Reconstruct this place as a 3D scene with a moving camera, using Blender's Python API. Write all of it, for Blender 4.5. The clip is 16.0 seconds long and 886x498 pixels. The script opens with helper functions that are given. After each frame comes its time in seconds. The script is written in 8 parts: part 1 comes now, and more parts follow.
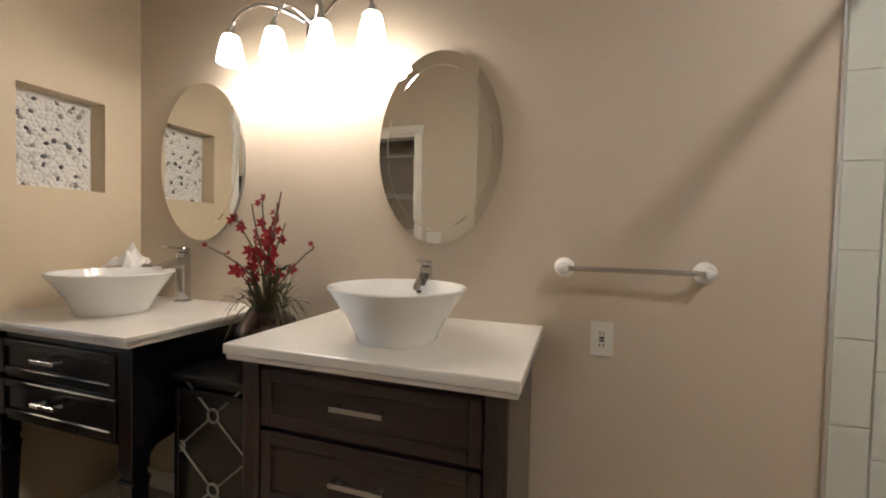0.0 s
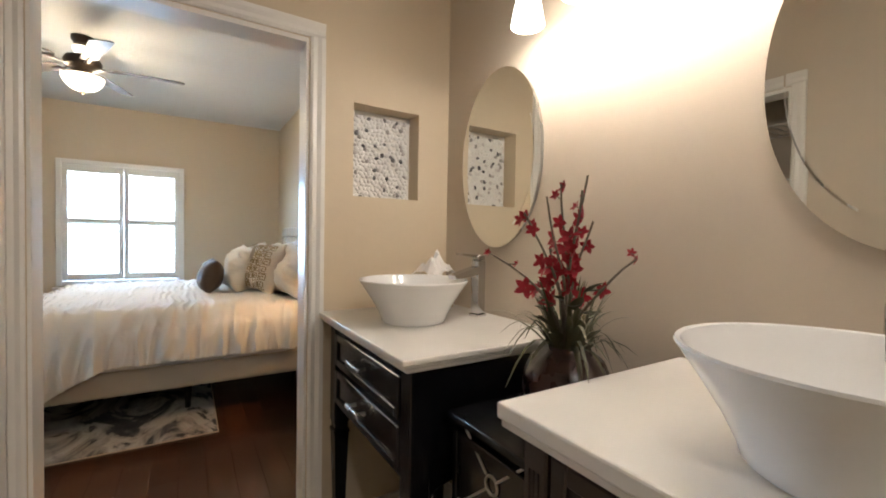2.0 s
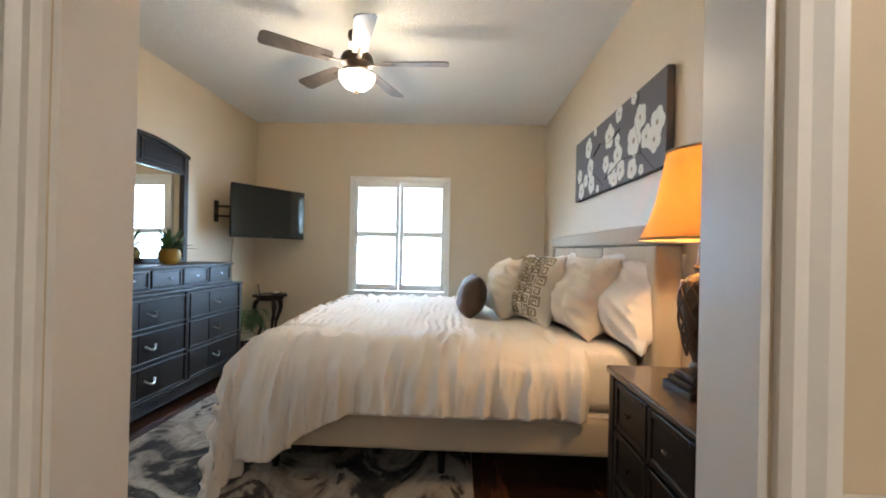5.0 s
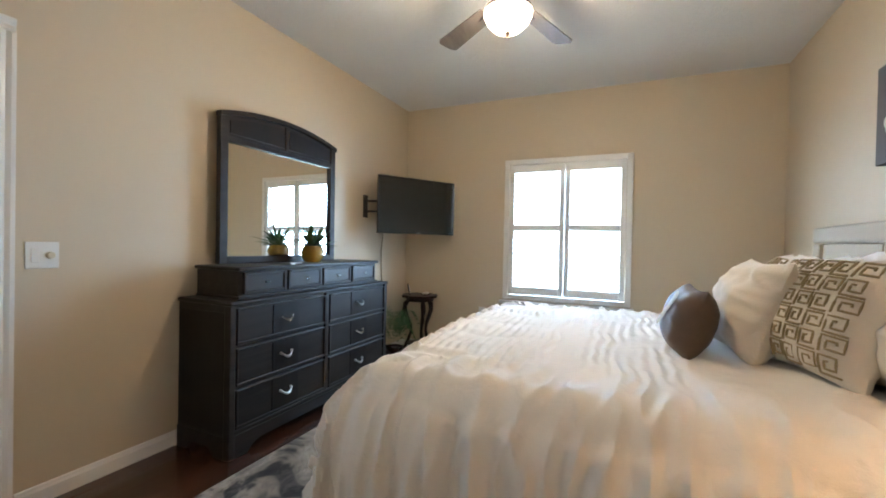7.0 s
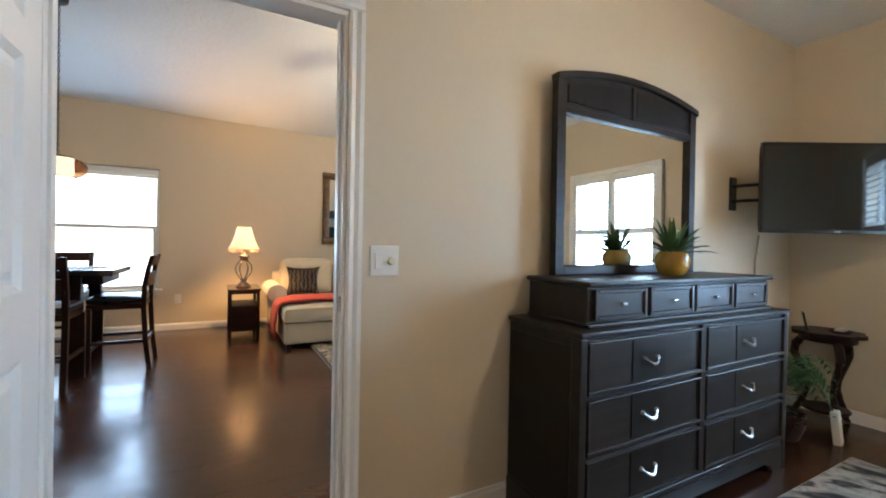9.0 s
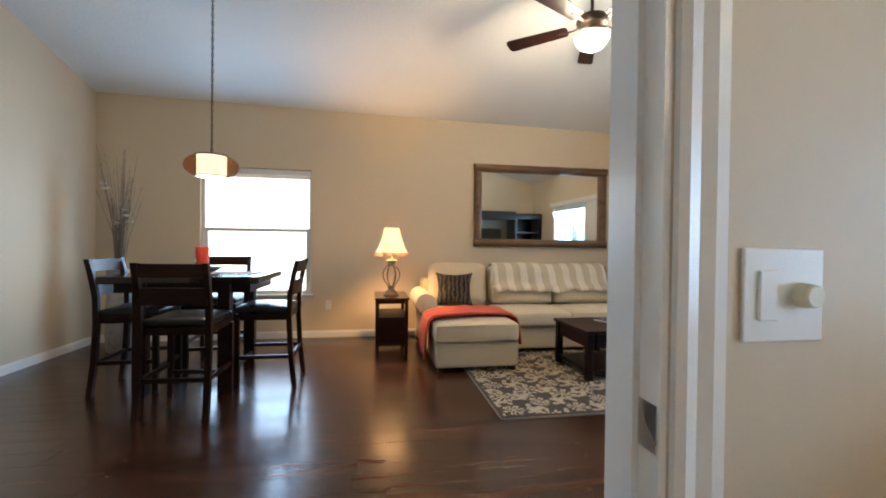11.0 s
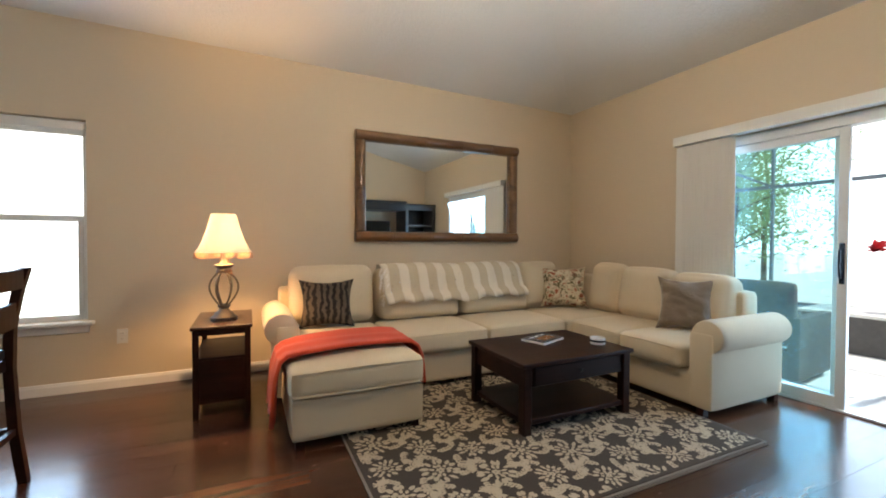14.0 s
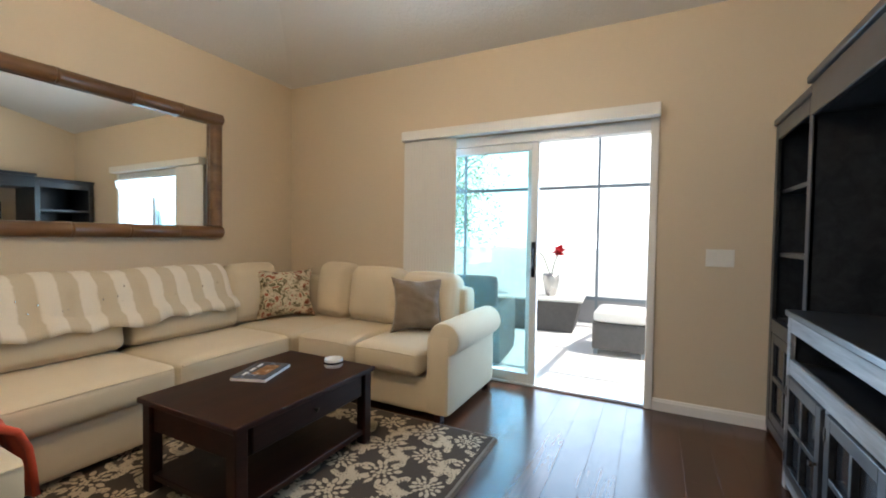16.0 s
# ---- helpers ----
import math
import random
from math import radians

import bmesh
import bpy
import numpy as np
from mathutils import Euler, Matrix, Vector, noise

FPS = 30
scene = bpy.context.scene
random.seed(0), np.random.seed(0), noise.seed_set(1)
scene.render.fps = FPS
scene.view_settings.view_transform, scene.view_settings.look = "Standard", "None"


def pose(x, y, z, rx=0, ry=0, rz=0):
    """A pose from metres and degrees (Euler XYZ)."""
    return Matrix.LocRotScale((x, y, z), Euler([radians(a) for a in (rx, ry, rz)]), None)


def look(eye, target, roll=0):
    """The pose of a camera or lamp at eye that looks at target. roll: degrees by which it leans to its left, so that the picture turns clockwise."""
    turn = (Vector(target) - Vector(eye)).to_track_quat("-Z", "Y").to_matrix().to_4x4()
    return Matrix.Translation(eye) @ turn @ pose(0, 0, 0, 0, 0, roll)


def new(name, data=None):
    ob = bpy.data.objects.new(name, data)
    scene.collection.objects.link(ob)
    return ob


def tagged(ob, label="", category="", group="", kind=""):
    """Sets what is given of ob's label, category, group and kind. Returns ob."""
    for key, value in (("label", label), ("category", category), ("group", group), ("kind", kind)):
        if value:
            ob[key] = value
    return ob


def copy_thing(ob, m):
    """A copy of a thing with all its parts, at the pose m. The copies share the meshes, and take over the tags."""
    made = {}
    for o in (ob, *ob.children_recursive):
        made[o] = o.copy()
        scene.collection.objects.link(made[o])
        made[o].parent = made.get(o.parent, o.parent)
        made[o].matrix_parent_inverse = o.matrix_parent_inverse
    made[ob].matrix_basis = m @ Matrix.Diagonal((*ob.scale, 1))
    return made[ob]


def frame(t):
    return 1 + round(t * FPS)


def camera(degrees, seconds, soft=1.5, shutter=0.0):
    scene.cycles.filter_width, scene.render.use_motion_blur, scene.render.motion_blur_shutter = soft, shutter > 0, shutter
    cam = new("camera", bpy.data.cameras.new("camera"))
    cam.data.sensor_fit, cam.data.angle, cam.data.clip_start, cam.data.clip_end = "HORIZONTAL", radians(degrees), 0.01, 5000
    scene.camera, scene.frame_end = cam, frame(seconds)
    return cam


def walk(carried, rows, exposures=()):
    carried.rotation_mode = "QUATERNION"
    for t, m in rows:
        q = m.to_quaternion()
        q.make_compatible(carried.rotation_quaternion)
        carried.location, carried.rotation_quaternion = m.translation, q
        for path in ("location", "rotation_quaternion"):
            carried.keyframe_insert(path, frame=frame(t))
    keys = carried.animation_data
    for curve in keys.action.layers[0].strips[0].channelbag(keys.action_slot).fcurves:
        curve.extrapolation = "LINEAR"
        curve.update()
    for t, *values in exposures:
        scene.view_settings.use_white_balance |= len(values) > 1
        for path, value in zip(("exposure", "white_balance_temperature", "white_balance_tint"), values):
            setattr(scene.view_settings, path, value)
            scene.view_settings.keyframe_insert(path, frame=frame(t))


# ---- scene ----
cam = camera(93.9, 16.0, 1.9)
PATH = [
    (0, (0.165, 0.138, 1.265), (-0.452, 2.04, 1.202), 1.3),
    (0.5, (0.153, 0.29, 1.273), (-0.787, 2.055, 1.219), 1.2),
    (1, (0.081, 0.395, 1.246), (-1.154, 1.967, 1.201), 1.3),
    (1.5, (-0.05, 0.491, 1.243), (-1.546, 1.818, 1.193), 1.0),
    (2, (-0.172, 0.545, 1.25), (-1.874, 1.595, 1.201), 1.0),
    (2.5, (-0.333, 0.594, 1.247), (-2.181, 1.357, 1.201), 0.8),
    (3, (-0.498, 0.63, 1.25), (-2.433, 1.135, 1.206), 0.8),
    (3.5, (-0.694, 0.638, 1.239), (-2.671, 0.934, 1.194), 0.6),
    (3.7, (-0.788, 0.633, 1.218), (-2.775, 0.856, 1.206), 0.8),
    (5.8, (-1.749, 0.588, 1.194), (-3.73, 0.319, 1.169), 1.0),
    (6, (-1.824, 0.575, 1.195), (-3.795, 0.236, 1.173), 1.0),
    (6.5, (-2.02, 0.533, 1.186), (-3.942, -0.017, 1.166), 1.1),
    (7, (-2.19, 0.473, 1.195), (-4.016, -0.343, 1.173), 1.2),
    (7.5, (-2.325, 0.308, 1.181), (-3.997, -0.79, 1.155), 1.2),
    (8, (-2.423, 0.105, 1.186), (-3.879, -1.266, 1.166), 1.1),
    (8.5, (-2.515, -0.121, 1.174), (-3.716, -1.72, 1.156), 1.1),
    (9, (-2.575, -0.364, 1.176), (-3.522, -2.125, 1.157), 1.1),
    (9.5, (-2.586, -0.636, 1.175), (-3.309, -2.5, 1.147), 0.8),
    (10, (-2.579, -0.904, 1.182), (-3.125, -2.828, 1.152), 0.9),
    (12.3, (-2.842, -2.124, 1.147), (-3.1, -4.107, 1.129), 0.2),
    (12.5, (-2.882, -2.208, 1.16), (-3.158, -4.188, 1.138), 0.2),
    (13, (-2.928, -2.4, 1.159), (-3.33, -4.359, 1.134), 0.2),
    (13.5, (-2.952, -2.605, 1.166), (-3.549, -4.514, 1.137), 0.3),
    (14, (-2.998, -2.762, 1.164), (-3.847, -4.573, 1.126), 0.2),
    (14.5, (-3.106, -2.921, 1.182), (-4.229, -4.575, 1.134), 0.3),
    (15, (-3.203, -3.037, 1.19), (-4.587, -4.48, 1.134), 0.4),
    (15.5, (-3.294, -3.18, 1.193), (-4.908, -4.36, 1.139), 0.7),
    (16, (-3.402, -3.318, 1.193), (-5.186, -4.22, 1.134), 0.8),
]
EXPOSURE = [(0, 0.0), (2.5, -0.02), (3.2, 0.05), (3.7, 0.05), (6, 0.0), (9, 0.07), (10, 0.0), (12.5, 0.03), (14, -0.06), (14.75, -0.12), (15.5, 0.0), (16, 0.1)]
walk(cam, [(t, look(eye, target, roll)) for t, eye, target, roll in PATH], EXPOSURE)
SKY, SUN, BEDWIN, LIVWIN, BATH = 0.15, 5.0, 205.0, 48.0, 4.5
NIGHT, FAN, OUTG, BCEIL = 23.0, 26.0, 2.2, 23.0
TLAMP, PEND, LFAN, SLIDE = 60.0, 15.0, 58.0, 56.0

# ---- world, sun, large lights ----
world = bpy.data.worlds.new("sky_world")
scene.world = world
world.use_nodes = True
wn = world.node_tree.nodes
sky = wn.new("ShaderNodeTexSky")
sky.sky_type = "NISHITA"
sky.sun_disc = False
sky.sun_elevation = radians(52)
sky.sun_rotation = radians(-20)
wn["Background"].inputs["Strength"].default_value = SKY
world.node_tree.links.new(sky.outputs[0], wn["Background"].inputs[0])


def lamp(name, kind, m, energy, color, size=0.1, size_y=None, soft=0.03):
    d = bpy.data.lights.new(name, kind)
    d.energy, d.color = energy, color
    if kind == "AREA":
        d.shape, d.size, d.size_y = "RECTANGLE", size, size_y or size
    elif kind == "SUN":
        d.angle = radians(0.6)
    else:
        d.shadow_soft_size = soft
    ob = new(name, d)
    ob.matrix_world = m
    return ob


DAY = (0.42, 0.68, 1.0)
WARM = (1.0, 0.83, 0.61)
lamp("sun", "SUN", look((0, 0, 30), (4, -17, 0)), SUN, (1.0, 0.95, 0.86))
# daylight standing in the openings of the two windows, and from the open porch
lamp("window_daylight", "AREA", look((-6.565, -0.108, 1.345), (0, -0.108, 2.3)), BEDWIN, (0.39, 0.65, 1.0), 1.09, 1.34)
lamp("window_daylight", "AREA", look((-1.24, -6.735, 1.32), (-1.24, 0, 1.5)), LIVWIN, (0.32, 0.61, 1.0), 1.15, 1.4)

# ---- builders ----


def bx(bm, x0, x1, y0, y1, z0, z1, bev=0.0, seg=1):
    """A box between two corners, its edges bevelled."""
    r = bmesh.ops.create_cube(bm, size=1.0, matrix=Matrix.LocRotScale(((x0 + x1) / 2, (y0 + y1) / 2, (z0 + z1) / 2), None, (abs(x1 - x0), abs(y1 - y0), abs(z1 - z0))))
    if bev > 0:
        edges = list({e for v in r["verts"] for e in v.link_edges})
        bmesh.ops.bevel(bm, geom=edges, offset=bev, segments=seg, affect="EDGES", profile=0.5)
    return bm


def box(x0, x1, y0, y1, z0, z1, bev=0.0, seg=1):
    return bx(bmesh.new(), x0, x1, y0, y1, z0, z1, bev, seg)


def cyl(bm, p0, p1, r0, r1=None, seg=16):
    """A capped, tapered cylinder from p0 to p1."""
    p0, p1 = Vector(p0), Vector(p1)
    r1 = r0 if r1 is None else r1
    q = (p1 - p0).to_track_quat("Z", "Y")
    m = Matrix.LocRotScale((p0 + p1) / 2, q, None)
    bmesh.ops.create_cone(bm, cap_ends=True, segments=seg, radius1=max(r0, 1e-4), radius2=max(r1, 1e-4), depth=(p1 - p0).length, matrix=m)
    return bm


def lathe(bm, prof, c=(0, 0, 0), seg=32, close=False, sx=1.0, sy=1.0):
    """A profile of (radius, height) pairs turned round the upright axis through c."""
    rings = []
    for r, z in prof:
        rings.append([bm.verts.new((c[0] + sx * r * math.cos(2 * math.pi * i / seg), c[1] + sy * r * math.sin(2 * math.pi * i / seg), c[2] + z)) for i in range(seg)])
    n = len(rings)
    for a in range(n if close else n - 1):
        A, Bq = rings[a], rings[(a + 1) % n]
        for i in range(seg):
            j = (i + 1) % seg
            bm.faces.new((A[i], A[j], Bq[j], Bq[i]))
    if not close:
        if prof[0][0] > 1e-5:
            bm.faces.new(list(reversed(rings[0])))
        if prof[-1][0] > 1e-5:
            bm.faces.new(rings[-1])
    return bm


def tube(bm, pts, r, seg=8, flat=1.0):
    """A tube along points; r is one radius or one for each point."""
    pts = [Vector(p) for p in pts]
    rr = r if isinstance(r, (list, tuple)) else [r] * len(pts)
    rings = []
    up = Vector((0.12, 0.31, 0.94))
    for i, p in enumerate(pts):
        d = (pts[min(i + 1, len(pts) - 1)] - pts[max(i - 1, 0)]).normalized()
        a = d.cross(up)
        a = a.normalized() if a.length > 1e-3 else Vector((1, 0, 0))
        b = a.cross(d).normalized()
        rings.append([bm.verts.new(p + rr[i] * (math.cos(2 * math.pi * k / seg) * a + flat * math.sin(2 * math.pi * k / seg) * b)) for k in range(seg)])
    for A, Bq in zip(rings, rings[1:]):
        for k in range(seg):
            j = (k + 1) % seg
            bm.faces.new((A[k], A[j], Bq[j], Bq[k]))
    bm.faces.new(list(reversed(rings[0])))
    bm.faces.new(rings[-1])
    return bm


def prism(bm, poly, axis, a, b):
    """A polygon pushed along an axis from a to b: poly is (x, z) for 'y', (y, z) for 'x', (x, y) for 'z'."""
    def at(p, t):
        return {"y": (p[0], t, p[1]), "x": (t, p[0], p[1]), "z": (p[0], p[1], t)}[axis]
    A = [bm.verts.new(at(p, a)) for p in poly]
    Bq = [bm.verts.new(at(p, b)) for p in poly]
    n = len(poly)
    bm.faces.new(A)
    bm.faces.new(list(reversed(Bq)))
    for i in range(n):
        j = (i + 1) % n
        bm.faces.new((A[j], A[i], Bq[i], Bq[j]))
    bmesh.ops.recalc_face_normals(bm, faces=bm.faces)
    return bm


def softbox(bm, x0, x1, y0, y1, z0, z1, r=0.04, puff=(0, 0, 0), n=10):
    """An upholstered block: rounded edges, faces swelling by puff along x, y and z."""
    c = Vector(((x0 + x1) / 2, (y0 + y1) / 2, (z0 + z1) / 2))
    h = Vector(((x1 - x0) / 2, (y1 - y0) / 2, (z1 - z0) / 2))
    r = min(r, min(h) * 0.98)
    seen = {}

    def vert(u):
        key = (round(u[0], 4), round(u[1], 4), round(u[2], 4))
        if key not in seen:
            p = Vector((u[0] * h.x, u[1] * h.y, u[2] * h.z))
            q = Vector([max(-h[k] + r, min(h[k] - r, p[k])) for k in range(3)])
            d = p - q
            p = q + d.normalized() * r if d.length > 1e-6 else p
            for k in range(3):
                o = [j for j in range(3) if j != k]
                p[k] += puff[k] * u[k] * (1 - u[o[0]] ** 2) * (1 - u[o[1]] ** 2) if abs(u[k]) > 0.5 else 0
            seen[key] = bm.verts.new(c + p)
        return seen[key]
    t = [-math.cos(math.pi * i / n) * 0.35 + 0.65 * (-1 + 2 * i / n) for i in range(n + 1)]
    for k in range(3):
        for s in (-1, 1):
            for i in range(n):
                for j in range(n):
                    quad = []
                    for a, b in ((i, j), (i + 1, j), (i + 1, j + 1), (i, j + 1)):
                        u = [0, 0, 0]
                        u[k], u[(k + 1) % 3], u[(k + 2) % 3] = s, t[a], t[b]
                        quad.append(vert(u))
                    if s < 0:
                        quad.reverse()
                    bm.faces.new(quad)
    return bm


def cushion(bm, w, h, t, n=18, pinch=0.07, seed=0, wr=0.006, slump=0.0):
    """A pillow standing in the x-z plane, its base on z = 0: plump in the middle, pinched at the corners, creased."""
    def pt(i, j, s):
        u, v = -1 + 2 * i / n, -1 + 2 * j / n
        px = u * w / 2 * (1 - pinch * (1 - v * v) * (abs(u) ** 3))
        pz = v * h / 2 * (1 - pinch * (1 - u * u) * (abs(v) ** 3))
        d = (max(0, 1 - abs(u) ** 2.6) ** 0.55) * (max(0, 1 - abs(v) ** 2.6) ** 0.55)
        y = s * t / 2 * d * (1 + 0.25 * (1 - v) * 0.5)
        if d > 0:
            k = noise.noise(Vector((px * 7 + seed, s * 3.1, pz * 7))) * wr * 3 + noise.noise(Vector((px * 18 + seed, s * 5, pz * 9))) * wr
            k += wr * 1.5 * (1 - 3.4 * abs(noise.noise(Vector((px * 5 + seed, s * 2.0, pz * 15 + 4 * px))))) * (1 - 0.6 * d)
            y += s * k * min(1, 3 * d)
        z = pz + h / 2 - slump * (1 - v) * 0.0
        return (px, y - slump * ((v + 1) / 2) ** 2 * h, z)
    grid = {}
    for s in (-1, 1):
        for i in range(n + 1):
            for j in range(n + 1):
                if s == 1 and (i in (0, n) or j in (0, n)):
                    grid[s, i, j] = grid[-1, i, j]
                else:
                    grid[s, i, j] = bm.verts.new(pt(i, j, s))
        for i in range(n):
            for j in range(n):
                q = [grid[s, i, j], grid[s, i + 1, j], grid[s, i + 1, j + 1], grid[s, i, j + 1]]
                bm.faces.new(q if s == -1 else list(reversed(q)))
    return bm


def blade(bm, base, tip, width, droop=0.0, seg=5, up=(0, 0, 1)):
    """A thin pointed leaf from base to tip, arched and slightly folded."""
    base, tip = Vector(base), Vector(tip)
    d = tip - base
    side = d.cross(Vector(up))
    side = side.normalized() if side.length > 1e-4 else Vector((1, 0, 0))
    rows = []
    for i in range(seg + 1):
        t = i / seg
        p = base + d * t + Vector((0, 0, droop * 4 * t * (1 - t)))
        wv = width * (math.sin(math.pi * (0.12 + 0.88 * t)) ** 0.8 if t < 1 else 0.02) / 2
        rows.append((bm.verts.new(p - side * wv), bm.verts.new(p - Vector((0, 0, wv * 0.4))), bm.verts.new(p + side * wv)))
    for A, Bq in zip(rows, rows[1:]):
        bm.faces.new((A[0], A[1], Bq[1], Bq[0]))
        bm.faces.new((A[1], A[2], Bq[2], Bq[1]))
    return bm


def mesh_of(name, bm, material, smooth=False, angle=38):
    me = bpy.data.meshes.new(name)
    bm.normal_update()
    bm.to_mesh(me)
    bm.free()
    if material:
        me.materials.append(material)
    if smooth:
        me.shade_smooth()
        me.set_sharp_from_angle(angle=radians(angle))
    return me


def part(name, bm, material, parent=None, label="", smooth=False, m=None):
    """One mesh object, under a thing or a part, in that thing's own axes."""
    ob = new(name, mesh_of(name, bm, material, smooth))
    if m is not None:
        ob.matrix_basis = m
    if parent is not None:
        ob.parent = parent
    return tagged(ob, label)


def thing(name, label, category, m=None, group="", kind=""):
    ob = new(name)
    ob.empty_display_size = 0.1
    if m is not None:
        ob.matrix_basis = m
    return tagged(ob, label, category, group, kind)


def setting(name, bm, material, label="", smooth=False):
    return tagged(part(name, bm, material, None, label, smooth), kind="structure")


def wall(name, axis, t0, t1, a0, a1, z1, holes, material, label, z0=0.0):
    """A wall between t0 and t1 across, a0 to a1 along, with holes (a0, a1, z0, z1) through it."""
    A = sorted({a0, a1, *[h[0] for h in holes], *[h[1] for h in holes]})
    Z = sorted({z0, z1, *[h[2] for h in holes], *[h[3] for h in holes]})
    A, Z = [a for a in A if a0 <= a <= a1], [z for z in Z if z0 <= z <= z1]
    solid = {}
    for i in range(len(A) - 1):
        for k in range(len(Z) - 1):
            ca, cz = (A[i] + A[i + 1]) / 2, (Z[k] + Z[k + 1]) / 2
            solid[i, k] = not any(h[0] < ca < h[1] and h[2] < cz < h[3] for h in holes)
    bm = bmesh.new()
    vs = {}

    def v(a, t, z):
        key = (round(a, 5), round(t, 5), round(z, 5))
        if key not in vs:
            vs[key] = bm.verts.new((a, t, z) if axis == "x" else (t, a, z))
        return vs[key]
    for (i, k), s in solid.items():
        if not s:
            continue
        a, b, c, d = A[i], A[i + 1], Z[k], Z[k + 1]
        bm.faces.new((v(a, t0, c), v(b, t0, c), v(b, t0, d), v(a, t0, d)))
        bm.faces.new((v(a, t1, d), v(b, t1, d), v(b, t1, c), v(a, t1, c)))
        if not solid.get((i - 1, k)):
            bm.faces.new((v(a, t0, d), v(a, t1, d), v(a, t1, c), v(a, t0, c)))
        if not solid.get((i + 1, k)):
            bm.faces.new((v(b, t0, c), v(b, t1, c), v(b, t1, d), v(b, t0, d)))
        if not solid.get((i, k - 1)):
            bm.faces.new((v(a, t0, c), v(a, t1, c), v(b, t1, c), v(b, t0, c)))
        if not solid.get((i, k + 1)):
            bm.faces.new((v(a, t0, d), v(b, t0, d), v(b, t1, d), v(a, t1, d)))
    bmesh.ops.recalc_face_normals(bm, faces=bm.faces)
    return setting(name, bm, material, label)


# ---- materials ----


def base_mat(name, rough=0.5, metal=0.0, spec=0.5):
    m = bpy.data.materials.new(name)
    m.use_nodes = True
    nt = m.node_tree
    p = nt.nodes["Principled BSDF"]
    p.inputs["Roughness"].default_value = rough
    p.inputs["Metallic"].default_value = metal
    p.inputs["Specular IOR Level"].default_value = spec
    return m, nt, p


def link(nt, a, b):
    nt.links.new(a, b)


def coords(nt, scale=(1, 1, 1), kind="Object"):
    tc = nt.nodes.new("ShaderNodeTexCoord")
    mp = nt.nodes.new("ShaderNodeMapping")
    mp.inputs["Scale"].default_value = scale
    link(nt, tc.outputs[kind], mp.inputs[0])
    return mp.outputs[0]


def noise_tex(nt, vec, scale, detail=4, rough=0.55, dist=0.0):
    n = nt.nodes.new("ShaderNodeTexNoise")
    n.inputs["Scale"].default_value, n.inputs["Detail"].default_value = scale, detail
    n.inputs["Roughness"].default_value, n.inputs["Distortion"].default_value = rough, dist
    link(nt, vec, n.inputs["Vector"])
    return n.outputs["Fac"]


def ramp(nt, fac, stops):
    r = nt.nodes.new("ShaderNodeValToRGB")
    e = r.color_ramp.elements
    while len(e) < len(stops):
        e.new(0.5)
    for k, (pos, c) in zip(e, stops):
        k.position, k.color = pos, (*c, 1)
    link(nt, fac, r.inputs[0])
    return r.outputs[0]


def mixc(nt, fac, a, b, mode="MIX"):
    n = nt.nodes.new("ShaderNodeMix")
    n.data_type, n.blend_type = "RGBA", mode
    for sock, val in ((n.inputs[0], fac), (n.inputs[6], a), (n.inputs[7], b)):
        if isinstance(val, (int, float)):
            sock.default_value = val
        elif isinstance(val, tuple):
            sock.default_value = (*val, 1)
        else:
            link(nt, val, sock)
    return n.outputs[2]


def bump(nt, p, height, strength=0.2, dist=0.01, prev=None):
    b = nt.nodes.new("ShaderNodeBump")
    b.inputs["Strength"].default_value, b.inputs["Distance"].default_value = strength, dist
    link(nt, height, b.inputs["Height"])
    if prev is not None:
        link(nt, prev, b.inputs["Normal"])
    link(nt, b.outputs[0], p.inputs["Normal"])
    return b.outputs[0]


def dim(c, k):
    return tuple(min(1, v * k) for v in c)


def plain(name, c, rough=0.5, metal=0.0, var=0.08, scale=3.0, fine=60.0, bstr=0.05, bdist=0.002, spec=0.5, rvar=0.08):
    """A surface of one colour with broad and fine variation, uneven gloss and a fine relief."""
    m, nt, p = base_mat(name, rough, metal, spec)
    vec = coords(nt)
    big, small = noise_tex(nt, vec, scale, 3), noise_tex(nt, vec, fine, 5)
    col = mixc(nt, big, dim(c, 1 - var), dim(c, 1 + var))
    col = mixc(nt, small, col, mixc(nt, 1.0, col, dim((1, 1, 1), 1 - var), "MULTIPLY"))
    link(nt, col, p.inputs["Base Color"])
    mr = nt.nodes.new("ShaderNodeMapRange")
    mr.inputs[3].default_value, mr.inputs[4].default_value = max(0.02, rough - rvar), min(1, rough + rvar)
    link(nt, big, mr.inputs[0])
    link(nt, mr.outputs[0], p.inputs["Roughness"])
    if bstr > 0:
        bump(nt, p, small, bstr, bdist)
    return m


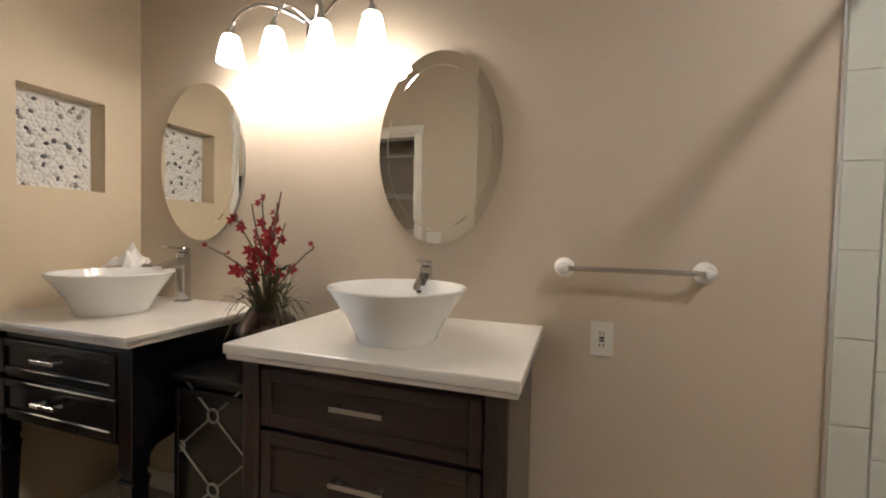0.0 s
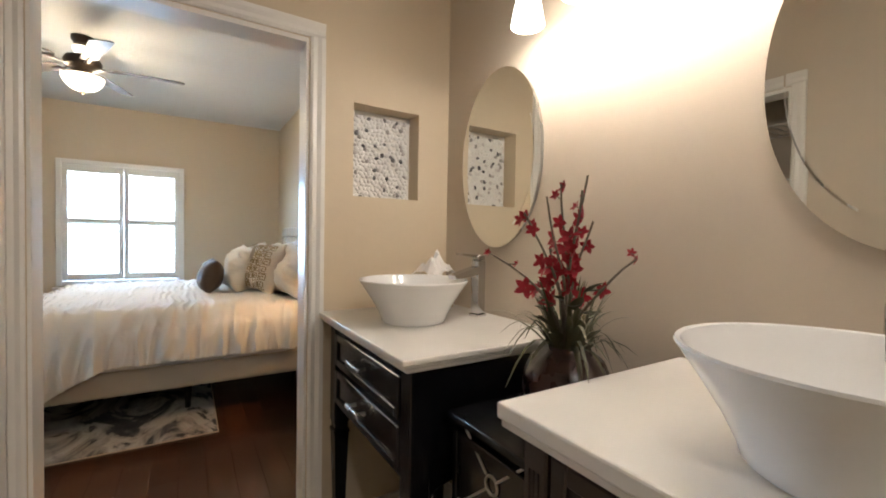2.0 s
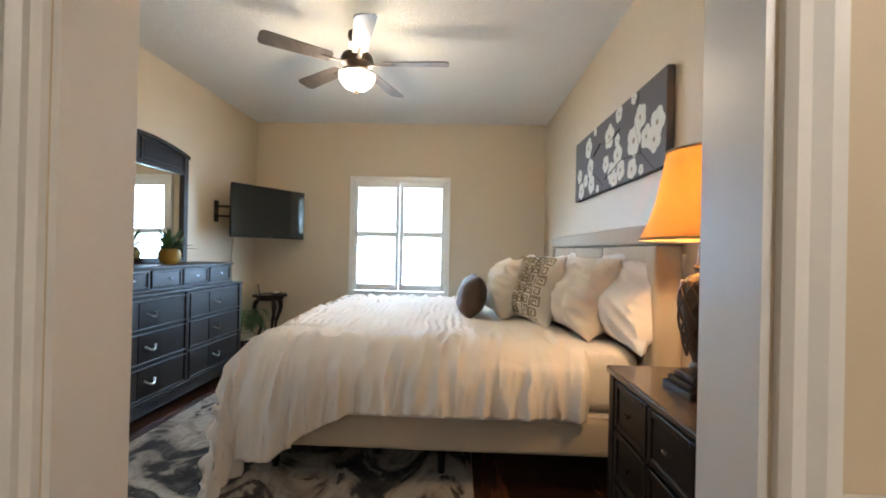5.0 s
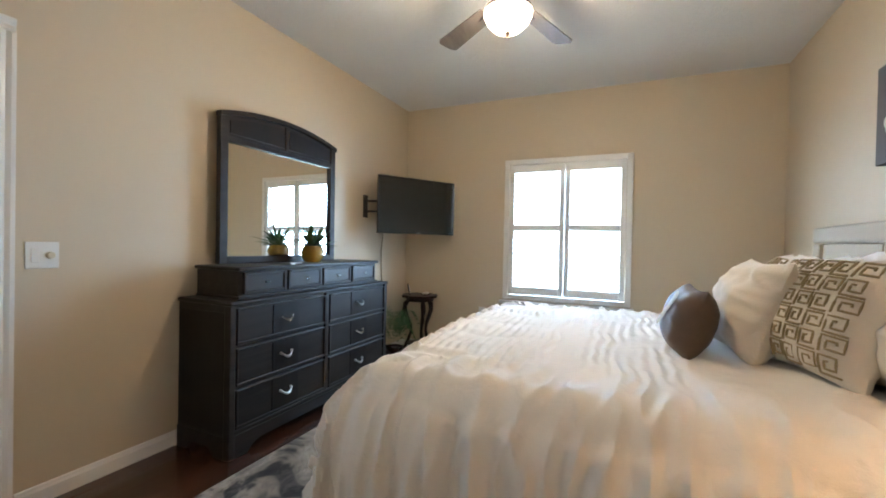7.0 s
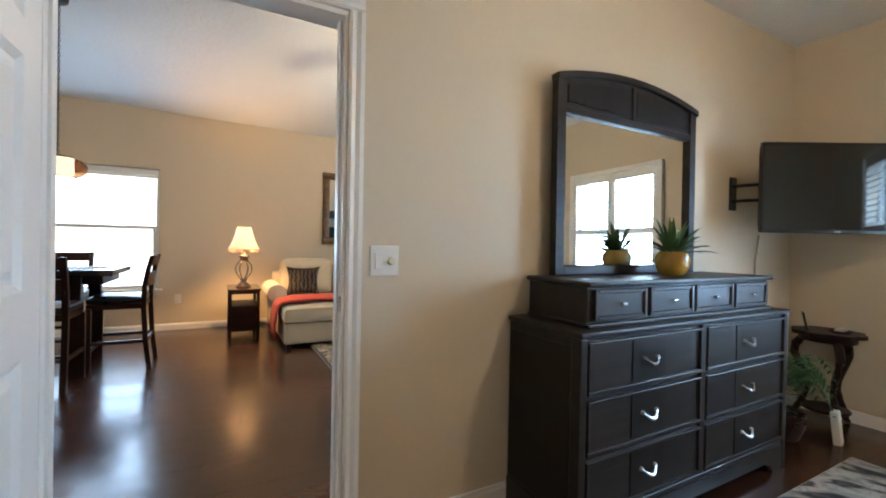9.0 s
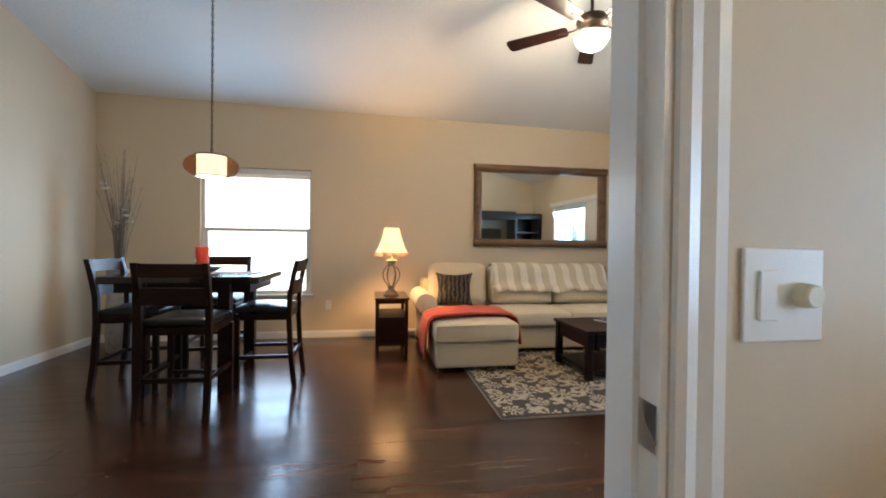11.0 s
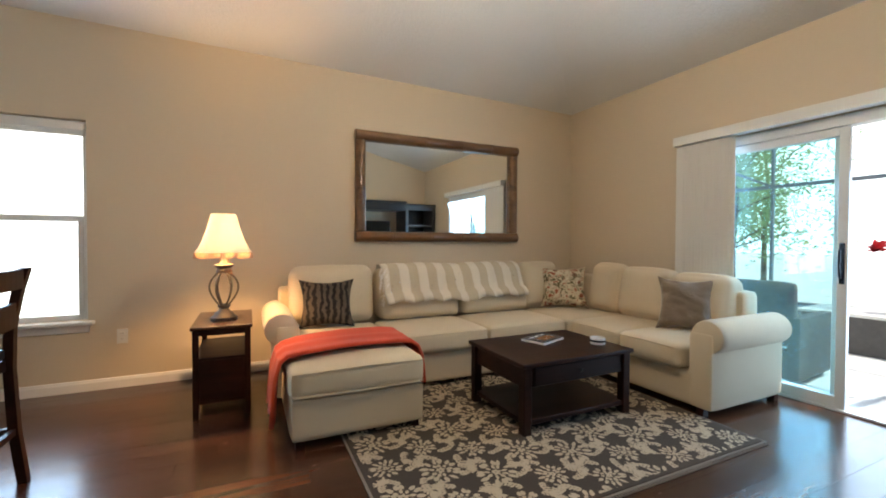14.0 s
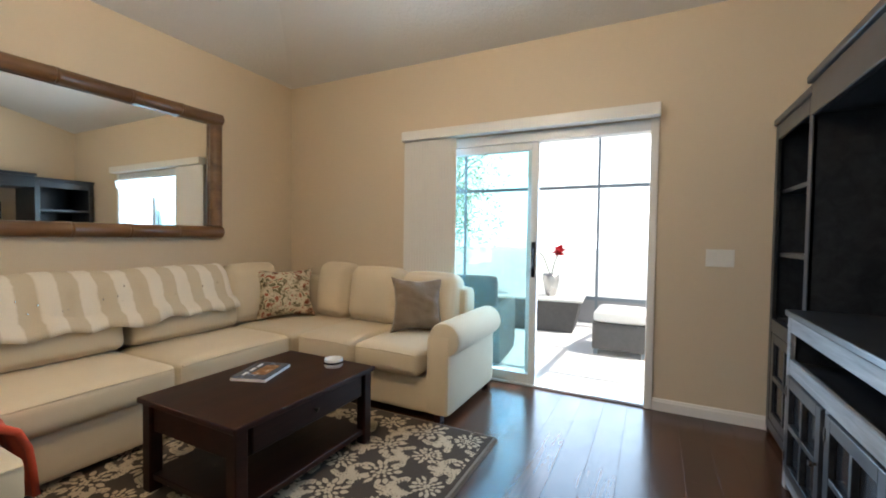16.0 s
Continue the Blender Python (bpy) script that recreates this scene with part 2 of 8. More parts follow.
def wood(name, dark, light, rough=0.3, axis=0, grain=14.0, stretch=12.0, per_object=0.0, coat=0.0, bstr=0.08, spec=0.5, scraped=0.0):
    """Wood with long grain, pores and, where asked, each piece a little different."""
    m, nt, p = base_mat(name, rough, 0.0, spec)
    s = [stretch, stretch, stretch]
    s[axis] = 1.0
    vec = coords(nt, tuple(v * 0.25 for v in s))
    if per_object > 0:
        oi = nt.nodes.new("ShaderNodeObjectInfo")
        ad = nt.nodes.new("ShaderNodeVectorMath")
        ad.operation = "MULTIPLY_ADD"
        cb = nt.nodes.new("ShaderNodeCombineXYZ")
        for k in range(3):
            link(nt, oi.outputs["Random"], cb.inputs[k])
        ad.inputs[1].default_value = (37, 53, 71)
        link(nt, cb.outputs[0], ad.inputs[0])
        link(nt, vec, ad.inputs[2])
        vec = ad.outputs[0]
    g = noise_tex(nt, vec, grain * 0.35, 6, 0.6, 0.6)
    f = noise_tex(nt, vec, grain * 2.2, 6, 0.7)
    col = ramp(nt, g, [(0.3, dark), (0.7, light)])
    col = mixc(nt, f, col, mixc(nt, 1.0, col, (0.62, 0.58, 0.55), "MULTIPLY"))
    if per_object > 0:
        hv = nt.nodes.new("ShaderNodeHueSaturation")
        mr = nt.nodes.new("ShaderNodeMapRange")
        mr.inputs[3].default_value, mr.inputs[4].default_value = 1 - per_object, 1 + per_object
        link(nt, oi.outputs["Random"], mr.inputs[0])
        link(nt, mr.outputs[0], hv.inputs["Value"])
        link(nt, col, hv.inputs["Color"])
        col = hv.outputs[0]
    link(nt, col, p.inputs["Base Color"])
    mr2 = nt.nodes.new("ShaderNodeMapRange")
    mr2.inputs[3].default_value, mr2.inputs[4].default_value = max(0.03, rough - 0.07), rough + 0.1
    link(nt, noise_tex(nt, coords(nt), 2.5, 3), mr2.inputs[0])
    link(nt, mr2.outputs[0], p.inputs["Roughness"])
    p.inputs["Coat Weight"].default_value = coat
    p.inputs["Coat Roughness"].default_value = 0.12
    nb = bump(nt, p, f, bstr, 0.002)
    if scraped > 0:
        # shallow hollows of hand-scraped boards, longer along the grain
        cs = [5.0, 5.0, 5.0]
        cs[axis] = 1.6
        bump(nt, p, noise_tex(nt, coords(nt, tuple(cs)), 2.2, 2), scraped, 0.004, nb)
    return m


def cloth(name, c, rough=0.9, var=0.06, weave=420.0, sheen=0.15, bstr=0.25, fold=0.0):
    """Woven fabric: crossing threads in relief, with soft patches of tone."""
    m, nt, p = base_mat(name, rough, 0.0, 0.25)
    vec = coords(nt)
    big = noise_tex(nt, vec, 5.0, 4)
    fine = noise_tex(nt, vec, weave, 2)
    col = mixc(nt, big, dim(c, 1 - var), dim(c, 1 + var))
    col = mixc(nt, fine, mixc(nt, 1.0, col, (0.86, 0.85, 0.84), "MULTIPLY"), col)
    link(nt, col, p.inputs["Base Color"])
    p.inputs["Sheen Weight"].default_value = sheen
    nb = bump(nt, p, fine, bstr, 0.001)
    if fold > 0:
        bump(nt, p, noise_tex(nt, vec, 14.0, 4, 0.6, 0.8), fold, 0.02, nb)
    return m


def glow(name, c, strength, rough=0.4):
    m, nt, p = base_mat(name, rough)
    vec = coords(nt)
    p.inputs["Base Color"].default_value = (*c, 1)
    p.inputs["Emission Color"].default_value = (*c, 1)
    p.inputs["Emission Strength"].default_value = strength
    return m


def wall_paint(name, c, tex=0.12):
    """Rolled wall paint over a lightly textured plaster."""
    m, nt, p = base_mat(name, 0.55, 0.0, 0.35)
    vec = coords(nt)
    big, mid, fine = noise_tex(nt, vec, 0.9, 3), noise_tex(nt, vec, 24, 4), noise_tex(nt, vec, 160, 3)
    col = mixc(nt, big, dim(c, 0.95), dim(c, 1.04))
    col = mixc(nt, mid, dim(c, 0.97), col)
    link(nt, col, p.inputs["Base Color"])
    nb = bump(nt, p, mid, tex, 0.004)
    bump(nt, p, fine, 0.08, 0.001, nb)
    return m


M_WALL = wall_paint("beige_wall_paint", (0.62, 0.51, 0.365))
M_WALL_B = wall_paint("beige_bath_paint", (0.59, 0.505, 0.40))
M_TRIM = plain("white_trim_paint", (0.80, 0.77, 0.72), 0.32, var=0.03, bstr=0.03)
M_DOOR = plain("white_door_paint", (0.78, 0.76, 0.72), 0.35, var=0.03, bstr=0.04)


def ceiling_mat():
    m, nt, p = base_mat("knockdown_ceiling", 0.85, 0.0, 0.2)
    vec = coords(nt)
    n1, n2 = noise_tex(nt, vec, 26, 4, 0.6, 1.2), noise_tex(nt, vec, 1.2, 2)
    r = ramp(nt, n1, [(0.44, (0, 0, 0)), (0.56, (1, 1, 1))])
    link(nt, mixc(nt, n2, (0.70, 0.69, 0.66), (0.78, 0.77, 0.74)), p.inputs["Base Color"])
    bump(nt, p, r, 0.35, 0.006)
    return m


M_CEIL = ceiling_mat()
M_PLANK = wood("walnut_floor_plank", (0.036, 0.013, 0.007), (0.105, 0.040, 0.020), 0.22, 0, 16, 9, 0.35, 0.15, 0.08, 0.5, 0.35)
M_ESP = wood("espresso_wood", (0.012, 0.0036, 0.0024), (0.036, 0.0105, 0.0060), 0.42, 0, 14, 10, 0, 0.0, 0.08, 0.22)
M_BROWN = wood("dark_brown_vanity", (0.020, 0.010, 0.009), (0.045, 0.024, 0.020), 0.30, 0, 14, 10, 0, 0.3)
M_BLACK = plain("black_lacquer", (0.005, 0.005, 0.006), 0.25, var=0.2, bstr=0.03)
M_DRESS = wood("charcoal_dresser_wood", (0.013, 0.0095, 0.0075), (0.033, 0.025, 0.020), 0.42, 0, 18, 12, 0, 0.05, 0.08, 0.25)
M_DRESS_D = wood("dark_dresser_band", (0.007, 0.0050, 0.004), (0.015, 0.0105, 0.008), 0.38, 2, 18, 12, 0, 0.05, 0.08, 0.25)
M_RUBBED = wood("rubbed_black_cabinet", (0.007, 0.008, 0.010), (0.034, 0.036, 0.041), 0.32, 0, 18, 10, 0, 0.2)
M_GREYWOOD = wood("greywashed_front", (0.10, 0.10, 0.105), (0.33, 0.33, 0.34), 0.4, 0, 20, 12)
M_BAMBOO = wood("brown_bamboo", (0.085, 0.036, 0.012), (0.25, 0.125, 0.045), 0.32, 0, 12, 9, 0, 0.3)
M_QUARTZ = plain("cream_stone_top", (0.82, 0.785, 0.72), 0.22, var=0.04, scale=5, fine=160, bstr=0.01)
M_CERAMIC = plain("white_ceramic", (0.82, 0.81, 0.79), 0.07, var=0.015, bstr=0.0, spec=0.6, rvar=0.02)
M_CHROME = plain("chrome", (0.62, 0.62, 0.63), 0.12, 1.0, 0.03, bstr=0.0, rvar=0.03)
M_NICKEL = plain("brushed_nickel", (0.55, 0.54, 0.52), 0.28, 1.0, 0.05, fine=200, bstr=0.03)
M_IRON = plain("bronze_metal", (0.055, 0.040, 0.030), 0.42, 0.8, 0.2, bstr=0.1)
M_BLADE = wood("grey_fan_blade", (0.10, 0.085, 0.075), (0.20, 0.17, 0.15), 0.42, 0, 16, 10)
M_SOFA = cloth("cream_sofa_twill", (0.64, 0.53, 0.37), 0.9, 0.05, 520, 0.1, 0.2)
M_WHITEBED = cloth("white_cotton", (0.84, 0.79, 0.72), 0.85, 0.03, 600, 0.1, 0.12, 0.28)
M_SHEET = cloth("white_sheet", (0.83, 0.80, 0.77), 0.85, 0.02, 600, 0.05, 0.1, 0.08)
M_BEDFAB = cloth("tan_headboard_linen", (0.47, 0.395, 0.30), 0.92, 0.06, 480, 0.1, 0.3)
M_THROW = cloth("coral_throw", (0.56, 0.075, 0.035), 0.95, 0.12, 260, 0.1, 0.5, 0.2)
M_TAUPE = cloth("taupe_satin", (0.195, 0.145, 0.10), 0.32, 0.08, 500, 0.3, 0.1, 0.5)
M_LEATHER = plain("black_seat_leather", (0.012, 0.012, 0.014), 0.30, var=0.2, scale=8, fine=240, bstr=0.25)
M_PLASTIC = plain("white_plastic", (0.74, 0.72, 0.67), 0.35, var=0.02, bstr=0.0)
M_TVFRAME = plain("black_tv_plastic", (0.008, 0.008, 0.009), 0.22, var=0.1, bstr=0.0)
M_SCREEN = plain("dark_tv_screen", (0.006, 0.009, 0.009), 0.05, var=0.05, bstr=0.0, rvar=0.02, spec=0.7)
M_ALU = plain("white_aluminium", (0.74, 0.75, 0.75), 0.35, 0.0, 0.03, bstr=0.0)


def mirror_mat():
    m, nt, p = base_mat("silvered_mirror", 0.015, 1.0)
    p.inputs["Base Color"].default_value = (0.86, 0.87, 0.84, 1)
    return m


M_MIRROR = mirror_mat()


def glass_mat(name, tint, rough=0.0):
    """Clear thin glass that lets light straight through and mirrors a little."""
    m = bpy.data.materials.new(name)
    m.use_nodes = True
    nt = m.node_tree
    nt.nodes.clear()
    out = nt.nodes.new("ShaderNodeOutputMaterial")
    tr, gl, mx, fr, pw, sc = (nt.nodes.new("ShaderNode" + k) for k in ("BsdfTransparent", "BsdfGlossy", "MixShader", "LayerWeight", "Math", "Math"))
    tr.inputs[0].default_value = (*tint, 1)
    gl.inputs["Roughness"].default_value = rough
    pw.operation, sc.operation = "POWER", "MULTIPLY_ADD"
    fr.inputs[0].default_value, pw.inputs[1].default_value = 0.5, 5.0
    sc.inputs[1].default_value, sc.inputs[2].default_value = 0.9, 0.04
    link(nt, fr.outputs["Facing"], pw.inputs[0])
    link(nt, pw.outputs[0], sc.inputs[0])
    link(nt, sc.outputs[0], mx.inputs[0])
    link(nt, tr.outputs[0], mx.inputs[1])
    link(nt, gl.outputs[0], mx.inputs[2])
    link(nt, mx.outputs[0], out.inputs[0])
    return m


M_GLASS = glass_mat("window_glass", (0.98, 0.99, 0.99))
M_GLASS_T = glass_mat("tinted_slider_glass", (0.86, 0.97, 0.985))
M_TILE = plain("beige_floor_tile", (0.50, 0.42, 0.32), 0.35, var=0.10, scale=6, bstr=0.05)
M_GROUT = plain("tan_grout", (0.34, 0.28, 0.21), 0.9, var=0.1, bstr=0.2)

# ---- the large structure ----
CH = 2.742
T = 0.115
# bathroom
wall("wall_bath_north", "x", 1.615, 1.73, -1.992, 1.8, CH, [], M_WALL_B, "beige painted bathroom wall behind the vanities")
wall("wall_bath_west", "y", -1.992, -1.877, -2.022, 1.73, CH, [(0.135, 0.955, 0, 2.04), (1.142, 1.454, 1.426, 1.82)], M_WALL, "beige painted wall with a door opening and a square niche")
wall("wall_closet_front", "x", -0.035, 0.08, -1.877, -0.55, CH, [(-1.66, -1.04, 0, 2.04)], M_WALL_B, "beige painted closet wall beside the door")
wall("wall_closet_side", "y", -0.665, -0.55, -1.8, -0.035, CH, [], M_WALL_B, "beige painted side wall of the closet")
wall("wall_closet_back", "x", -0.75, -0.64, -1.877, -0.665, CH, [], M_WALL_B, "beige painted back wall of the closet")
wall("wall_bath_south", "x", -1.915, -1.8, -0.665, 1.8, CH, [], M_WALL_B, "beige painted bathroom back wall")
wall("wall_bath_east", "y", 1.8, 1.915, -1.915, 1.73, CH, [], M_WALL_B, "beige painted bathroom end wall")
setting("ceiling_bath", box(-1.9, 1.85, -1.85, 1.65, CH, CH + 0.1), M_CEIL, "white textured bathroom ceiling")
# bedroom
wall("wall_bed_north", "x", 1.65, 1.765, -6.57, -1.992, CH, [], M_WALL, "beige painted wall behind the bed")
wall("wall_bed_west", "y", -6.57, -6.454, -1.907, 1.65, CH, [(-0.66, 0.445, 0.66, 2.03)], M_WALL, "beige painted wall with the shuttered window")
wall("wall_bed_south", "x", -2.022, -1.907, -6.77, 0.62, 4.4, [(-2.985, -2.125, 0, 2.04)], M_WALL, "beige painted wall between bedroom and living room")
setting("ceiling_bed", box(-6.5, -1.95, -1.95, 1.7, CH, CH + 0.1), M_CEIL, "white knockdown-textured bedroom ceiling")
# living room
wall("wall_living_south", "x", -6.907, -6.792, -6.77, 0.62, 3.0, [(-1.875, -0.60, 0.545, 2.075)], M_WALL, "beige painted long living room wall with a window")
wall("wall_living_west", "y", -6.763, -6.648, -6.792, -2.022, 3.0, [(-5.17, -3.30, 0, 2.03)], M_WALL, "beige painted wall with the sliding glass door")
wall("wall_living_east", "y", 0.505, 0.62, -6.792, -2.022, 4.4, [], M_WALL, "beige painted end wall of the dining corner")
SL = 0.25
bm = bmesh.new()
e = 0.06
RX = -6.648 + (4.77 + e) * SL / (SL - 0.018)


def vault(x, y):
    return CH + min(SL * (y + 6.792) + 0.018 * (x + 6.648), SL * (x + 6.648))


for poly in ([(-6.648 - e, -6.792 - e), (0.505 + e, -6.792 - e), (0.505 + e, -2.022 + e), (RX, -2.022 + e)],
             [(-6.648 - e, -6.792 - e), (RX, -2.022 + e), (-6.648 - e, -2.022 + e)]):
    lo = [bm.verts.new((x, y, vault(x, y))) for x, y in poly]
    hi = [bm.verts.new((x, y, vault(x, y) + 0.12)) for x, y in poly]
    bm.faces.new(list(reversed(lo)))
    bm.faces.new(hi)
    for i in range(len(poly)):
        j = (i + 1) % len(poly)
        bm.faces.new((lo[i], lo[j], hi[j], hi[i]))
setting("ceiling_living", bm, M_CEIL, "white vaulted knockdown-textured ceiling")

# baseboards: plank with a rounded top


def baseboard(axis, face, sgn, a0, a1):
    """sgn: the side of the wall face on which the board stands."""
    h, d = 0.085, 0.014
    prof = [(0, 0), (d, 0), (d, h * 0.72), (d * 0.72, h * 0.82), (d * 0.55, h * 0.95), (0, h)]
    poly = [(face + sgn * p, z) for p, z in prof]
    b = bmesh.new()
    prism(b, poly, "x" if axis == "x" else "y", a0, a1)
    setting("baseboard", b, M_TRIM, "white painted baseboard")


baseboard("x", -1.907, 1, -6.44, -3.056)
baseboard("y", -6.454, 1, -1.89, 1.63)
baseboard("x", 1.65, -1, -6.44, -2.01)
baseboard("y", -1.992, -1, 1.03, 1.63)
baseboard("y", -1.992, -1, -1.89, 0.10)
baseboard("x", -6.792, 1, -6.63, 0.49)
baseboard("y", -6.648, 1, -6.77, -5.30)
baseboard("y", -6.648, 1, -3.293, -2.04)
baseboard("y", 0.505, -1, -6.77, -2.04)
baseboard("x", -2.022, -1, -6.63, -3.056)
baseboard("x", -2.022, -1, -2.054, 0.49)
baseboard("x", 1.615, -1, -1.86, 0.85)
baseboard("y", -1.877, 1, 1.03, 1.60)
baseboard("x", 0.08, 1, -0.95, -0.56)

# door casings and jambs


def casing(axis, face, sgn, a0, a1, top, label, w_low=0.062):
    """Moulded casing round an opening on one face of a wall."""
    w = 0.062
    root = tagged(thing("trim", label, ""), kind="structure")
    prof = [(0.004, 0), (0.004, 0.010), (0.014, 0.016), (0.030, 0.013), (0.046, 0.020), (w, 0.020), (w, 0)]

    def leg(inner, s, width=w):
        b = bmesh.new()
        poly = [(inner + s * p * width / w, face + sgn * q) for p, q in prof]
        if axis == "y":
            poly = [(q, p) for p, q in poly]
        prism(b, poly, "z", 0, top + 0.004)
        part("casing_leg", b, M_TRIM, root)
    leg(a0, -1, w_low)
    leg(a1, 1)
    b = bmesh.new()
    poly = [(face + sgn * q, top + p) for p, q in prof]
    prism(b, poly, "x" if axis == "x" else "y", a0 - w_low, a1 + w)
    part("casing_head", b, M_TRIM, root)


def jamb(axis, t0, t1, a0, a1, top, label, stops=True):
    root = tagged(thing("door_frame", label, ""), kind="structure")
    for lo, hi in ((a0, a0 + 0.010), (a1 - 0.010, a1)):
        part("jamb", box(lo, hi, t0, t1, 0, top) if axis == "x" else box(t0, t1, lo, hi, 0, top), M_TRIM, root)
    part("jamb_head", box(a0 + 0.010, a1 - 0.010, t0, t1, top - 0.018, top) if axis == "x" else box(t0, t1, a0 + 0.010, a1 - 0.010, top - 0.018, top), M_TRIM, root)
    tm = (t0 + t1) / 2
    for lo, hi in ((a0 + 0.010, a0 + 0.020), (a1 - 0.020, a1 - 0.010)) if stops else ():
        part("door_stop", box(lo, hi, tm - 0.02, tm + 0.02, 0, top - 0.018) if axis == "x" else box(tm - 0.02, tm + 0.02, lo, hi, 0, top - 0.018), M_TRIM, root)
    return root


casing("y", -1.877, 1, 0.135, 0.955, 2.04, "white moulded casing round the bathroom door opening", 0.05)
casing("y", -1.992, -1, 0.135, 0.955, 2.04, "white moulded casing round the bathroom door opening")
jamb("y", -1.9925, -1.8765, 0.135, 0.955, 2.04, "white painted door jamb between bathroom and bedroom", False)
casing("x", 0.08, 1, -1.66, -1.04, 2.04, "white moulded casing round the closet opening")
b = bmesh.new()
prism(b, [(-1.724, 0.08), (-1.724, 0.098), (-1.745, 0.101), (-1.765, 0.094), (-1.80, 0.094), (-1.820, 0.101), (-1.838, 0.099), (-1.838, 0.08)], "z", 0, 2.10)
setting("trim", b, M_TRIM, "white moulded board between closet casing and door casing")
jamb("x", -0.036, 0.081, -1.66, -1.04, 2.04, "white painted closet jamb")
casing("x", -1.907, 1, -2.985, -2.125, 2.04, "white moulded casing round the bedroom door opening")
casing("x", -2.022, -1, -2.985, -2.125, 2.04, "white moulded casing round the bedroom door opening")
jb = jamb("x", -2.0225, -1.9065, -2.985, -2.125, 2.04, "white painted bedroom door jamb with a metal strike plate")
part("strike_plate", box(-2.9755, -2.9735, -1.945, -1.910, 0.915, 0.975), M_NICKEL, jb)

# six-panel door, standing open into the bedroom


def panel_door(m):
    d = tagged(thing("door_1", "white six-panel bedroom door standing wide open", "door", m), kind="structure")
    W, H, th = 0.815, 2.01, 0.035
    xs = [0, 0.115, 0.365, 0.45, 0.70, W]
    zs = [0, 0.21, 0.86, 1.03, 1.62, 1.71, 1.90, H]
    holes = [(xs[i], xs[i + 1], zs[k], zs[k + 1]) for i in (1, 3) for k in (1, 3, 5)]
    b = bmesh.new()
    for i in range(5):
        for k in range(7):
            if not (i in (1, 3) and k in (1, 3, 5)):
                bx(b, xs[i], xs[i + 1], -th / 2, th / 2, zs[k], zs[k + 1])
    bmesh.ops.remove_doubles(b, verts=b.verts, dist=1e-4)
    part("frame", b, M_DOOR, d)
    for x0, x1, z0, z1 in holes:
        b = bmesh.new()
        for s in (-1, 1):
            g = 0.022
            lv = []
            for inset, y in ((0, th / 2), (g, th / 2 - 0.011), (g + 0.012, th / 2 - 0.011), (g + 0.034, th / 2 - 0.003)):
                lv.append([b.verts.new((x, s * y, z)) for x, z in ((x0 + inset, z0 + inset), (x1 - inset, z0 + inset), (x1 - inset, z1 - inset), (x0 + inset, z1 - inset))])
            for A, Bq in zip(lv, lv[1:]):
                for i in range(4):
                    j = (i + 1) % 4
                    b.faces.new((A[i], A[j], Bq[j], Bq[i]))
            b.faces.new(lv[-1])
        bmesh.ops.recalc_face_normals(b, faces=b.faces)
        part("panel", b, M_DOOR, d)
    for s in (-1, 1):
        b = bmesh.new()
        lathe(b, [(0.026, 0), (0.026, 0.006), (0.011, 0.010), (0.011, 0.035), (0.026, 0.045), (0.028, 0.056), (0.018, 0.066), (0.0, 0.068)], seg=20)
        bmesh.ops.transform(b, matrix=Matrix.Rotation(radians(-90 * s), 4, "X") , verts=b.verts)
        bmesh.ops.translate(b, vec=(W - 0.06, s * th / 2, 0.95), verts=b.verts)
        part("door_knob", b, M_NICKEL, d, "brushed nickel knob", True)
    for z in (0.2, 1.0, 1.8):
        part("hinge", cyl(bmesh.new(), (0.0, -th / 2 - 0.006, z - 0.045), (0.0, -th / 2 - 0.006, z + 0.045), 0.006), M_NICKEL, d)
    return d


panel_door(pose(-2.122, -1.885, 0.008, 0, 0, 90))

# bedroom window with shutters


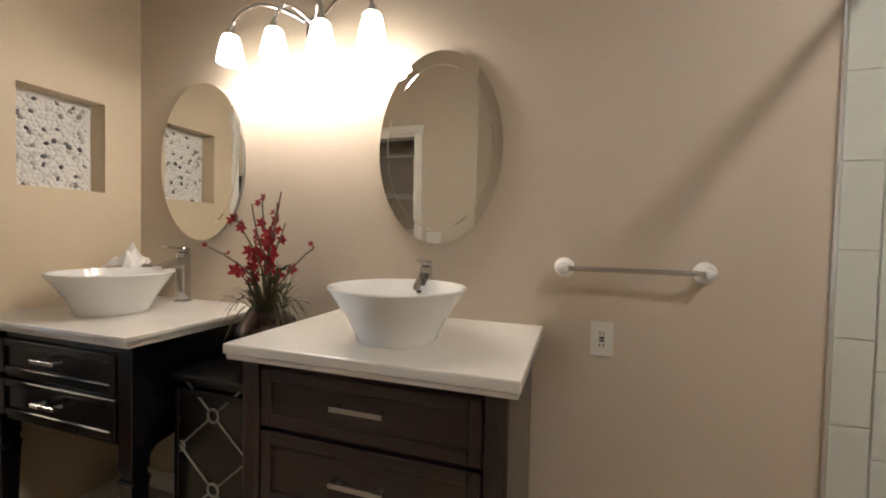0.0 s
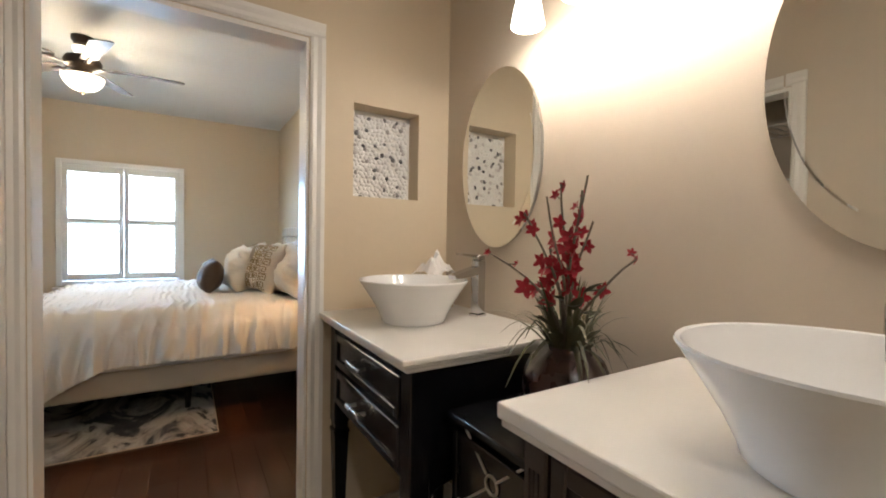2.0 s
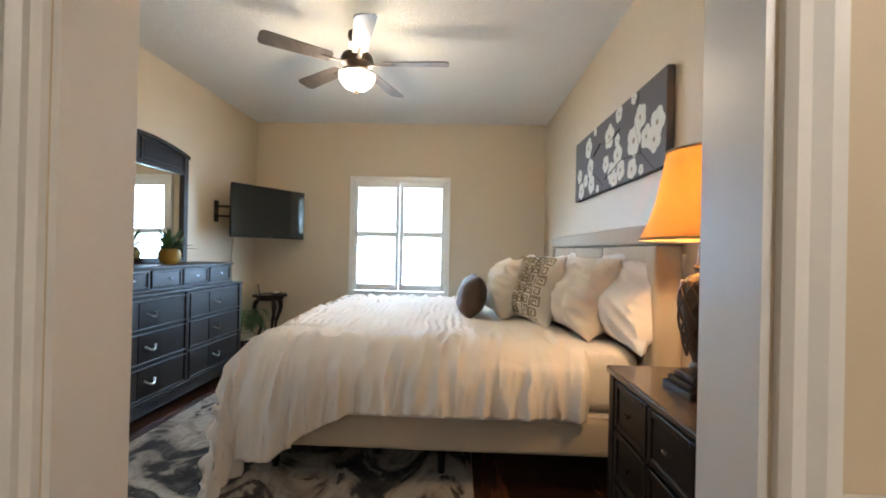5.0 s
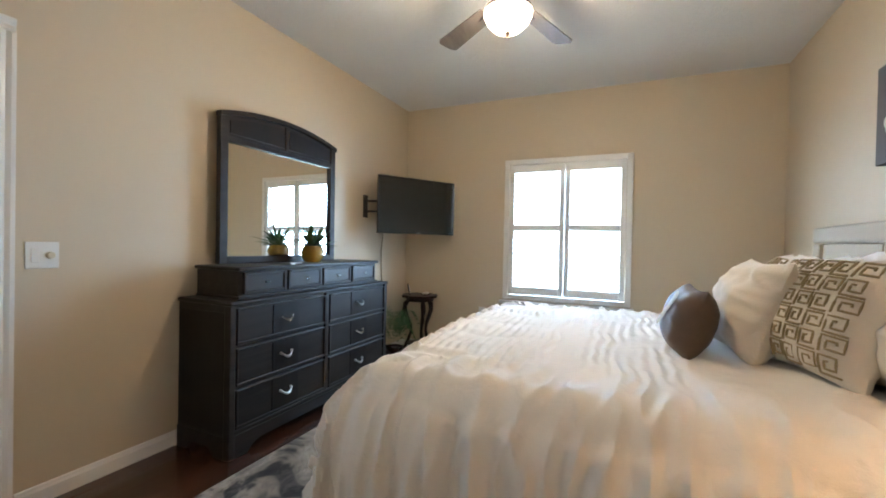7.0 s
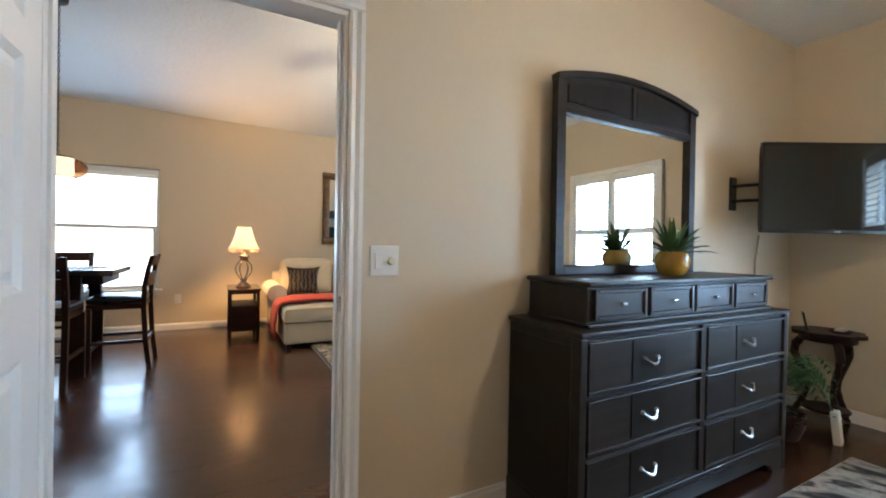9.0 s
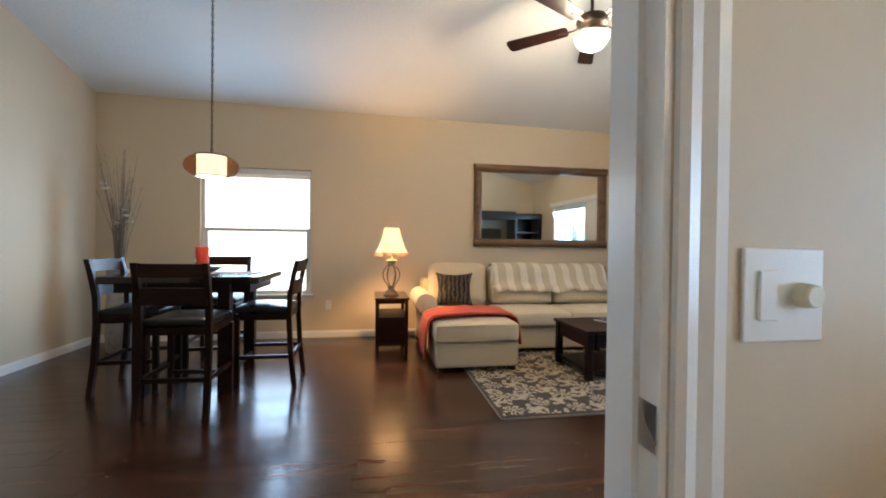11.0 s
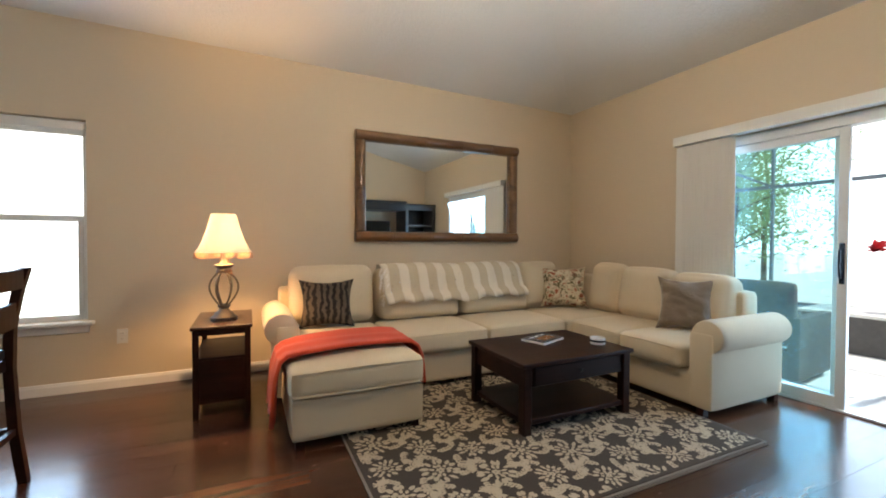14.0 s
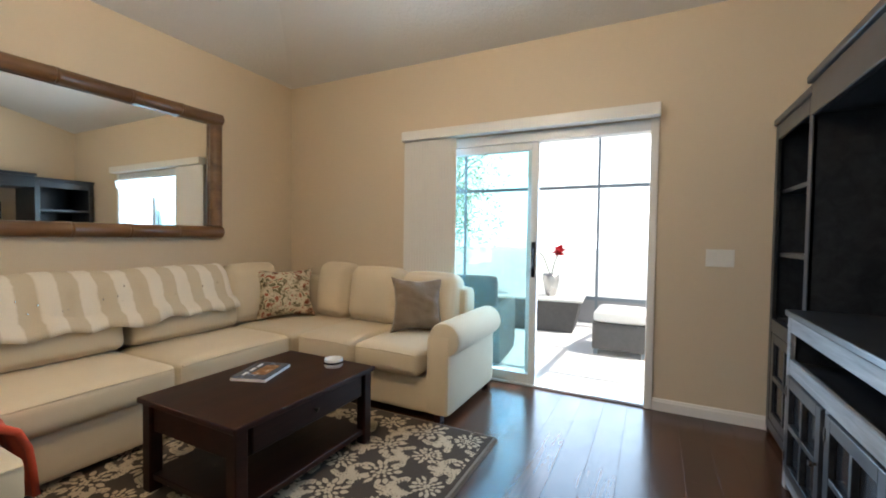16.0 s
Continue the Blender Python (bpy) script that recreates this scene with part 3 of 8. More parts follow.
def shutter_window():
    w = tagged(thing("window_1", "white plantation-shuttered bedroom window with tilted louvres", "window", pose(-6.454, -0.11, 0)), kind="structure")
    y0, y1, z0, z1 = -0.61, 0.615, 0.64, 2.085
    b = bmesh.new()
    f = 0.052
    for a in ((0.0, 0.045, y0, y0 + f, z0, z1), (0.0, 0.045, y1 - f, y1, z0, z1), (0.0, 0.045, y0 + f, y1 - f, z1 - f, z1), (0.0, 0.045, y0 + f, y1 - f, z0, z0 + f)):
        bx(b, *a, 0.004)
    part("window_frame", b, M_TRIM, w)
    b = box(-0.02, 0.075, y0 - 0.03, y1 + 0.03, 0.60, 0.628, 0.008, 2)
    part("window_sill", b, M_TRIM, w)
    part("sill_apron", box(0.0, 0.016, y0, y1, 0.545, 0.598, 0.004), M_TRIM, w)
    st = 0.048
    inner0, inner1 = y0 + f + 0.003, y1 - f - 0.003
    mid = (inner0 + inner1) / 2
    louvre = None
    for k, (a, c) in enumerate(((inner0, mid - 0.002), (mid + 0.002, inner1))):
        p = part("shutter_panel", bmesh.new(), M_TRIM, w, "white louvred shutter panel")
        b = bmesh.new()
        bx(b, 0.006, 0.036, a, a + st, z0 + f + 0.003, z1 - f - 0.003, 0.003)
        bx(b, 0.006, 0.036, c - st, c, z0 + f + 0.003, z1 - f - 0.003, 0.003)
        for r0, r1 in ((z0 + f + 0.003, z0 + f + 0.085), (1.355, 1.415), (z1 - f - 0.085, z1 - f - 0.003)):
            bx(b, 0.006, 0.036, a + st, c - st, r0, r1, 0.003)
        me = mesh_of("shutter_frame", b, M_TRIM)
        p.data = me
        for lo, hi in ((z0 + f + 0.085, 1.355), (1.415, z1 - f - 0.085)):
            n = int((hi - lo) / 0.052)
            for i in range(n):
                zc = lo + (hi - lo) * (i + 0.5) / n
                if louvre is None:
                    lb = bmesh.new()
                    prof = [(0.031 * math.cos(q), 0.0055 * math.sin(q)) for q in [2 * math.pi * j / 10 for j in range(10)]]
                    ca, sa = math.cos(radians(-16)), math.sin(radians(-16))
                    prism(lb, [(x * ca - z * sa, x * sa + z * ca) for x, z in prof], "y", -(c - a - 2 * st) / 2, (c - a - 2 * st) / 2)
                    louvre = mesh_of("slat", lb, M_TRIM, True)
                s = new("slat", louvre)
                s.parent = p
                s.location = (0.021, (a + c) / 2, zc)
    b = bmesh.new()
    for a in ((-0.085, -0.05, y0 + 0.05, y0 + 0.09, 0.66, 2.03), (-0.085, -0.05, y1 - 0.10, y1 - 0.06, 0.66, 2.03), (-0.085, -0.05, y0 + 0.09, y1 - 0.10, 1.99, 2.03), (-0.085, -0.05, y0 + 0.09, y1 - 0.10, 0.66, 0.70), (-0.085, -0.05, y0 + 0.09, y1 - 0.10, 1.33, 1.37)):
        bx(b, *a)
    part("sash", b, M_ALU, w)
    g = part("pane", box(-0.068, -0.064, y0 + 0.09, y1 - 0.10, 0.70, 1.99), M_GLASS, w)
    g.visible_shadow = False


shutter_window()


def living_window():
    w = tagged(thing("window_2", "white single-hung living room window with a raised blind", "window", pose(-1.2375, -6.792, 0)), kind="structure")
    h = 0.6375
    part("window_sill", box(-h - 0.045, h + 0.045, -0.02, 0.06, 0.515, 0.545, 0.008, 2), M_TRIM, w)
    part("sill_apron", box(-h - 0.01, h + 0.01, 0.0, 0.014, 0.455, 0.513, 0.004), M_TRIM, w)
    b = bmesh.new()
    for a in ((-h, -h + 0.035, -0.09, -0.05, 0.545, 2.075), (h - 0.035, h, -0.09, -0.05, 0.545, 2.075), (-h + 0.035, h - 0.035, -0.09, -0.05, 2.04, 2.075), (-h + 0.035, h - 0.035, -0.09, -0.05, 0.545, 0.585)):
        bx(b, *a, 0.003)
    part("window_frame", b, M_ALU, w)
    b = bmesh.new()
    for a in ((-h + 0.035, h - 0.035, -0.085, -0.045, 1.305, 1.35), (-h + 0.035, -h + 0.07, -0.083, -0.047, 0.585, 1.305), (h - 0.07, h - 0.035, -0.083, -0.047, 0.585, 1.305)):
        bx(b, *a, 0.003)
    part("lower_sash", b, M_ALU, w)
    for z0, z1 in ((0.585, 1.305), (1.35, 2.04)):
        g = part("pane", box(-h + 0.035, h - 0.035, -0.069, -0.065, z0, z1), M_GLASS, w)
        g.visible_shadow = False
    part("blind_headrail", box(-h + 0.01, h - 0.01, -0.045, 0.004, 1.995, 2.055, 0.006, 2), M_PLASTIC, w, "white blind stacked under its headrail")
    for i in range(5):
        part("slat", box(-h + 0.015, h - 0.015, -0.042, 0.0, 1.958 + i * 0.007, 1.962 + i * 0.007), M_PLASTIC, w)


living_window()


def slider():
    d = tagged(thing("door_2", "white-framed sliding glass door, half open to the porch", "sliding door", pose(-6.648, 0, 0)), kind="structure")
    y0, y1, top = -5.17, -3.30, 2.03
    b = bmesh.new()
    for a in ((-0.1, 0.004, y0, y0 + 0.045, 0, top), (-0.1, 0.004, y1 - 0.045, y1, 0, top), (-0.1, 0.004, y0 + 0.045, y1 - 0.045, top - 0.075, top), (-0.1, -0.002, y0 + 0.045, y1 - 0.045, 0.0, 0.018)):
        bx(b, *a, 0.003)
    part("door_frame", b, M_ALU, d)
    bb = bmesh.new()
    for a in ((0.004, 0.018, y1 - 0.046, y1 + 0.006, 0, top + 0.004), (0.004, 0.018, y0 - 0.006, y0 + 0.046, 0, top + 0.004)):
        bx(bb, *a, 0.004)
    part("casing_leg", bb, M_TRIM, d)
    for k, (a, c, t) in enumerate(((y0 + 0.045, -4.17, -0.085), (y0 + 0.09, -4.13, -0.045))):
        b = bmesh.new()
        s = 0.058
        for q in ((t, t + 0.032, a, a + s, 0.02, top - 0.078), (t, t + 0.032, c - s, c, 0.02, top - 0.078), (t, t + 0.032, a + s, c - s, top - 0.078 - s, top - 0.078), (t, t + 0.032, a + s, c - s, 0.02, 0.02 + s + 0.02)):
            bx(b, *q, 0.003)
        sash = part("door_panel", b, M_ALU, d)
        g = part("pane", box(t + 0.014, t + 0.018, a + s, c - s, 0.098, top - 0.136), M_GLASS_T, sash)
        g.visible_shadow = False
        if k:
            hb = bmesh.new()
            bx(hb, t + 0.03, t + 0.036, c - s + 0.012, c - s + 0.042, 0.88, 1.16, 0.002)
            tube(hb, [(t + 0.034, c - 0.03, 0.92), (t + 0.07, c - 0.03, 0.93), (t + 0.074, c - 0.03, 1.02), (t + 0.07, c - 0.03, 1.11), (t + 0.034, c - 0.03, 1.12)], 0.008)
            part("handle", hb, M_TVFRAME, sash, "black pull handle", True)
    v = thing("vertical_blind", "white vertical blind drawn aside under a fabric valance", "blind", pose(-6.648, 0, 0))
    part("valance", box(0.02, 0.11, -5.335, -3.288, 2.035, 2.118, 0.006, 2), M_PLASTIC, v)
    vane = mesh_of("vane", box(-0.045, 0.045, -0.0015, 0.0015, 0.03, 2.03), M_PLASTIC)
    for i in range(17):
        o = new("vane", vane)
        o.parent = v
        o.matrix_basis = pose(0.065, -5.29 + i * 0.0275, 0, 0, 0, 76 + 3 * math.sin(i * 2.1))


slider()

# ---- bathroom ----
M_SHADE = glow("lit_frosted_shade", (1.0, 0.92, 0.82), 7.0)


def pebble_mat():
    m, nt, p = base_mat("river_pebble", 0.45)
    oi = nt.nodes.new("ShaderNodeObjectInfo")
    c = ramp(nt, oi.outputs["Random"], [(0.0, (0.045, 0.042, 0.045)), (0.05, (0.16, 0.15, 0.15)), (0.10, (0.34, 0.31, 0.29)), (0.16, (0.58, 0.54, 0.50)), (0.26, (0.76, 0.74, 0.70)), (1.0, (0.82, 0.80, 0.76))])
    n = noise_tex(nt, coords(nt), 60, 4)
    link(nt, mixc(nt, n, c, mixc(nt, 1.0, c, (0.82, 0.82, 0.84), "MULTIPLY")), p.inputs["Base Color"])
    return m


def niche():
    root = setting("trim", bmesh.new(), None, "recessed square wall niche lined with white and grey pebbles")
    root.name = "niche_lining"
    b = bmesh.new()
    x0, x1, y0, y1, z0, z1 = -1.985, -1.878, 1.142, 1.454, 1.426, 1.82
    bx(b, x0, x0 + 0.012, y0, y1, z0, z1)
    root.data = mesh_of("niche_back", b, M_GROUTW)
    peb = []
    for k in range(4):
        b = bmesh.new()
        bmesh.ops.create_icosphere(b, subdivisions=1, radius=1.0)
        for v in b.verts:
            v.co *= 1 + 0.16 * noise.noise(v.co * 1.3 + Vector((k * 9, 0, 0)))
        peb.append(mesh_of("pebble", b, pebm, True, 80))
    rnd = random.Random(11)
    pts = []
    s = 0.0195
    nz = int((z1 - z0) / (s * 0.92))
    for k in range(nz):
        for i in range(int((y1 - y0) / s)):
            y = y0 + s * (i + 0.5 + (k % 2) * 0.45) + rnd.uniform(-0.004, 0.004)
            z = z0 + s * 0.92 * (k + 0.5) + rnd.uniform(-0.004, 0.004)
            if y0 + 0.008 < y < y1 - 0.008 and z0 + 0.008 < z < z1 - 0.008:
                pts.append((y, z))
    rnd.shuffle(pts)
    for y, z in pts[:298]:
        o = new("pebble", rnd.choice(peb))
        o.parent = root
        a = rnd.uniform(0.0095, 0.0145)
        o.matrix_basis = Matrix.LocRotScale((x0 + 0.013, y, z), Euler((rnd.uniform(0, 6.28), 0, 0)), (0.006, a * 1.15, a * 0.88))


M_GROUTW = plain("white_pebble_grout", (0.76, 0.73, 0.68), 0.85, var=0.06, bstr=0.3)
pebm = pebble_mat()
niche()


def bar_handle(parent, c, length, axis="x", material=None, out=-1):
    b = bmesh.new()
    h = length / 2
    bx(b, c[0] - h, c[0] + h, c[1] + out * 0.030 - 0.006, c[1] + out * 0.030 + 0.006, c[2] - 0.007, c[2] + 0.007, 0.002)
    for s in (-1, 1):
        bx(b, c[0] + s * (h - 0.015) - 0.005, c[0] + s * (h - 0.015) + 0.005, min(c[1], c[1] + out * 0.026), max(c[1], c[1] + out * 0.026), c[2] - 0.005, c[2] + 0.005)
    return part("handle", b, material or M_NICKEL, parent, "brushed nickel bar handle")


def shaker_front(parent, name, x0, x1, z0, z1, y, material, rail=0.045, depth=0.018, panel=None):
    """A drawer or door front facing -y, with a frame round a sunk panel."""
    d = part(name, box(x0 + rail, x1 - rail, y - depth + 0.009, y, z0 + rail, z1 - rail), panel or material, parent)
    for a in ((x0, x0 + rail, z0, z1), (x1 - rail, x1, z0, z1)):
        part("frame_stile", box(a[0], a[1], y - depth, y, a[2], a[3], 0.003), material, d)
    for a in ((x0 + rail, x1 - rail, z0, z0 + rail), (x0 + rail, x1 - rail, z1 - rail, z1)):
        part("frame_rail", box(a[0], a[1], y - depth, y, a[2], a[3], 0.003), material, d)
    return d


def vanity_left():
    v = thing("vanity", "black lacquered console vanity with two drawers and a cream stone top", "vanity", pose(-1.4835, 1.615, 0))
    W, D, top = 0.3935, 0.615, 0.944
    b = bmesh.new()
    bx(b, -W, W, -D, -0.002, top - 0.017, top, 0.004, 2)
    bx(b, -W, W - 0.012, -D + 0.012, -0.002, top - 0.030, top - 0.017, 0.003)
    bx(b, -W, W - 0.020, -D + 0.020, -0.002, top - 0.042, top - 0.030, 0.003)
    part("countertop", b, M_QUARTZ, v, "cream stone top with a stepped edge", False)
    x0, x1, y0 = -W + 0.03, W - 0.04, -D + 0.045
    part("body", box(x0 + 0.01, x1 - 0.01, y0 + 0.012, -0.02, 0.575, top - 0.042), M_BLACK, v)
    for px in (x0, x1 - 0.062):
        for py in (y0, -0.09):
            b = bmesh.new()
            bx(b, px, px + 0.062, py, py + 0.062, 0.50, top - 0.042, 0.003)
            bx(b, px + 0.004, px + 0.058, py + 0.004, py + 0.058, 0.475, 0.50, 0.002)
            bx(b, px - 0.002, px + 0.064, py - 0.002, py + 0.064, 0.455, 0.475, 0.006, 2)
            c = Vector((px + 0.031, py + 0.031, 0))
            lo, hi = 0.016, 0.029
            A = [b.verts.new((c.x + sx * lo, c.y + sy * lo, 0)) for sx, sy in ((-1, -1), (1, -1), (1, 1), (-1, 1))]
            Bq = [b.verts.new((c.x + sx * hi, c.y + sy * hi, 0.455)) for sx, sy in ((-1, -1), (1, -1), (1, 1), (-1, 1))]
            for i in range(4):
                j = (i + 1) % 4
                b.faces.new((A[i], A[j], Bq[j], Bq[i]))
            b.faces.new(list(reversed(A)))
            part("leg", b, M_BLACK, v)
    b = bmesh.new()
    prism(b, [(y0 + 0.06, 0.575), (-0.09, 0.575), (-0.09, 0.50), (-0.13, 0.545), (-0.2, 0.56), (y0 + 0.17, 0.56), (y0 + 0.10, 0.545), (y0 + 0.06, 0.50)], "x", x1 - 0.045, x1 - 0.025)
    part("apron", b, M_BLACK, v)
    for z0, z1 in ((0.745, 0.868), (0.595, 0.725)):
        d = shaker_front(v, "drawer_front", x0 + 0.068, x1 - 0.068, z0, z1, y0 + 0.012, M_BLACK, 0.026, 0.016)
        bar_handle(d, ((x0 + x1) / 2, y0 - 0.004, (z0 + z1) / 2 + 0.012), 0.115)


vanity_left()


def vanity_right():
    v = thing("vanity", "dark brown wooden vanity with drawers and cream stone top", "vanity", pose(-0.343, 1.615, 0))
    W, D, top = 0.404, 0.597, 0.960
    b = bmesh.new()
    bx(b, -W, W, -D, -0.002, top - 0.03, top, 0.005, 2)
    bx(b, -W + 0.006, W - 0.006, -D + 0.006, -0.002, top - 0.045, top - 0.03, 0.003)
    part("countertop", b, M_QUARTZ, v, "cream stone top with a stepped edge")
    x0, x1, y0 = -W + 0.03, W - 0.03, -D + 0.04
    part("body", box(x0 + 0.004, x1 - 0.004, y0 + 0.02, -0.004, 0.10, top - 0.045), M_BROWN, v)
    for px in (x0, x1 - 0.055):
        b = bmesh.new()
        bx(b, px, px + 0.055, y0, y0 + 0.055, 0, top - 0.045, 0.004)
        for k in range(3):
            bx(b, px + 0.014 + k * 0.011, px + 0.018 + k * 0.011, y0 - 0.003, y0 + 0.01, 0.14, top - 0.11, 0.001)
        part("corner_post", b, M_BROWN, v)
    for px in (x0, x1 - 0.05):
        part("leg", box(px, px + 0.05, -0.06, -0.01, 0, 0.10, 0.004), M_BROWN, v)
    for z0, z1 in ((0.728, 0.888), (0.512, 0.714), (0.13, 0.498)):
        d = shaker_front(v, "drawer_front", x0 + 0.060, x1 - 0.060, z0, z1, y0 + 0.02, M_BROWN, 0.034, 0.016)
        bar_handle(d, (0.0, y0 + 0.004, (z0 + z1) / 2 + 0.015), 0.15)
    return v


vanity_right()


def middle_cabinet():
    v = thing("cabinet", "low black cabinet with a crossed metal trellis on its door", "cabinet", pose(-0.9125, 1.615, 0))
    W, y0, top = 0.172, -0.46, 0.80
    part("body", box(-W, W, y0, -0.004, 0.03, top - 0.022), M_BLACK, v)
    part("cabinet_top", box(-W, W, y0 - 0.025, -0.004, top - 0.022, top, 0.005, 2), M_BLACK, v)
    d = shaker_front(v, "door", -W + 0.012, W - 0.012, 0.06, top - 0.045, y0, M_BLACK, 0.022, 0.016, M_DGLASS)
    b = bmesh.new()
    yy = y0 - 0.010
    for zc in (0.20, 0.44, 0.68):
        for s in (-1, 1):
            for q in (-1, 1):
                tube(b, [(s * 0.020, yy, zc + q * 0.017), (s * (W - 0.036), yy, zc + q * 0.118)], 0.0032, 6)
        ring = [(0.021 * math.cos(k * math.pi / 8), yy, zc + 0.021 * math.sin(k * math.pi / 8)) for k in range(17)]
        tube(b, ring, 0.0038, 6)
    for zc in (0.32, 0.56):
        for s in (-1, 1):
            tube(b, [(s * (W - 0.036) + 0.016 * -s * math.sin(k * math.pi / 6), yy, zc + 0.016 * math.cos(k * math.pi / 6)) for k in range(7)], 0.0034, 6)
    part("trellis", b, M_NICKEL, d, "crossed silver metal trellis with rings", True)


M_DGLASS = plain("smoked_door_panel", (0.018, 0.018, 0.020), 0.15, var=0.1, bstr=0.0)
middle_cabinet()


def vessel_sink(x, y, z, hole_dir):
    s = thing("vessel_sink", "white ceramic vessel sink with flared sides", "sink", pose(x, y, z))
    prof = [(0.0, 0.0), (0.118, 0.0), (0.125, 0.006), (0.128, 0.02), (0.150, 0.062), (0.180, 0.108), (0.207, 0.146), (0.211, 0.152), (0.209, 0.156), (0.202, 0.154), (0.176, 0.116), (0.146, 0.070), (0.115, 0.034), (0.060, 0.022), (0.0, 0.020)]
    prof = [(r * 0.955, z) for r, z in prof]
    part("bowl", lathe(bmesh.new(), prof, seg=64), M_CERAMIC, s, "", True)
    part("drain", lathe(bmesh.new(), [(0.0, 0.026), (0.018, 0.026), (0.024, 0.022), (0.0, 0.0215)], seg=20), M_CHROME, s, "chrome drain", True)
    b = bmesh.new()
    a = Vector((hole_dir[0], hole_dir[1], 0)).normalized()
    p = a * 0.172 + Vector((0, 0, 0.118))
    cyl(b, p + a * 0.004, p - a * 0.004 + Vector((0, 0, 0.003)), 0.011, 0.011, 16)
    part("overflow_ring", b, M_CHROME, s, "small chrome overflow ring", True)
    # solid black disc stands in for the shade inside the overflow hole
    b = bmesh.new()
    cyl(b, p, p - a * 0.0055 + Vector((0, 0, 0.0036)), 0.007, 0.007, 14)
    part("overflow_dark_disc", b, M_TVFRAME, s)


vessel_sink(-1.535, 1.262, 0.944, (0.25, 1))
vessel_sink(-0.332, 1.250, 0.960, (0.0, 1))


def faucet(x, y, z, turn, tall):
    f = thing("faucet", "square chrome vessel-sink faucet with a flat lever", "faucet", pose(x, y, z, 0, 0, turn))
    b = bmesh.new()
    bx(b, -0.026, 0.026, -0.026, 0.026, 0, 0.010, 0.002)
    bx(b, -0.020, 0.020, -0.022, 0.022, 0.010, tall, 0.004, 2)
    part("body", b, M_CHROME, f, "", True)
    b = bmesh.new()
    prism(b, [(-0.02, tall - 0.055), (-0.15, tall - 0.068), (-0.155, tall - 0.052), (-0.02, tall - 0.022)], "x", -0.019, 0.019)
    part("spout", b, M_CHROME, f)
    b = bmesh.new()
    bx(b, -0.018, 0.018, -0.020, 0.020, tall + 0.002, tall + 0.022, 0.003)
    prism(b, [(-0.01, tall + 0.022), (-0.115, tall + 0.030), (-0.115, tall + 0.024), (-0.01, tall + 0.010)], "x", -0.015, 0.015)
    part("lever", b, M_CHROME, f)


faucet(-1.505, 1.535, 0.944, 14, 0.222)
faucet(-0.350, 1.535, 0.960, 12, 0.195)


def tissue_box():
    t = thing("tissue_box", "tan tissue box with crumpled white tissue on the counter", "tissue box", pose(-1.765, 1.49, 0.944, 0, 0, 12))
    part("box", box(-0.06, 0.06, -0.06, 0.06, 0, 0.125, 0.006, 2), M_TAN, t)
    b = bmesh.new()
    n = 14
    g = [[None] * (n + 1) for _ in range(n + 1)]
    for i in range(n + 1):
        for j in range(n + 1):
            u, v = -1 + 2 * i / n, -1 + 2 * j / n
            r = math.hypot(u, v)
            z = 0.123 + 0.135 * max(0, 1 - 0.62 * r) * (0.8 + 0.7 * noise.noise(Vector((u * 2.2, v * 2.2, 3))))
            g[i][j] = b.verts.new((u * 0.085 + 0.02 * noise.noise(Vector((u * 3, v * 3, 7))), v * 0.075 + 0.02 * noise.noise(Vector((u * 3, v * 3, 1))), max(0.118, z)))
    for i in range(n):
        for j in range(n):
            b.faces.new((g[i][j], g[i + 1][j], g[i + 1][j + 1], g[i][j + 1]))
    part("tissue", b, M_SHEET, t, "crumpled white tissue", True)


M_TAN = plain("tan_woven_box", (0.35, 0.25, 0.15), 0.7, var=0.15, fine=200, bstr=0.3)
tissue_box()


def oval_mirror(x, z, w, h):
    m = thing("oval_mirror", "frameless oval wall mirror above the vanity", "mirror", pose(x, 1.615, z))
    n = 72

    def ring(b, k, y):
        return [b.verts.new((k * w * math.cos(2 * math.pi * i / n) if k <= 1 else 0, y, k * h * math.sin(2 * math.pi * i / n))) for i in range(n)]
    b = bmesh.new()
    kk = 1 - 0.042 / w * 0.8
    a, c, e = ring(b, 1.0, -0.0203), ring(b, kk, -0.0205), ring(b, kk - 0.014, -0.021)
    for i in range(n):
        j = (i + 1) % n
        b.faces.new((a[j], a[i], c[i], c[j]))
        b.faces.new((c[j], c[i], e[i], e[j]))
    bmesh.ops.recalc_face_normals(b, faces=b.faces)
    part("bevel", b, M_MIRROR, m, "bevelled mirror edge")
    b = bmesh.new()
    b.faces.new(ring(b, kk - 0.014, -0.021))
    bmesh.ops.recalc_face_normals(b, faces=b.faces)
    part("glass", b, M_MIRROR, m)
    b = bmesh.new()
    a, c = ring(b, 1.0, -0.0198), ring(b, 0.985, -0.002)
    for i in range(n):
        j = (i + 1) % n
        b.faces.new((a[i], a[j], c[j], c[i]))
    b.faces.new(c)
    part("backing", b, M_NICKEL, m)


oval_mirror(-1.475, 1.575, 0.242, 0.355)
oval_mirror(-0.335, 1.590, 0.240, 0.355)


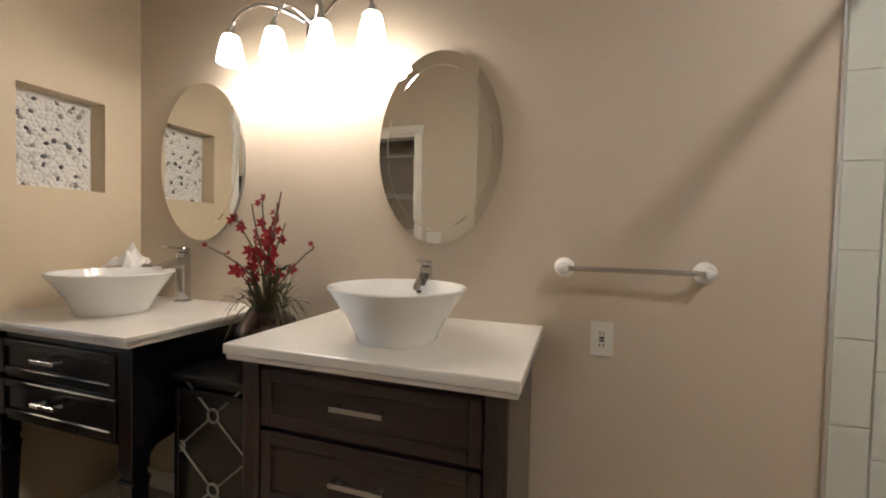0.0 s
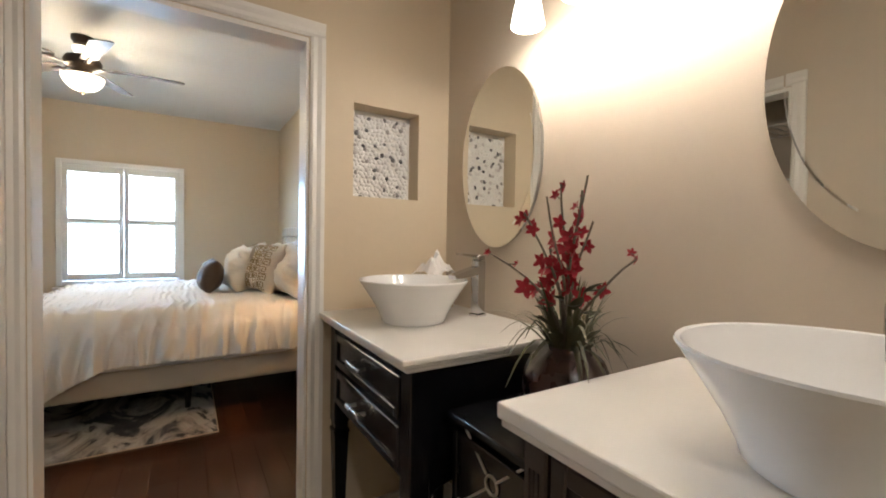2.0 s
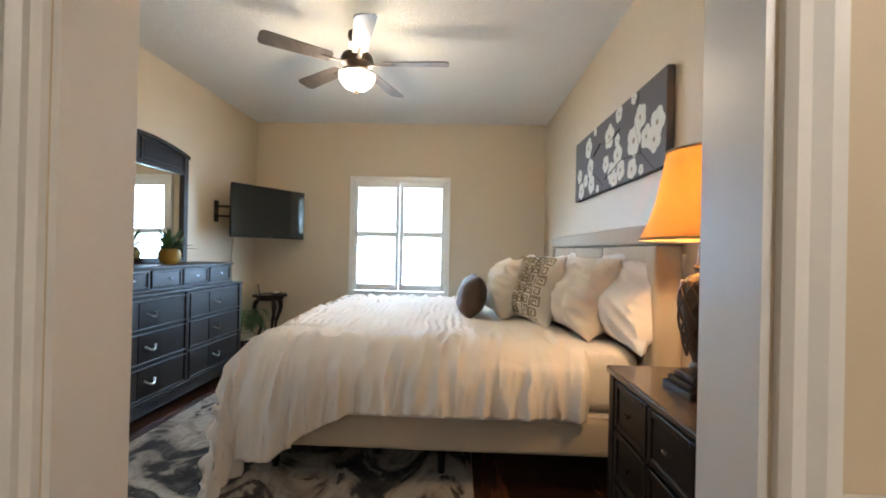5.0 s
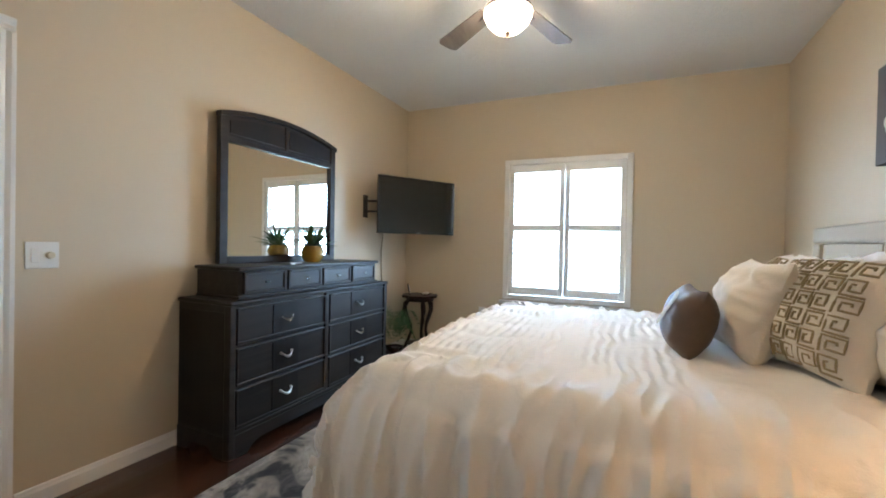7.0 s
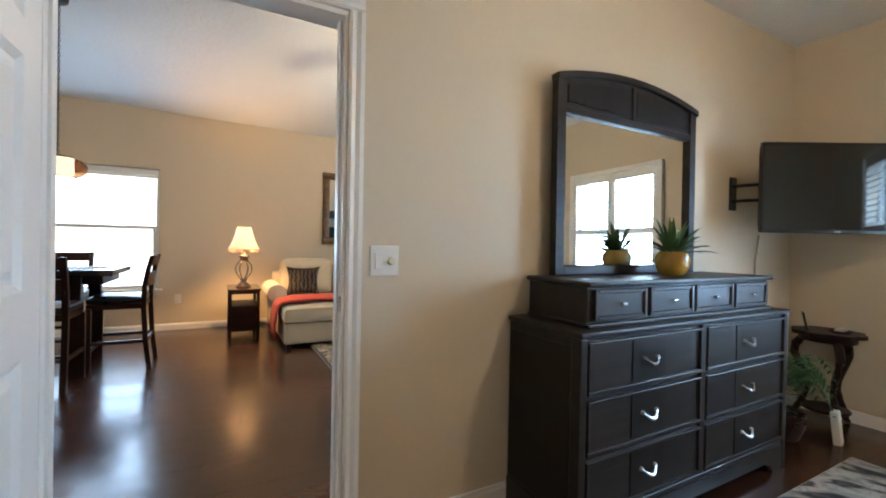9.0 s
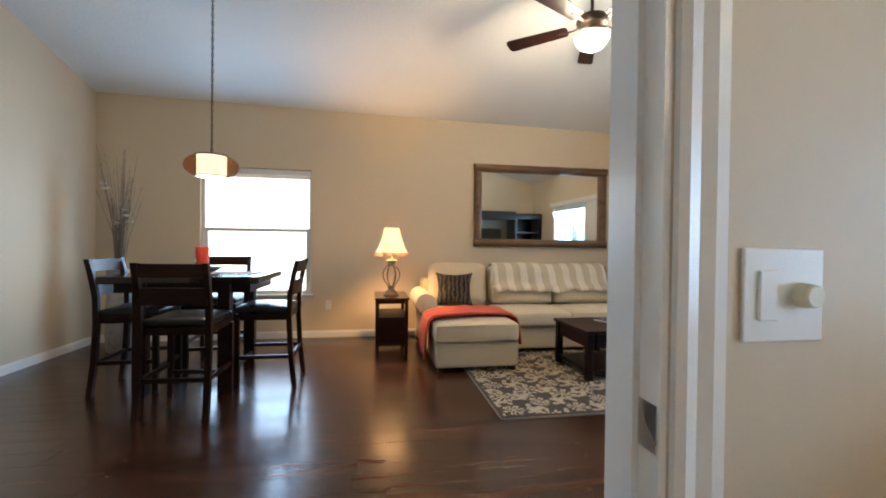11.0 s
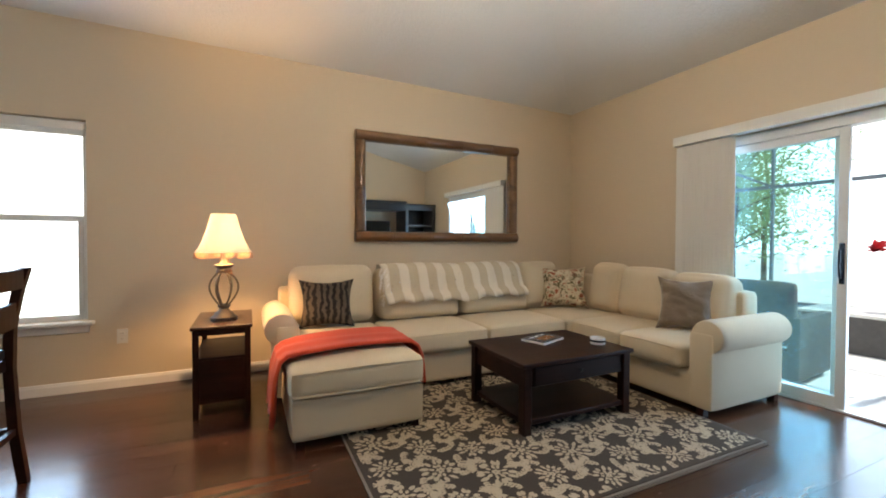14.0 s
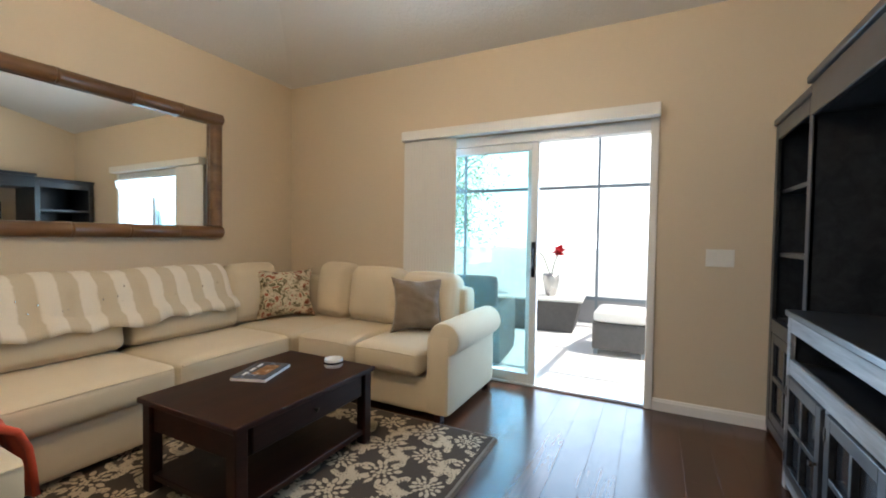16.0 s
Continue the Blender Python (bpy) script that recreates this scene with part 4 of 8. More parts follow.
def vanity_light():
    v = thing("vanity_light", "chrome wall light with four lit frosted glass shades on curved arms", "wall light", pose(-0.872, 1.615, 2.10))
    part("back_plate", lathe_y((0.055, 0.022)), M_CHROME, v, "", True)
    for k in range(4):
        x = (-1.5 + k) * 0.212
        b = bmesh.new()
        pts = []
        hi = 0.055 + 0.03 * (1 if k in (0, 3) else 0.2)
        for i in range(15):
            t = i / 14
            pts.append((x * (1 - (1 - t) ** 1.6) if True else 0, -0.02 - 0.115 * math.sin(t * math.pi / 2), 0.0 + hi * math.sin(math.pi * min(1, t * 1.02)) - 0.030 * t * t))
        tube(b, pts, 0.0075, 8)
        cyl(b, (x, -0.135, -0.020), (x, -0.135, -0.055), 0.012, 0.024, 16)
        part("arm", b, M_CHROME, v, "curved chrome arm", True)
        b = bmesh.new()
        lathe(b, [(0.026, -0.048), (0.034, -0.056), (0.044, -0.10), (0.054, -0.155), (0.052, -0.157), (0.040, -0.102), (0.030, -0.060), (0.022, -0.050)], (x, -0.135, 0), 28, True)
        s = part("shade", b, M_SHADE, v, "lit frosted glass shade", True)
        l = lamp("vanity_bulb", "POINT", pose(-0.872 + x, 1.615 - 0.135, 2.10 - 0.165), BATH, WARMB, soft=0.035)


def lathe_y(size):
    b = bmesh.new()
    lathe(b, [(0.0, 0.0), (size[0], 0.0), (size[0], 0.010), (size[0] * 0.7, size[1]), (0.0, size[1] + 0.006)], seg=32)
    bmesh.ops.transform(b, matrix=Matrix.Rotation(radians(90), 4, "X"), verts=b.verts)
    return b


WARMB = (1.0, 0.93, 0.87)
vanity_light()


def towel_bar():
    t = thing("towel_bar", "chrome towel bar with white ceramic end brackets", "towel bar", pose(0.335, 1.615, 1.168))
    part("bar", cyl(bmesh.new(), (-0.21, -0.062, 0), (0.21, -0.062, 0), 0.0085, None, 20), M_CHROME, t, "", True)
    for s in (-1, 1):
        b = bmesh.new()
        lathe(b, [(0.0, 0), (0.034, 0.0), (0.034, 0.006), (0.024, 0.016), (0.017, 0.045), (0.018, 0.062), (0.013, 0.076), (0.0, 0.08)], seg=24)
        bmesh.ops.transform(b, matrix=Matrix.Rotation(radians(90), 4, "X"), verts=b.verts)
        bmesh.ops.translate(b, vec=(s * 0.21, 0, 0), verts=b.verts)
        part("bracket", b, M_CERAMIC, t, "white ceramic bracket", True)


towel_bar()


def wall_plate(name, label, cat, m, w, h, kind):
    """A plate in the local x-z plane facing -y."""
    p = thing(name, label, cat, m)
    part("plate", box(-w / 2, w / 2, -0.006, 0, -h / 2, h / 2, 0.0025, 2), M_PLASTIC, p)
    if kind == "gfci":
        part("receptacle", box(-0.017, 0.017, -0.009, -0.005, -0.034, 0.034, 0.001), M_PLASTIC, p)
        # black bars laid on the face stand in for the shade within the slots
        for z in (-0.020, 0.020):
            for x in (-0.006, 0.006):
                part("slot_dark_bar", box(x - 0.0012, x + 0.0012, -0.0096, -0.008, z - 0.005, z + 0.005), M_TVFRAME, p)
        part("button", box(-0.008, 0.008, -0.0105, -0.008, 0.002, 0.008), M_TVFRAME, p)
        part("button", box(-0.008, 0.008, -0.0105, -0.008, -0.008, -0.002), M_IRON, p)
    elif kind == "outlet":
        for z in (-0.022, 0.022):
            part("receptacle", box(-0.016, 0.016, -0.009, -0.005, z - 0.013, z + 0.013, 0.003, 2), M_PLASTIC, p)
            # slots are not cut: their inner shade is put in as black bars
            for x in (-0.006, 0.006):
                part("slot_dark_bar", box(x - 0.0012, x + 0.0012, -0.0096, -0.008, z - 0.004, z + 0.005), M_TVFRAME, p)
    elif kind == "dimmer":
        part("rocker", box(-0.040, -0.012, -0.010, -0.005, -0.032, 0.032, 0.002), M_PLASTIC, p)
        b = bmesh.new()
        lathe(b, [(0.0, 0), (0.016, 0), (0.0145, 0.018), (0.012, 0.020), (0.0, 0.020)], seg=24)
        bmesh.ops.transform(b, matrix=Matrix.Rotation(radians(90), 4, "X"), verts=b.verts)
        bmesh.ops.translate(b, vec=(0.025, -0.005, 0), verts=b.verts)
        part("knob", b, M_KNOB, p, "cream dimmer knob", True)
    else:
        for k in range(kind):
            x = (k - (kind - 1) / 2) * 0.046
            part("rocker", box(x - 0.016, x + 0.016, -0.010, -0.005, -0.033, 0.033, 0.002), M_PLASTIC, p)
    return p


M_KNOB = plain("cream_knob", (0.66, 0.58, 0.40), 0.35, var=0.03, bstr=0)
wall_plate("outlet", "white outlet plate with test buttons on the wall", "outlet", pose(0.252, 1.615, 0.933), 0.072, 0.115, "gfci")
wall_plate("light_switch", "white light switch plate beside the closet", "switch", pose(-0.875, 0.08, 1.22, 0, 0, 180), 0.115, 0.12, 2)


def shower_tiles():
    root = setting("trim_tile", box(0.862, 1.8, 1.6, 1.6145, 0, CH), M_GROUTW, "pale glazed tiles of the shower end of the wall")
    me = mesh_of("tile", box(-0.0485, 0.0485, -0.005, 0.0, -0.124, 0.124, 0.0025), M_GLAZE)
    for i in range(9):
        for k in range(12):
            z = 0.125 + k * 0.25 - (0.085 if i % 2 else 0)
            if z - 0.124 < 0 or z + 0.124 > CH:
                continue
            o = new("tile", me)
            o.parent = root
            o.location = (0.912 + i * 0.099, 1.6, z)


M_GLAZE = plain("pale_glazed_tile", (0.62, 0.64, 0.58), 0.15, var=0.06, scale=2, bstr=0.02)
shower_tiles()


def louvre_door():
    d = thing("closet_door", "white louvred bifold closet door leaf", "door", pose(-1.615, 0.045, 0.012, 0, 0, -90))
    W, H = 0.30, 2.0
    b = bmesh.new()
    for a in ((0, 0.042, 0, H), (W - 0.042, W, 0, H), (0.042, W - 0.042, 0, 0.13), (0.042, W - 0.042, 0.963, 1.008), (0.042, W - 0.042, H - 0.09, H)):
        bx(b, a[0], a[1], -0.014, 0.014, a[2], a[3], 0.003)
    part("frame", b, M_DOOR, d)
    part("panel", box(0.042, W - 0.042, -0.005, 0.005, 0.13, 0.963), M_DOOR, d)
    me = mesh_of("slat", box(0, W - 0.084, -0.017, 0.019, -0.003, 0.003, 0.001), M_DOOR)
    for i in range(36):
        o = new("slat", me)
        o.parent = d
        o.matrix_basis = pose(0.042, 0, 1.022 + i * 0.0246, -66)


louvre_door()


def closet_shelves():
    rnd = random.Random(3)
    for k, z in enumerate((0.55, 0.95, 1.30, 1.62, 1.95)):
        s = thing("closet_shelf", "white wire closet shelf on the wall", "shelf", pose(-1.37, -0.36, z), "closet shelves")
        b = bmesh.new()
        for i in range(20):
            x = -0.495 + i * 0.052
            cyl(b, (x, -0.27, 0), (x, 0.08, 0), 0.0025, None, 6)
        part("wires", b, M_PLASTIC, s)
        for y in (-0.27, 0.08):
            part("rail", cyl(bmesh.new(), (-0.5, y, -0.004), (0.5, y, -0.004), 0.005, None, 8), M_PLASTIC, s)


closet_shelves()


def orchid():
    """A dark round pot with arching grass leaves and red blossom stems."""
    o = thing("flower_arrangement", "red silk blossoms and drooping grass in a round brown pot", "flowers", pose(-0.885, 1.355, 0.80))
    part("pot", lathe(bmesh.new(), [(0.0, 0.0), (0.055, 0.0), (0.085, 0.025), (0.108, 0.075), (0.108, 0.115), (0.090, 0.155), (0.060, 0.180), (0.056, 0.192), (0.050, 0.190), (0.05, 0.165), (0.0, 0.160)], seg=36), M_POT, o, "round dark brown pot", True)
    rnd = random.Random(4)
    b = bmesh.new()
    for i in range(95):
        a = rnd.uniform(0, 2 * math.pi)
        r = rnd.uniform(0.05, 0.215)
        h = rnd.uniform(-0.07, 0.12) if r > 0.12 else rnd.uniform(0.05, 0.19)
        r0 = 0.03
        mid = Vector((math.cos(a) * r * 0.55, math.sin(a) * r * 0.55, 0.20 + rnd.uniform(0.04, 0.12)))
        tip = Vector((math.cos(a) * r, math.sin(a) * r, 0.17 + h))
        p0 = Vector((math.cos(a) * r0, math.sin(a) * r0, 0.16))
        prev = None
        side = Vector((-math.sin(a), math.cos(a), 0))
        for k in range(7):
            t = k / 6
            p = p0 * (1 - t) ** 2 + mid * 2 * t * (1 - t) + tip * t * t
            if (p + o.location).y > 1.60:
                p.y = 1.60 - o.location.y
            w = 0.0062 * (1 - t) ** 0.6 + 0.0006
            row = (b.verts.new(p - side * w), b.verts.new(p + side * w))
            if prev:
                b.faces.new((prev[0], prev[1], row[1], row[0]))
            prev = row
    part("grass", b, M_GRASS, o, "drooping olive grass leaves", True)
    stems = [(-0.030, -0.050, 0.56), (0.030, 0.015, 0.61), (-0.105, -0.150, 0.46), (0.125, 0.10, 0.46), (-0.060, -0.090, 0.52), (0.022, 0.050, 0.50), (-0.022, -0.045, 0.43), (0.045, -0.02, 0.57), (-0.045, 0.02, 0.60)]
    b = bmesh.new()
    spots = []
    for sx, sy, h in stems:
        pts = []
        for k in range(9):
            t = k / 8
            bend = t ** 1.8
            pts.append(Vector((sx * bend + 0.008 * math.sin(t * 7 + sx * 30), sy * bend, 0.16 + (h - 0.16) * t - (0.05 * t * t if abs(sx) > 0.1 else 0))))
        tube(b, pts, [0.0050 * (1 - 0.5 * k / 8) for k in range(9)], 7)
        for t in (0.50, 0.60, 0.68, 0.76, 0.84, 0.90, 0.95, 1.0):
            i = min(7, int(t * 8))
            p = pts[i].lerp(pts[i + 1], t * 8 - i)
            if rnd.random() < 0.68:
                q = p + Vector((rnd.uniform(-0.022, 0.022), rnd.uniform(-0.024, 0.016), rnd.uniform(-0.012, 0.015)))
                tube(b, [p, q], 0.0016, 5)
                spots.append((q, (0.030 if t < 0.85 else 0.018) * rnd.uniform(0.6, 1.1)))
    part("stem_spray", b, M_STEM, o, "", True)
    for q, s in spots:
        b = bmesh.new()
        n = 5
        d = Vector((rnd.uniform(-0.6, 0.6), -1, rnd.uniform(-0.2, 0.6))).normalized()
        rot = d.to_track_quat("Z", "Y").to_matrix()
        for k in range(n):
            a = 2 * math.pi * k / n + rnd.uniform(-0.2, 0.2)
            tip = rot @ Vector((math.cos(a) * s, math.sin(a) * s, s * rnd.uniform(0.1, 0.5)))
            blade(b, q, q + tip, s * 0.62, 0.0, 3, tuple(d))
        part("blossom", b, M_PETAL, o, "red blossom", True)
    b = bmesh.new()
    for k in range(26):
        a, h = rnd.uniform(0, 6.28), rnd.uniform(0.19, 0.33)
        p = Vector((math.cos(a) * 0.05, math.sin(a) * 0.04, h))
        blade(b, p, p + Vector((math.cos(a) * 0.05, math.sin(a) * 0.04, rnd.uniform(0.0, 0.04))), 0.03, 0.004, 4)
    part("leaves", b, M_GRASS, o, "", True)


M_POT = plain("brown_glazed_pot", (0.035, 0.012, 0.009), 0.28, var=0.3, scale=9, bstr=0.08)
M_GRASS = plain("olive_grass_leaf", (0.085, 0.080, 0.035), 0.55, var=0.35, scale=30, bstr=0.05)
M_STEM = plain("grey_brown_stem", (0.15, 0.115, 0.085), 0.7, var=0.25, scale=30, bstr=0.2)
M_PETAL = plain("red_silk_petal", (0.40, 0.010, 0.026), 0.6, var=0.45, scale=25, bstr=0.05)
orchid()


def recessed_light(x, y):
    r = thing("recessed_light", "white recessed ceiling light, switched on", "ceiling light", pose(x, y, CH))
    part("ring", lathe(bmesh.new(), [(0.075, 0.0), (0.10, 0.0), (0.10, -0.006), (0.078, -0.010)], seg=32, close=True), M_TRIM, r, "white ring", True)
    part("lens", lathe(bmesh.new(), [(0.0, -0.003), (0.076, -0.003), (0.076, 0.0), (0.0, 0.0)], seg=32), M_SHADE, r, "lit lens")
    lamp("recessed_bulb", "AREA", look((x, y, CH - 0.02), (x, y, 0)), BCEIL, WARMB, 0.11)


recessed_light(1.45, 0.35)


def shower_rod():
    r = thing("shower_rod", "slim nickel shower curtain rod between the walls", "curtain rod", pose(1.01, 0, 2.13))
    part("tube", cyl(bmesh.new(), (0, -1.8, 0), (0, 1.6, 0), 0.014, None, 16), M_NICKEL, r, "", True)
    for y0, y1 in ((1.6, 1.58), (-1.8, -1.78)):
        part("flange", cyl(bmesh.new(), (0, y0, 0), (0, y1, 0), 0.034, 0.026, 20), M_NICKEL, r, "", True)


shower_rod()

# ---- bedroom ----


def arc_pull(parent, x, y, z, w=0.075, mat=None):
    b = bmesh.new()
    tube(b, [(x - w / 2 + w * t, y - 0.008 - 0.016 * math.sin(math.pi * t), z + 0.006 - 0.024 * math.sin(math.pi * t)) for t in [k / 8 for k in range(9)]], [0.0035, 0.0045, 0.006, 0.0075, 0.008, 0.0075, 0.006, 0.0045, 0.0035], 8)
    for s in (-1, 1):
        cyl(b, (x + s * w / 2, y, z + 0.006), (x + s * w / 2, y - 0.012, z + 0.006), 0.009, 0.006, 12)
    return part("handle", b, mat or M_NICKEL, parent, "curved nickel pull", True)


def knob(parent, x, y, z, mat=None):
    b = bmesh.new()
    cyl(b, (x, y, z), (x, y - 0.012, z), 0.004, 0.004, 10)
    cyl(b, (x - 0.014, y - 0.016, z), (x + 0.014, y - 0.016, z), 0.0065, 0.0065, 12)
    return part("knob", b, mat or M_NICKEL, parent, "nickel knob", True)


def dresser():
    """Built facing -y, then turned to face into the room."""
    d = thing("dresser", "charcoal wooden dresser with six wide and four small drawers", "dresser", pose(-4.53, -1.893, 0, 0, 0, 180))
    W, D = 0.79, 0.44
    F = -D
    part("carcass", box(-W + 0.012, W - 0.012, F + 0.022, -0.004, 0.10, 0.838, 0.003), M_DRESS, d)
    part("lower_top", box(-W, W, F - 0.006, -0.002, 0.838, 0.862, 0.008, 2), M_DRESS, d)
    for s in (-1, 1):
        x0, x1 = sorted((s * (W - 0.002), s * (W - 0.042)))
        part("corner_post", box(x0, x1, F + 0.002, F + 0.05, 0.0, 0.838, 0.006, 2), M_DRESS, d)
        part("side_panel", box(s * (W - 0.012) - 0.003, s * (W - 0.012) + 0.003, F + 0.06, -0.02, 0.14, 0.80), M_DRESS_D, d)
    b = bmesh.new()
    prism(b, [(-W + 0.04, 0.125), (W - 0.04, 0.125), (W - 0.04, 0.0), (W - 0.13, 0.0), (W - 0.16, 0.035), (W - 0.22, 0.055), (-W + 0.22, 0.055), (-W + 0.16, 0.035), (-W + 0.13, 0.0), (-W + 0.04, 0.0)], "y", F + 0.004, F + 0.026)
    part("plinth", b, M_DRESS, d)
    for s in (-1, 1):
        b = bmesh.new()
        prism(b, [(F + 0.05, 0.125), (-0.01, 0.125), (-0.01, 0.0), (-0.09, 0.0), (-0.13, 0.05), (F + 0.17, 0.05), (F + 0.12, 0.0), (F + 0.05, 0.0)], "x", s * (W - 0.012) - 0.008, s * (W - 0.012) + 0.008)
        part("plinth_side", b, M_DRESS, d)
    part("rail", box(-W + 0.042, W - 0.042, F + 0.006, F + 0.03, 0.125, 0.150, 0.004), M_DRESS, d)
    part("stile", box(-0.018, 0.018, F + 0.004, F + 0.03, 0.150, 0.838, 0.004), M_DRESS, d)
    rows = [(0.158, 0.372), (0.392, 0.600), (0.620, 0.822)]
    for z0, z1 in rows:
        for x0, x1 in ((-W + 0.046, -0.022), (0.022, W - 0.046)):
            dr = part("drawer", box(x0, x1, F + 0.010, F + 0.03, z0, z1, 0.003), M_DRESS, d)
            xc, h = (x0 + x1) / 2, (x1 - x0) / 2
            b = bmesh.new()
            for a in ((x0, x1, z0, z0 + 0.016), (x0, x1, z1 - 0.012, z1), (x0, x0 + 0.012, z0 + 0.016, z1 - 0.012), (x1 - 0.012, x1, z0 + 0.016, z1 - 0.012)):
                bx(b, a[0], a[1], F - 0.002, F + 0.012, a[2], a[3], 0.004, 2)
            part("moulding", b, M_DRESS, dr)
            part("centre_band", box(xc - 0.105, xc + 0.105, F + 0.006, F + 0.012, z0 + 0.016, z1 - 0.012), M_DRESS_D, dr, "darker wood centre band")
            arc_pull(dr, xc, F + 0.006, (z0 + z1) / 2 + 0.004, 0.085)
    U, UF = 0.69, -0.39
    part("upper_case", box(-U, U, UF + 0.018, -0.03, 0.862, 1.022, 0.003), M_DRESS, d)
    part("upper_top", box(-U - 0.014, U + 0.014, UF - 0.010, -0.02, 1.022, 1.044, 0.008, 2), M_DRESS, d)
    part("upper_base", box(-U - 0.008, U + 0.008, UF - 0.004, -0.03, 0.862, 0.878, 0.005, 2), M_DRESS, d)
    n = 4
    for i in range(n):
        x0, x1 = -U + 0.02 + i * (2 * U - 0.04) / n + 0.01, -U + 0.02 + (i + 1) * (2 * U - 0.04) / n - 0.01
        dr = shaker_front(d, "drawer", x0, x1, 0.888, 1.012, UF + 0.018, M_DRESS, 0.018, 0.020)
        knob(dr, (x0 + x1) / 2, UF + 0.007, 0.95)
    return d


dresser()


def dresser_mirror():
    m = thing("dresser_mirror", "arched mirror in a charcoal wooden frame on the dresser", "mirror", pose(-4.488, -1.845, 1.046, -0.3, 0, 180))
    W, H, A, f = 0.54, 0.925, 0.072, 0.052

    def arch(x, off=0.0):
        return H - off + A * (1 - (x / W) ** 2)
    n = 24
    b = bmesh.new()
    for s in (-1, 1):
        x0, x1 = sorted((s * W, s * (W - f)))
        prism(b, [(x0, 0), (x1, 0), (x1, arch(x1)), (x0, arch(x0))], "y", -0.035, 0.005)
    bx(b, -W + f, W - f, -0.035, 0.005, 0, 0.045, 0.004)
    part("frame", b, M_DRESS, m)
    b = bmesh.new()
    prism(b, [(-W - 0.006 + 2 * (W + 0.006) * k / n, arch(-W + 2 * W * k / n, 0.012)) for k in range(n + 1)] + [(W + 0.006 - 2 * (W + 0.006) * k / n, arch(W - 2 * W * k / n) + 0.018) for k in range(n + 1)], "y", -0.046, 0.005)
    part("crown_moulding", b, M_DRESS, m, "", True)
    b = bmesh.new()
    prism(b, [(-W + f, H - 0.155), (W - f, H - 0.155)] + [(W - f - 2 * (W - f) * k / n, arch(W - f - 2 * (W - f) * k / n, 0.012)) for k in range(n + 1)], "y", -0.022, 0.004)
    part("header", b, M_DRESS, m)
    for s in (-1, 1):
        b = bmesh.new()
        xs = [s * (0.022 + (W - f - 0.04) * k / 10) for k in range(11)]
        prism(b, [(xs[0], H - 0.105), (xs[-1], H - 0.105)] + [(x, arch(x, 0.042)) for x in reversed(xs)], "y", -0.030, -0.018)
        part("header_panel", b, M_DRESS_D, m)
    part("header_stile", box(-0.014, 0.014, -0.034, -0.02, H - 0.12, H + A - 0.02, 0.002), M_DRESS, m)
    part("header_rail", box(-W + f, W - f, -0.034, 0.0, H - 0.16, H - 0.125, 0.004), M_DRESS, m)
    part("glass", box(-W + f, W - f, -0.012, -0.008, 0.045, H - 0.155), M_MIRROR, m)
    for s in (-1, 1):
        part("support", box(s * (W - 0.09) - 0.02, s * (W - 0.09) + 0.02, 0.008, 0.026, 0.0, 0.55), M_DRESS_D, m)


dresser_mirror()


def pineapple_plant():
    p = thing("potted_plant", "small spiky green plant in a yellow scalloped pot", "plant", pose(-4.60, -1.665, 1.046))
    b = bmesh.new()
    seg, prof = 30, [(0.040, 0.0), (0.052, 0.012), (0.062, 0.035), (0.066, 0.06), (0.060, 0.085), (0.052, 0.10), (0.047, 0.10), (0.045, 0.085), (0.0, 0.082)]
    lathe(b, [(0.0, 0.0)] + prof, seg=seg)
    for v in b.verts:
        r = math.hypot(v.co.x, v.co.y)
        if r > 0.049 and v.co.z < 0.09:
            a = math.atan2(v.co.y, v.co.x)
            k = 1 + 0.05 * math.sin(a * 10) * math.sin(v.co.z * 130)
            v.co.x *= k
            v.co.y *= k
    p.scale = (1.2, 1.2, 1.2)
    part("pot", b, M_YPOT, p, "yellow scalloped ceramic pot", True)
    rnd = random.Random(8)
    b = bmesh.new()
    for i in range(54):
        a, e = rnd.uniform(0, 6.28), rnd.uniform(0.05, 1.4)
        L = rnd.uniform(0.11, 0.19)
        back = 0.55 if math.sin(a) < 0 else 1
        tip = Vector((math.cos(a) * math.cos(e) * L, math.sin(a) * math.cos(e) * L * back, 0.085 + math.sin(e) * L * 0.95))
        blade(b, (math.cos(a) * 0.014, math.sin(a) * 0.014, 0.082), tip, 0.019, 0.016, 5)
    part("leaves", b, M_LEAF, p, "spiky green leaves", True)


M_YPOT = plain("yellow_glazed_pot", (0.42, 0.24, 0.035), 0.25, var=0.25, scale=14, bstr=0.05)
M_LEAF = plain("green_leaf", (0.07, 0.15, 0.045), 0.5, var=0.4, scale=18, bstr=0.05)
pineapple_plant()


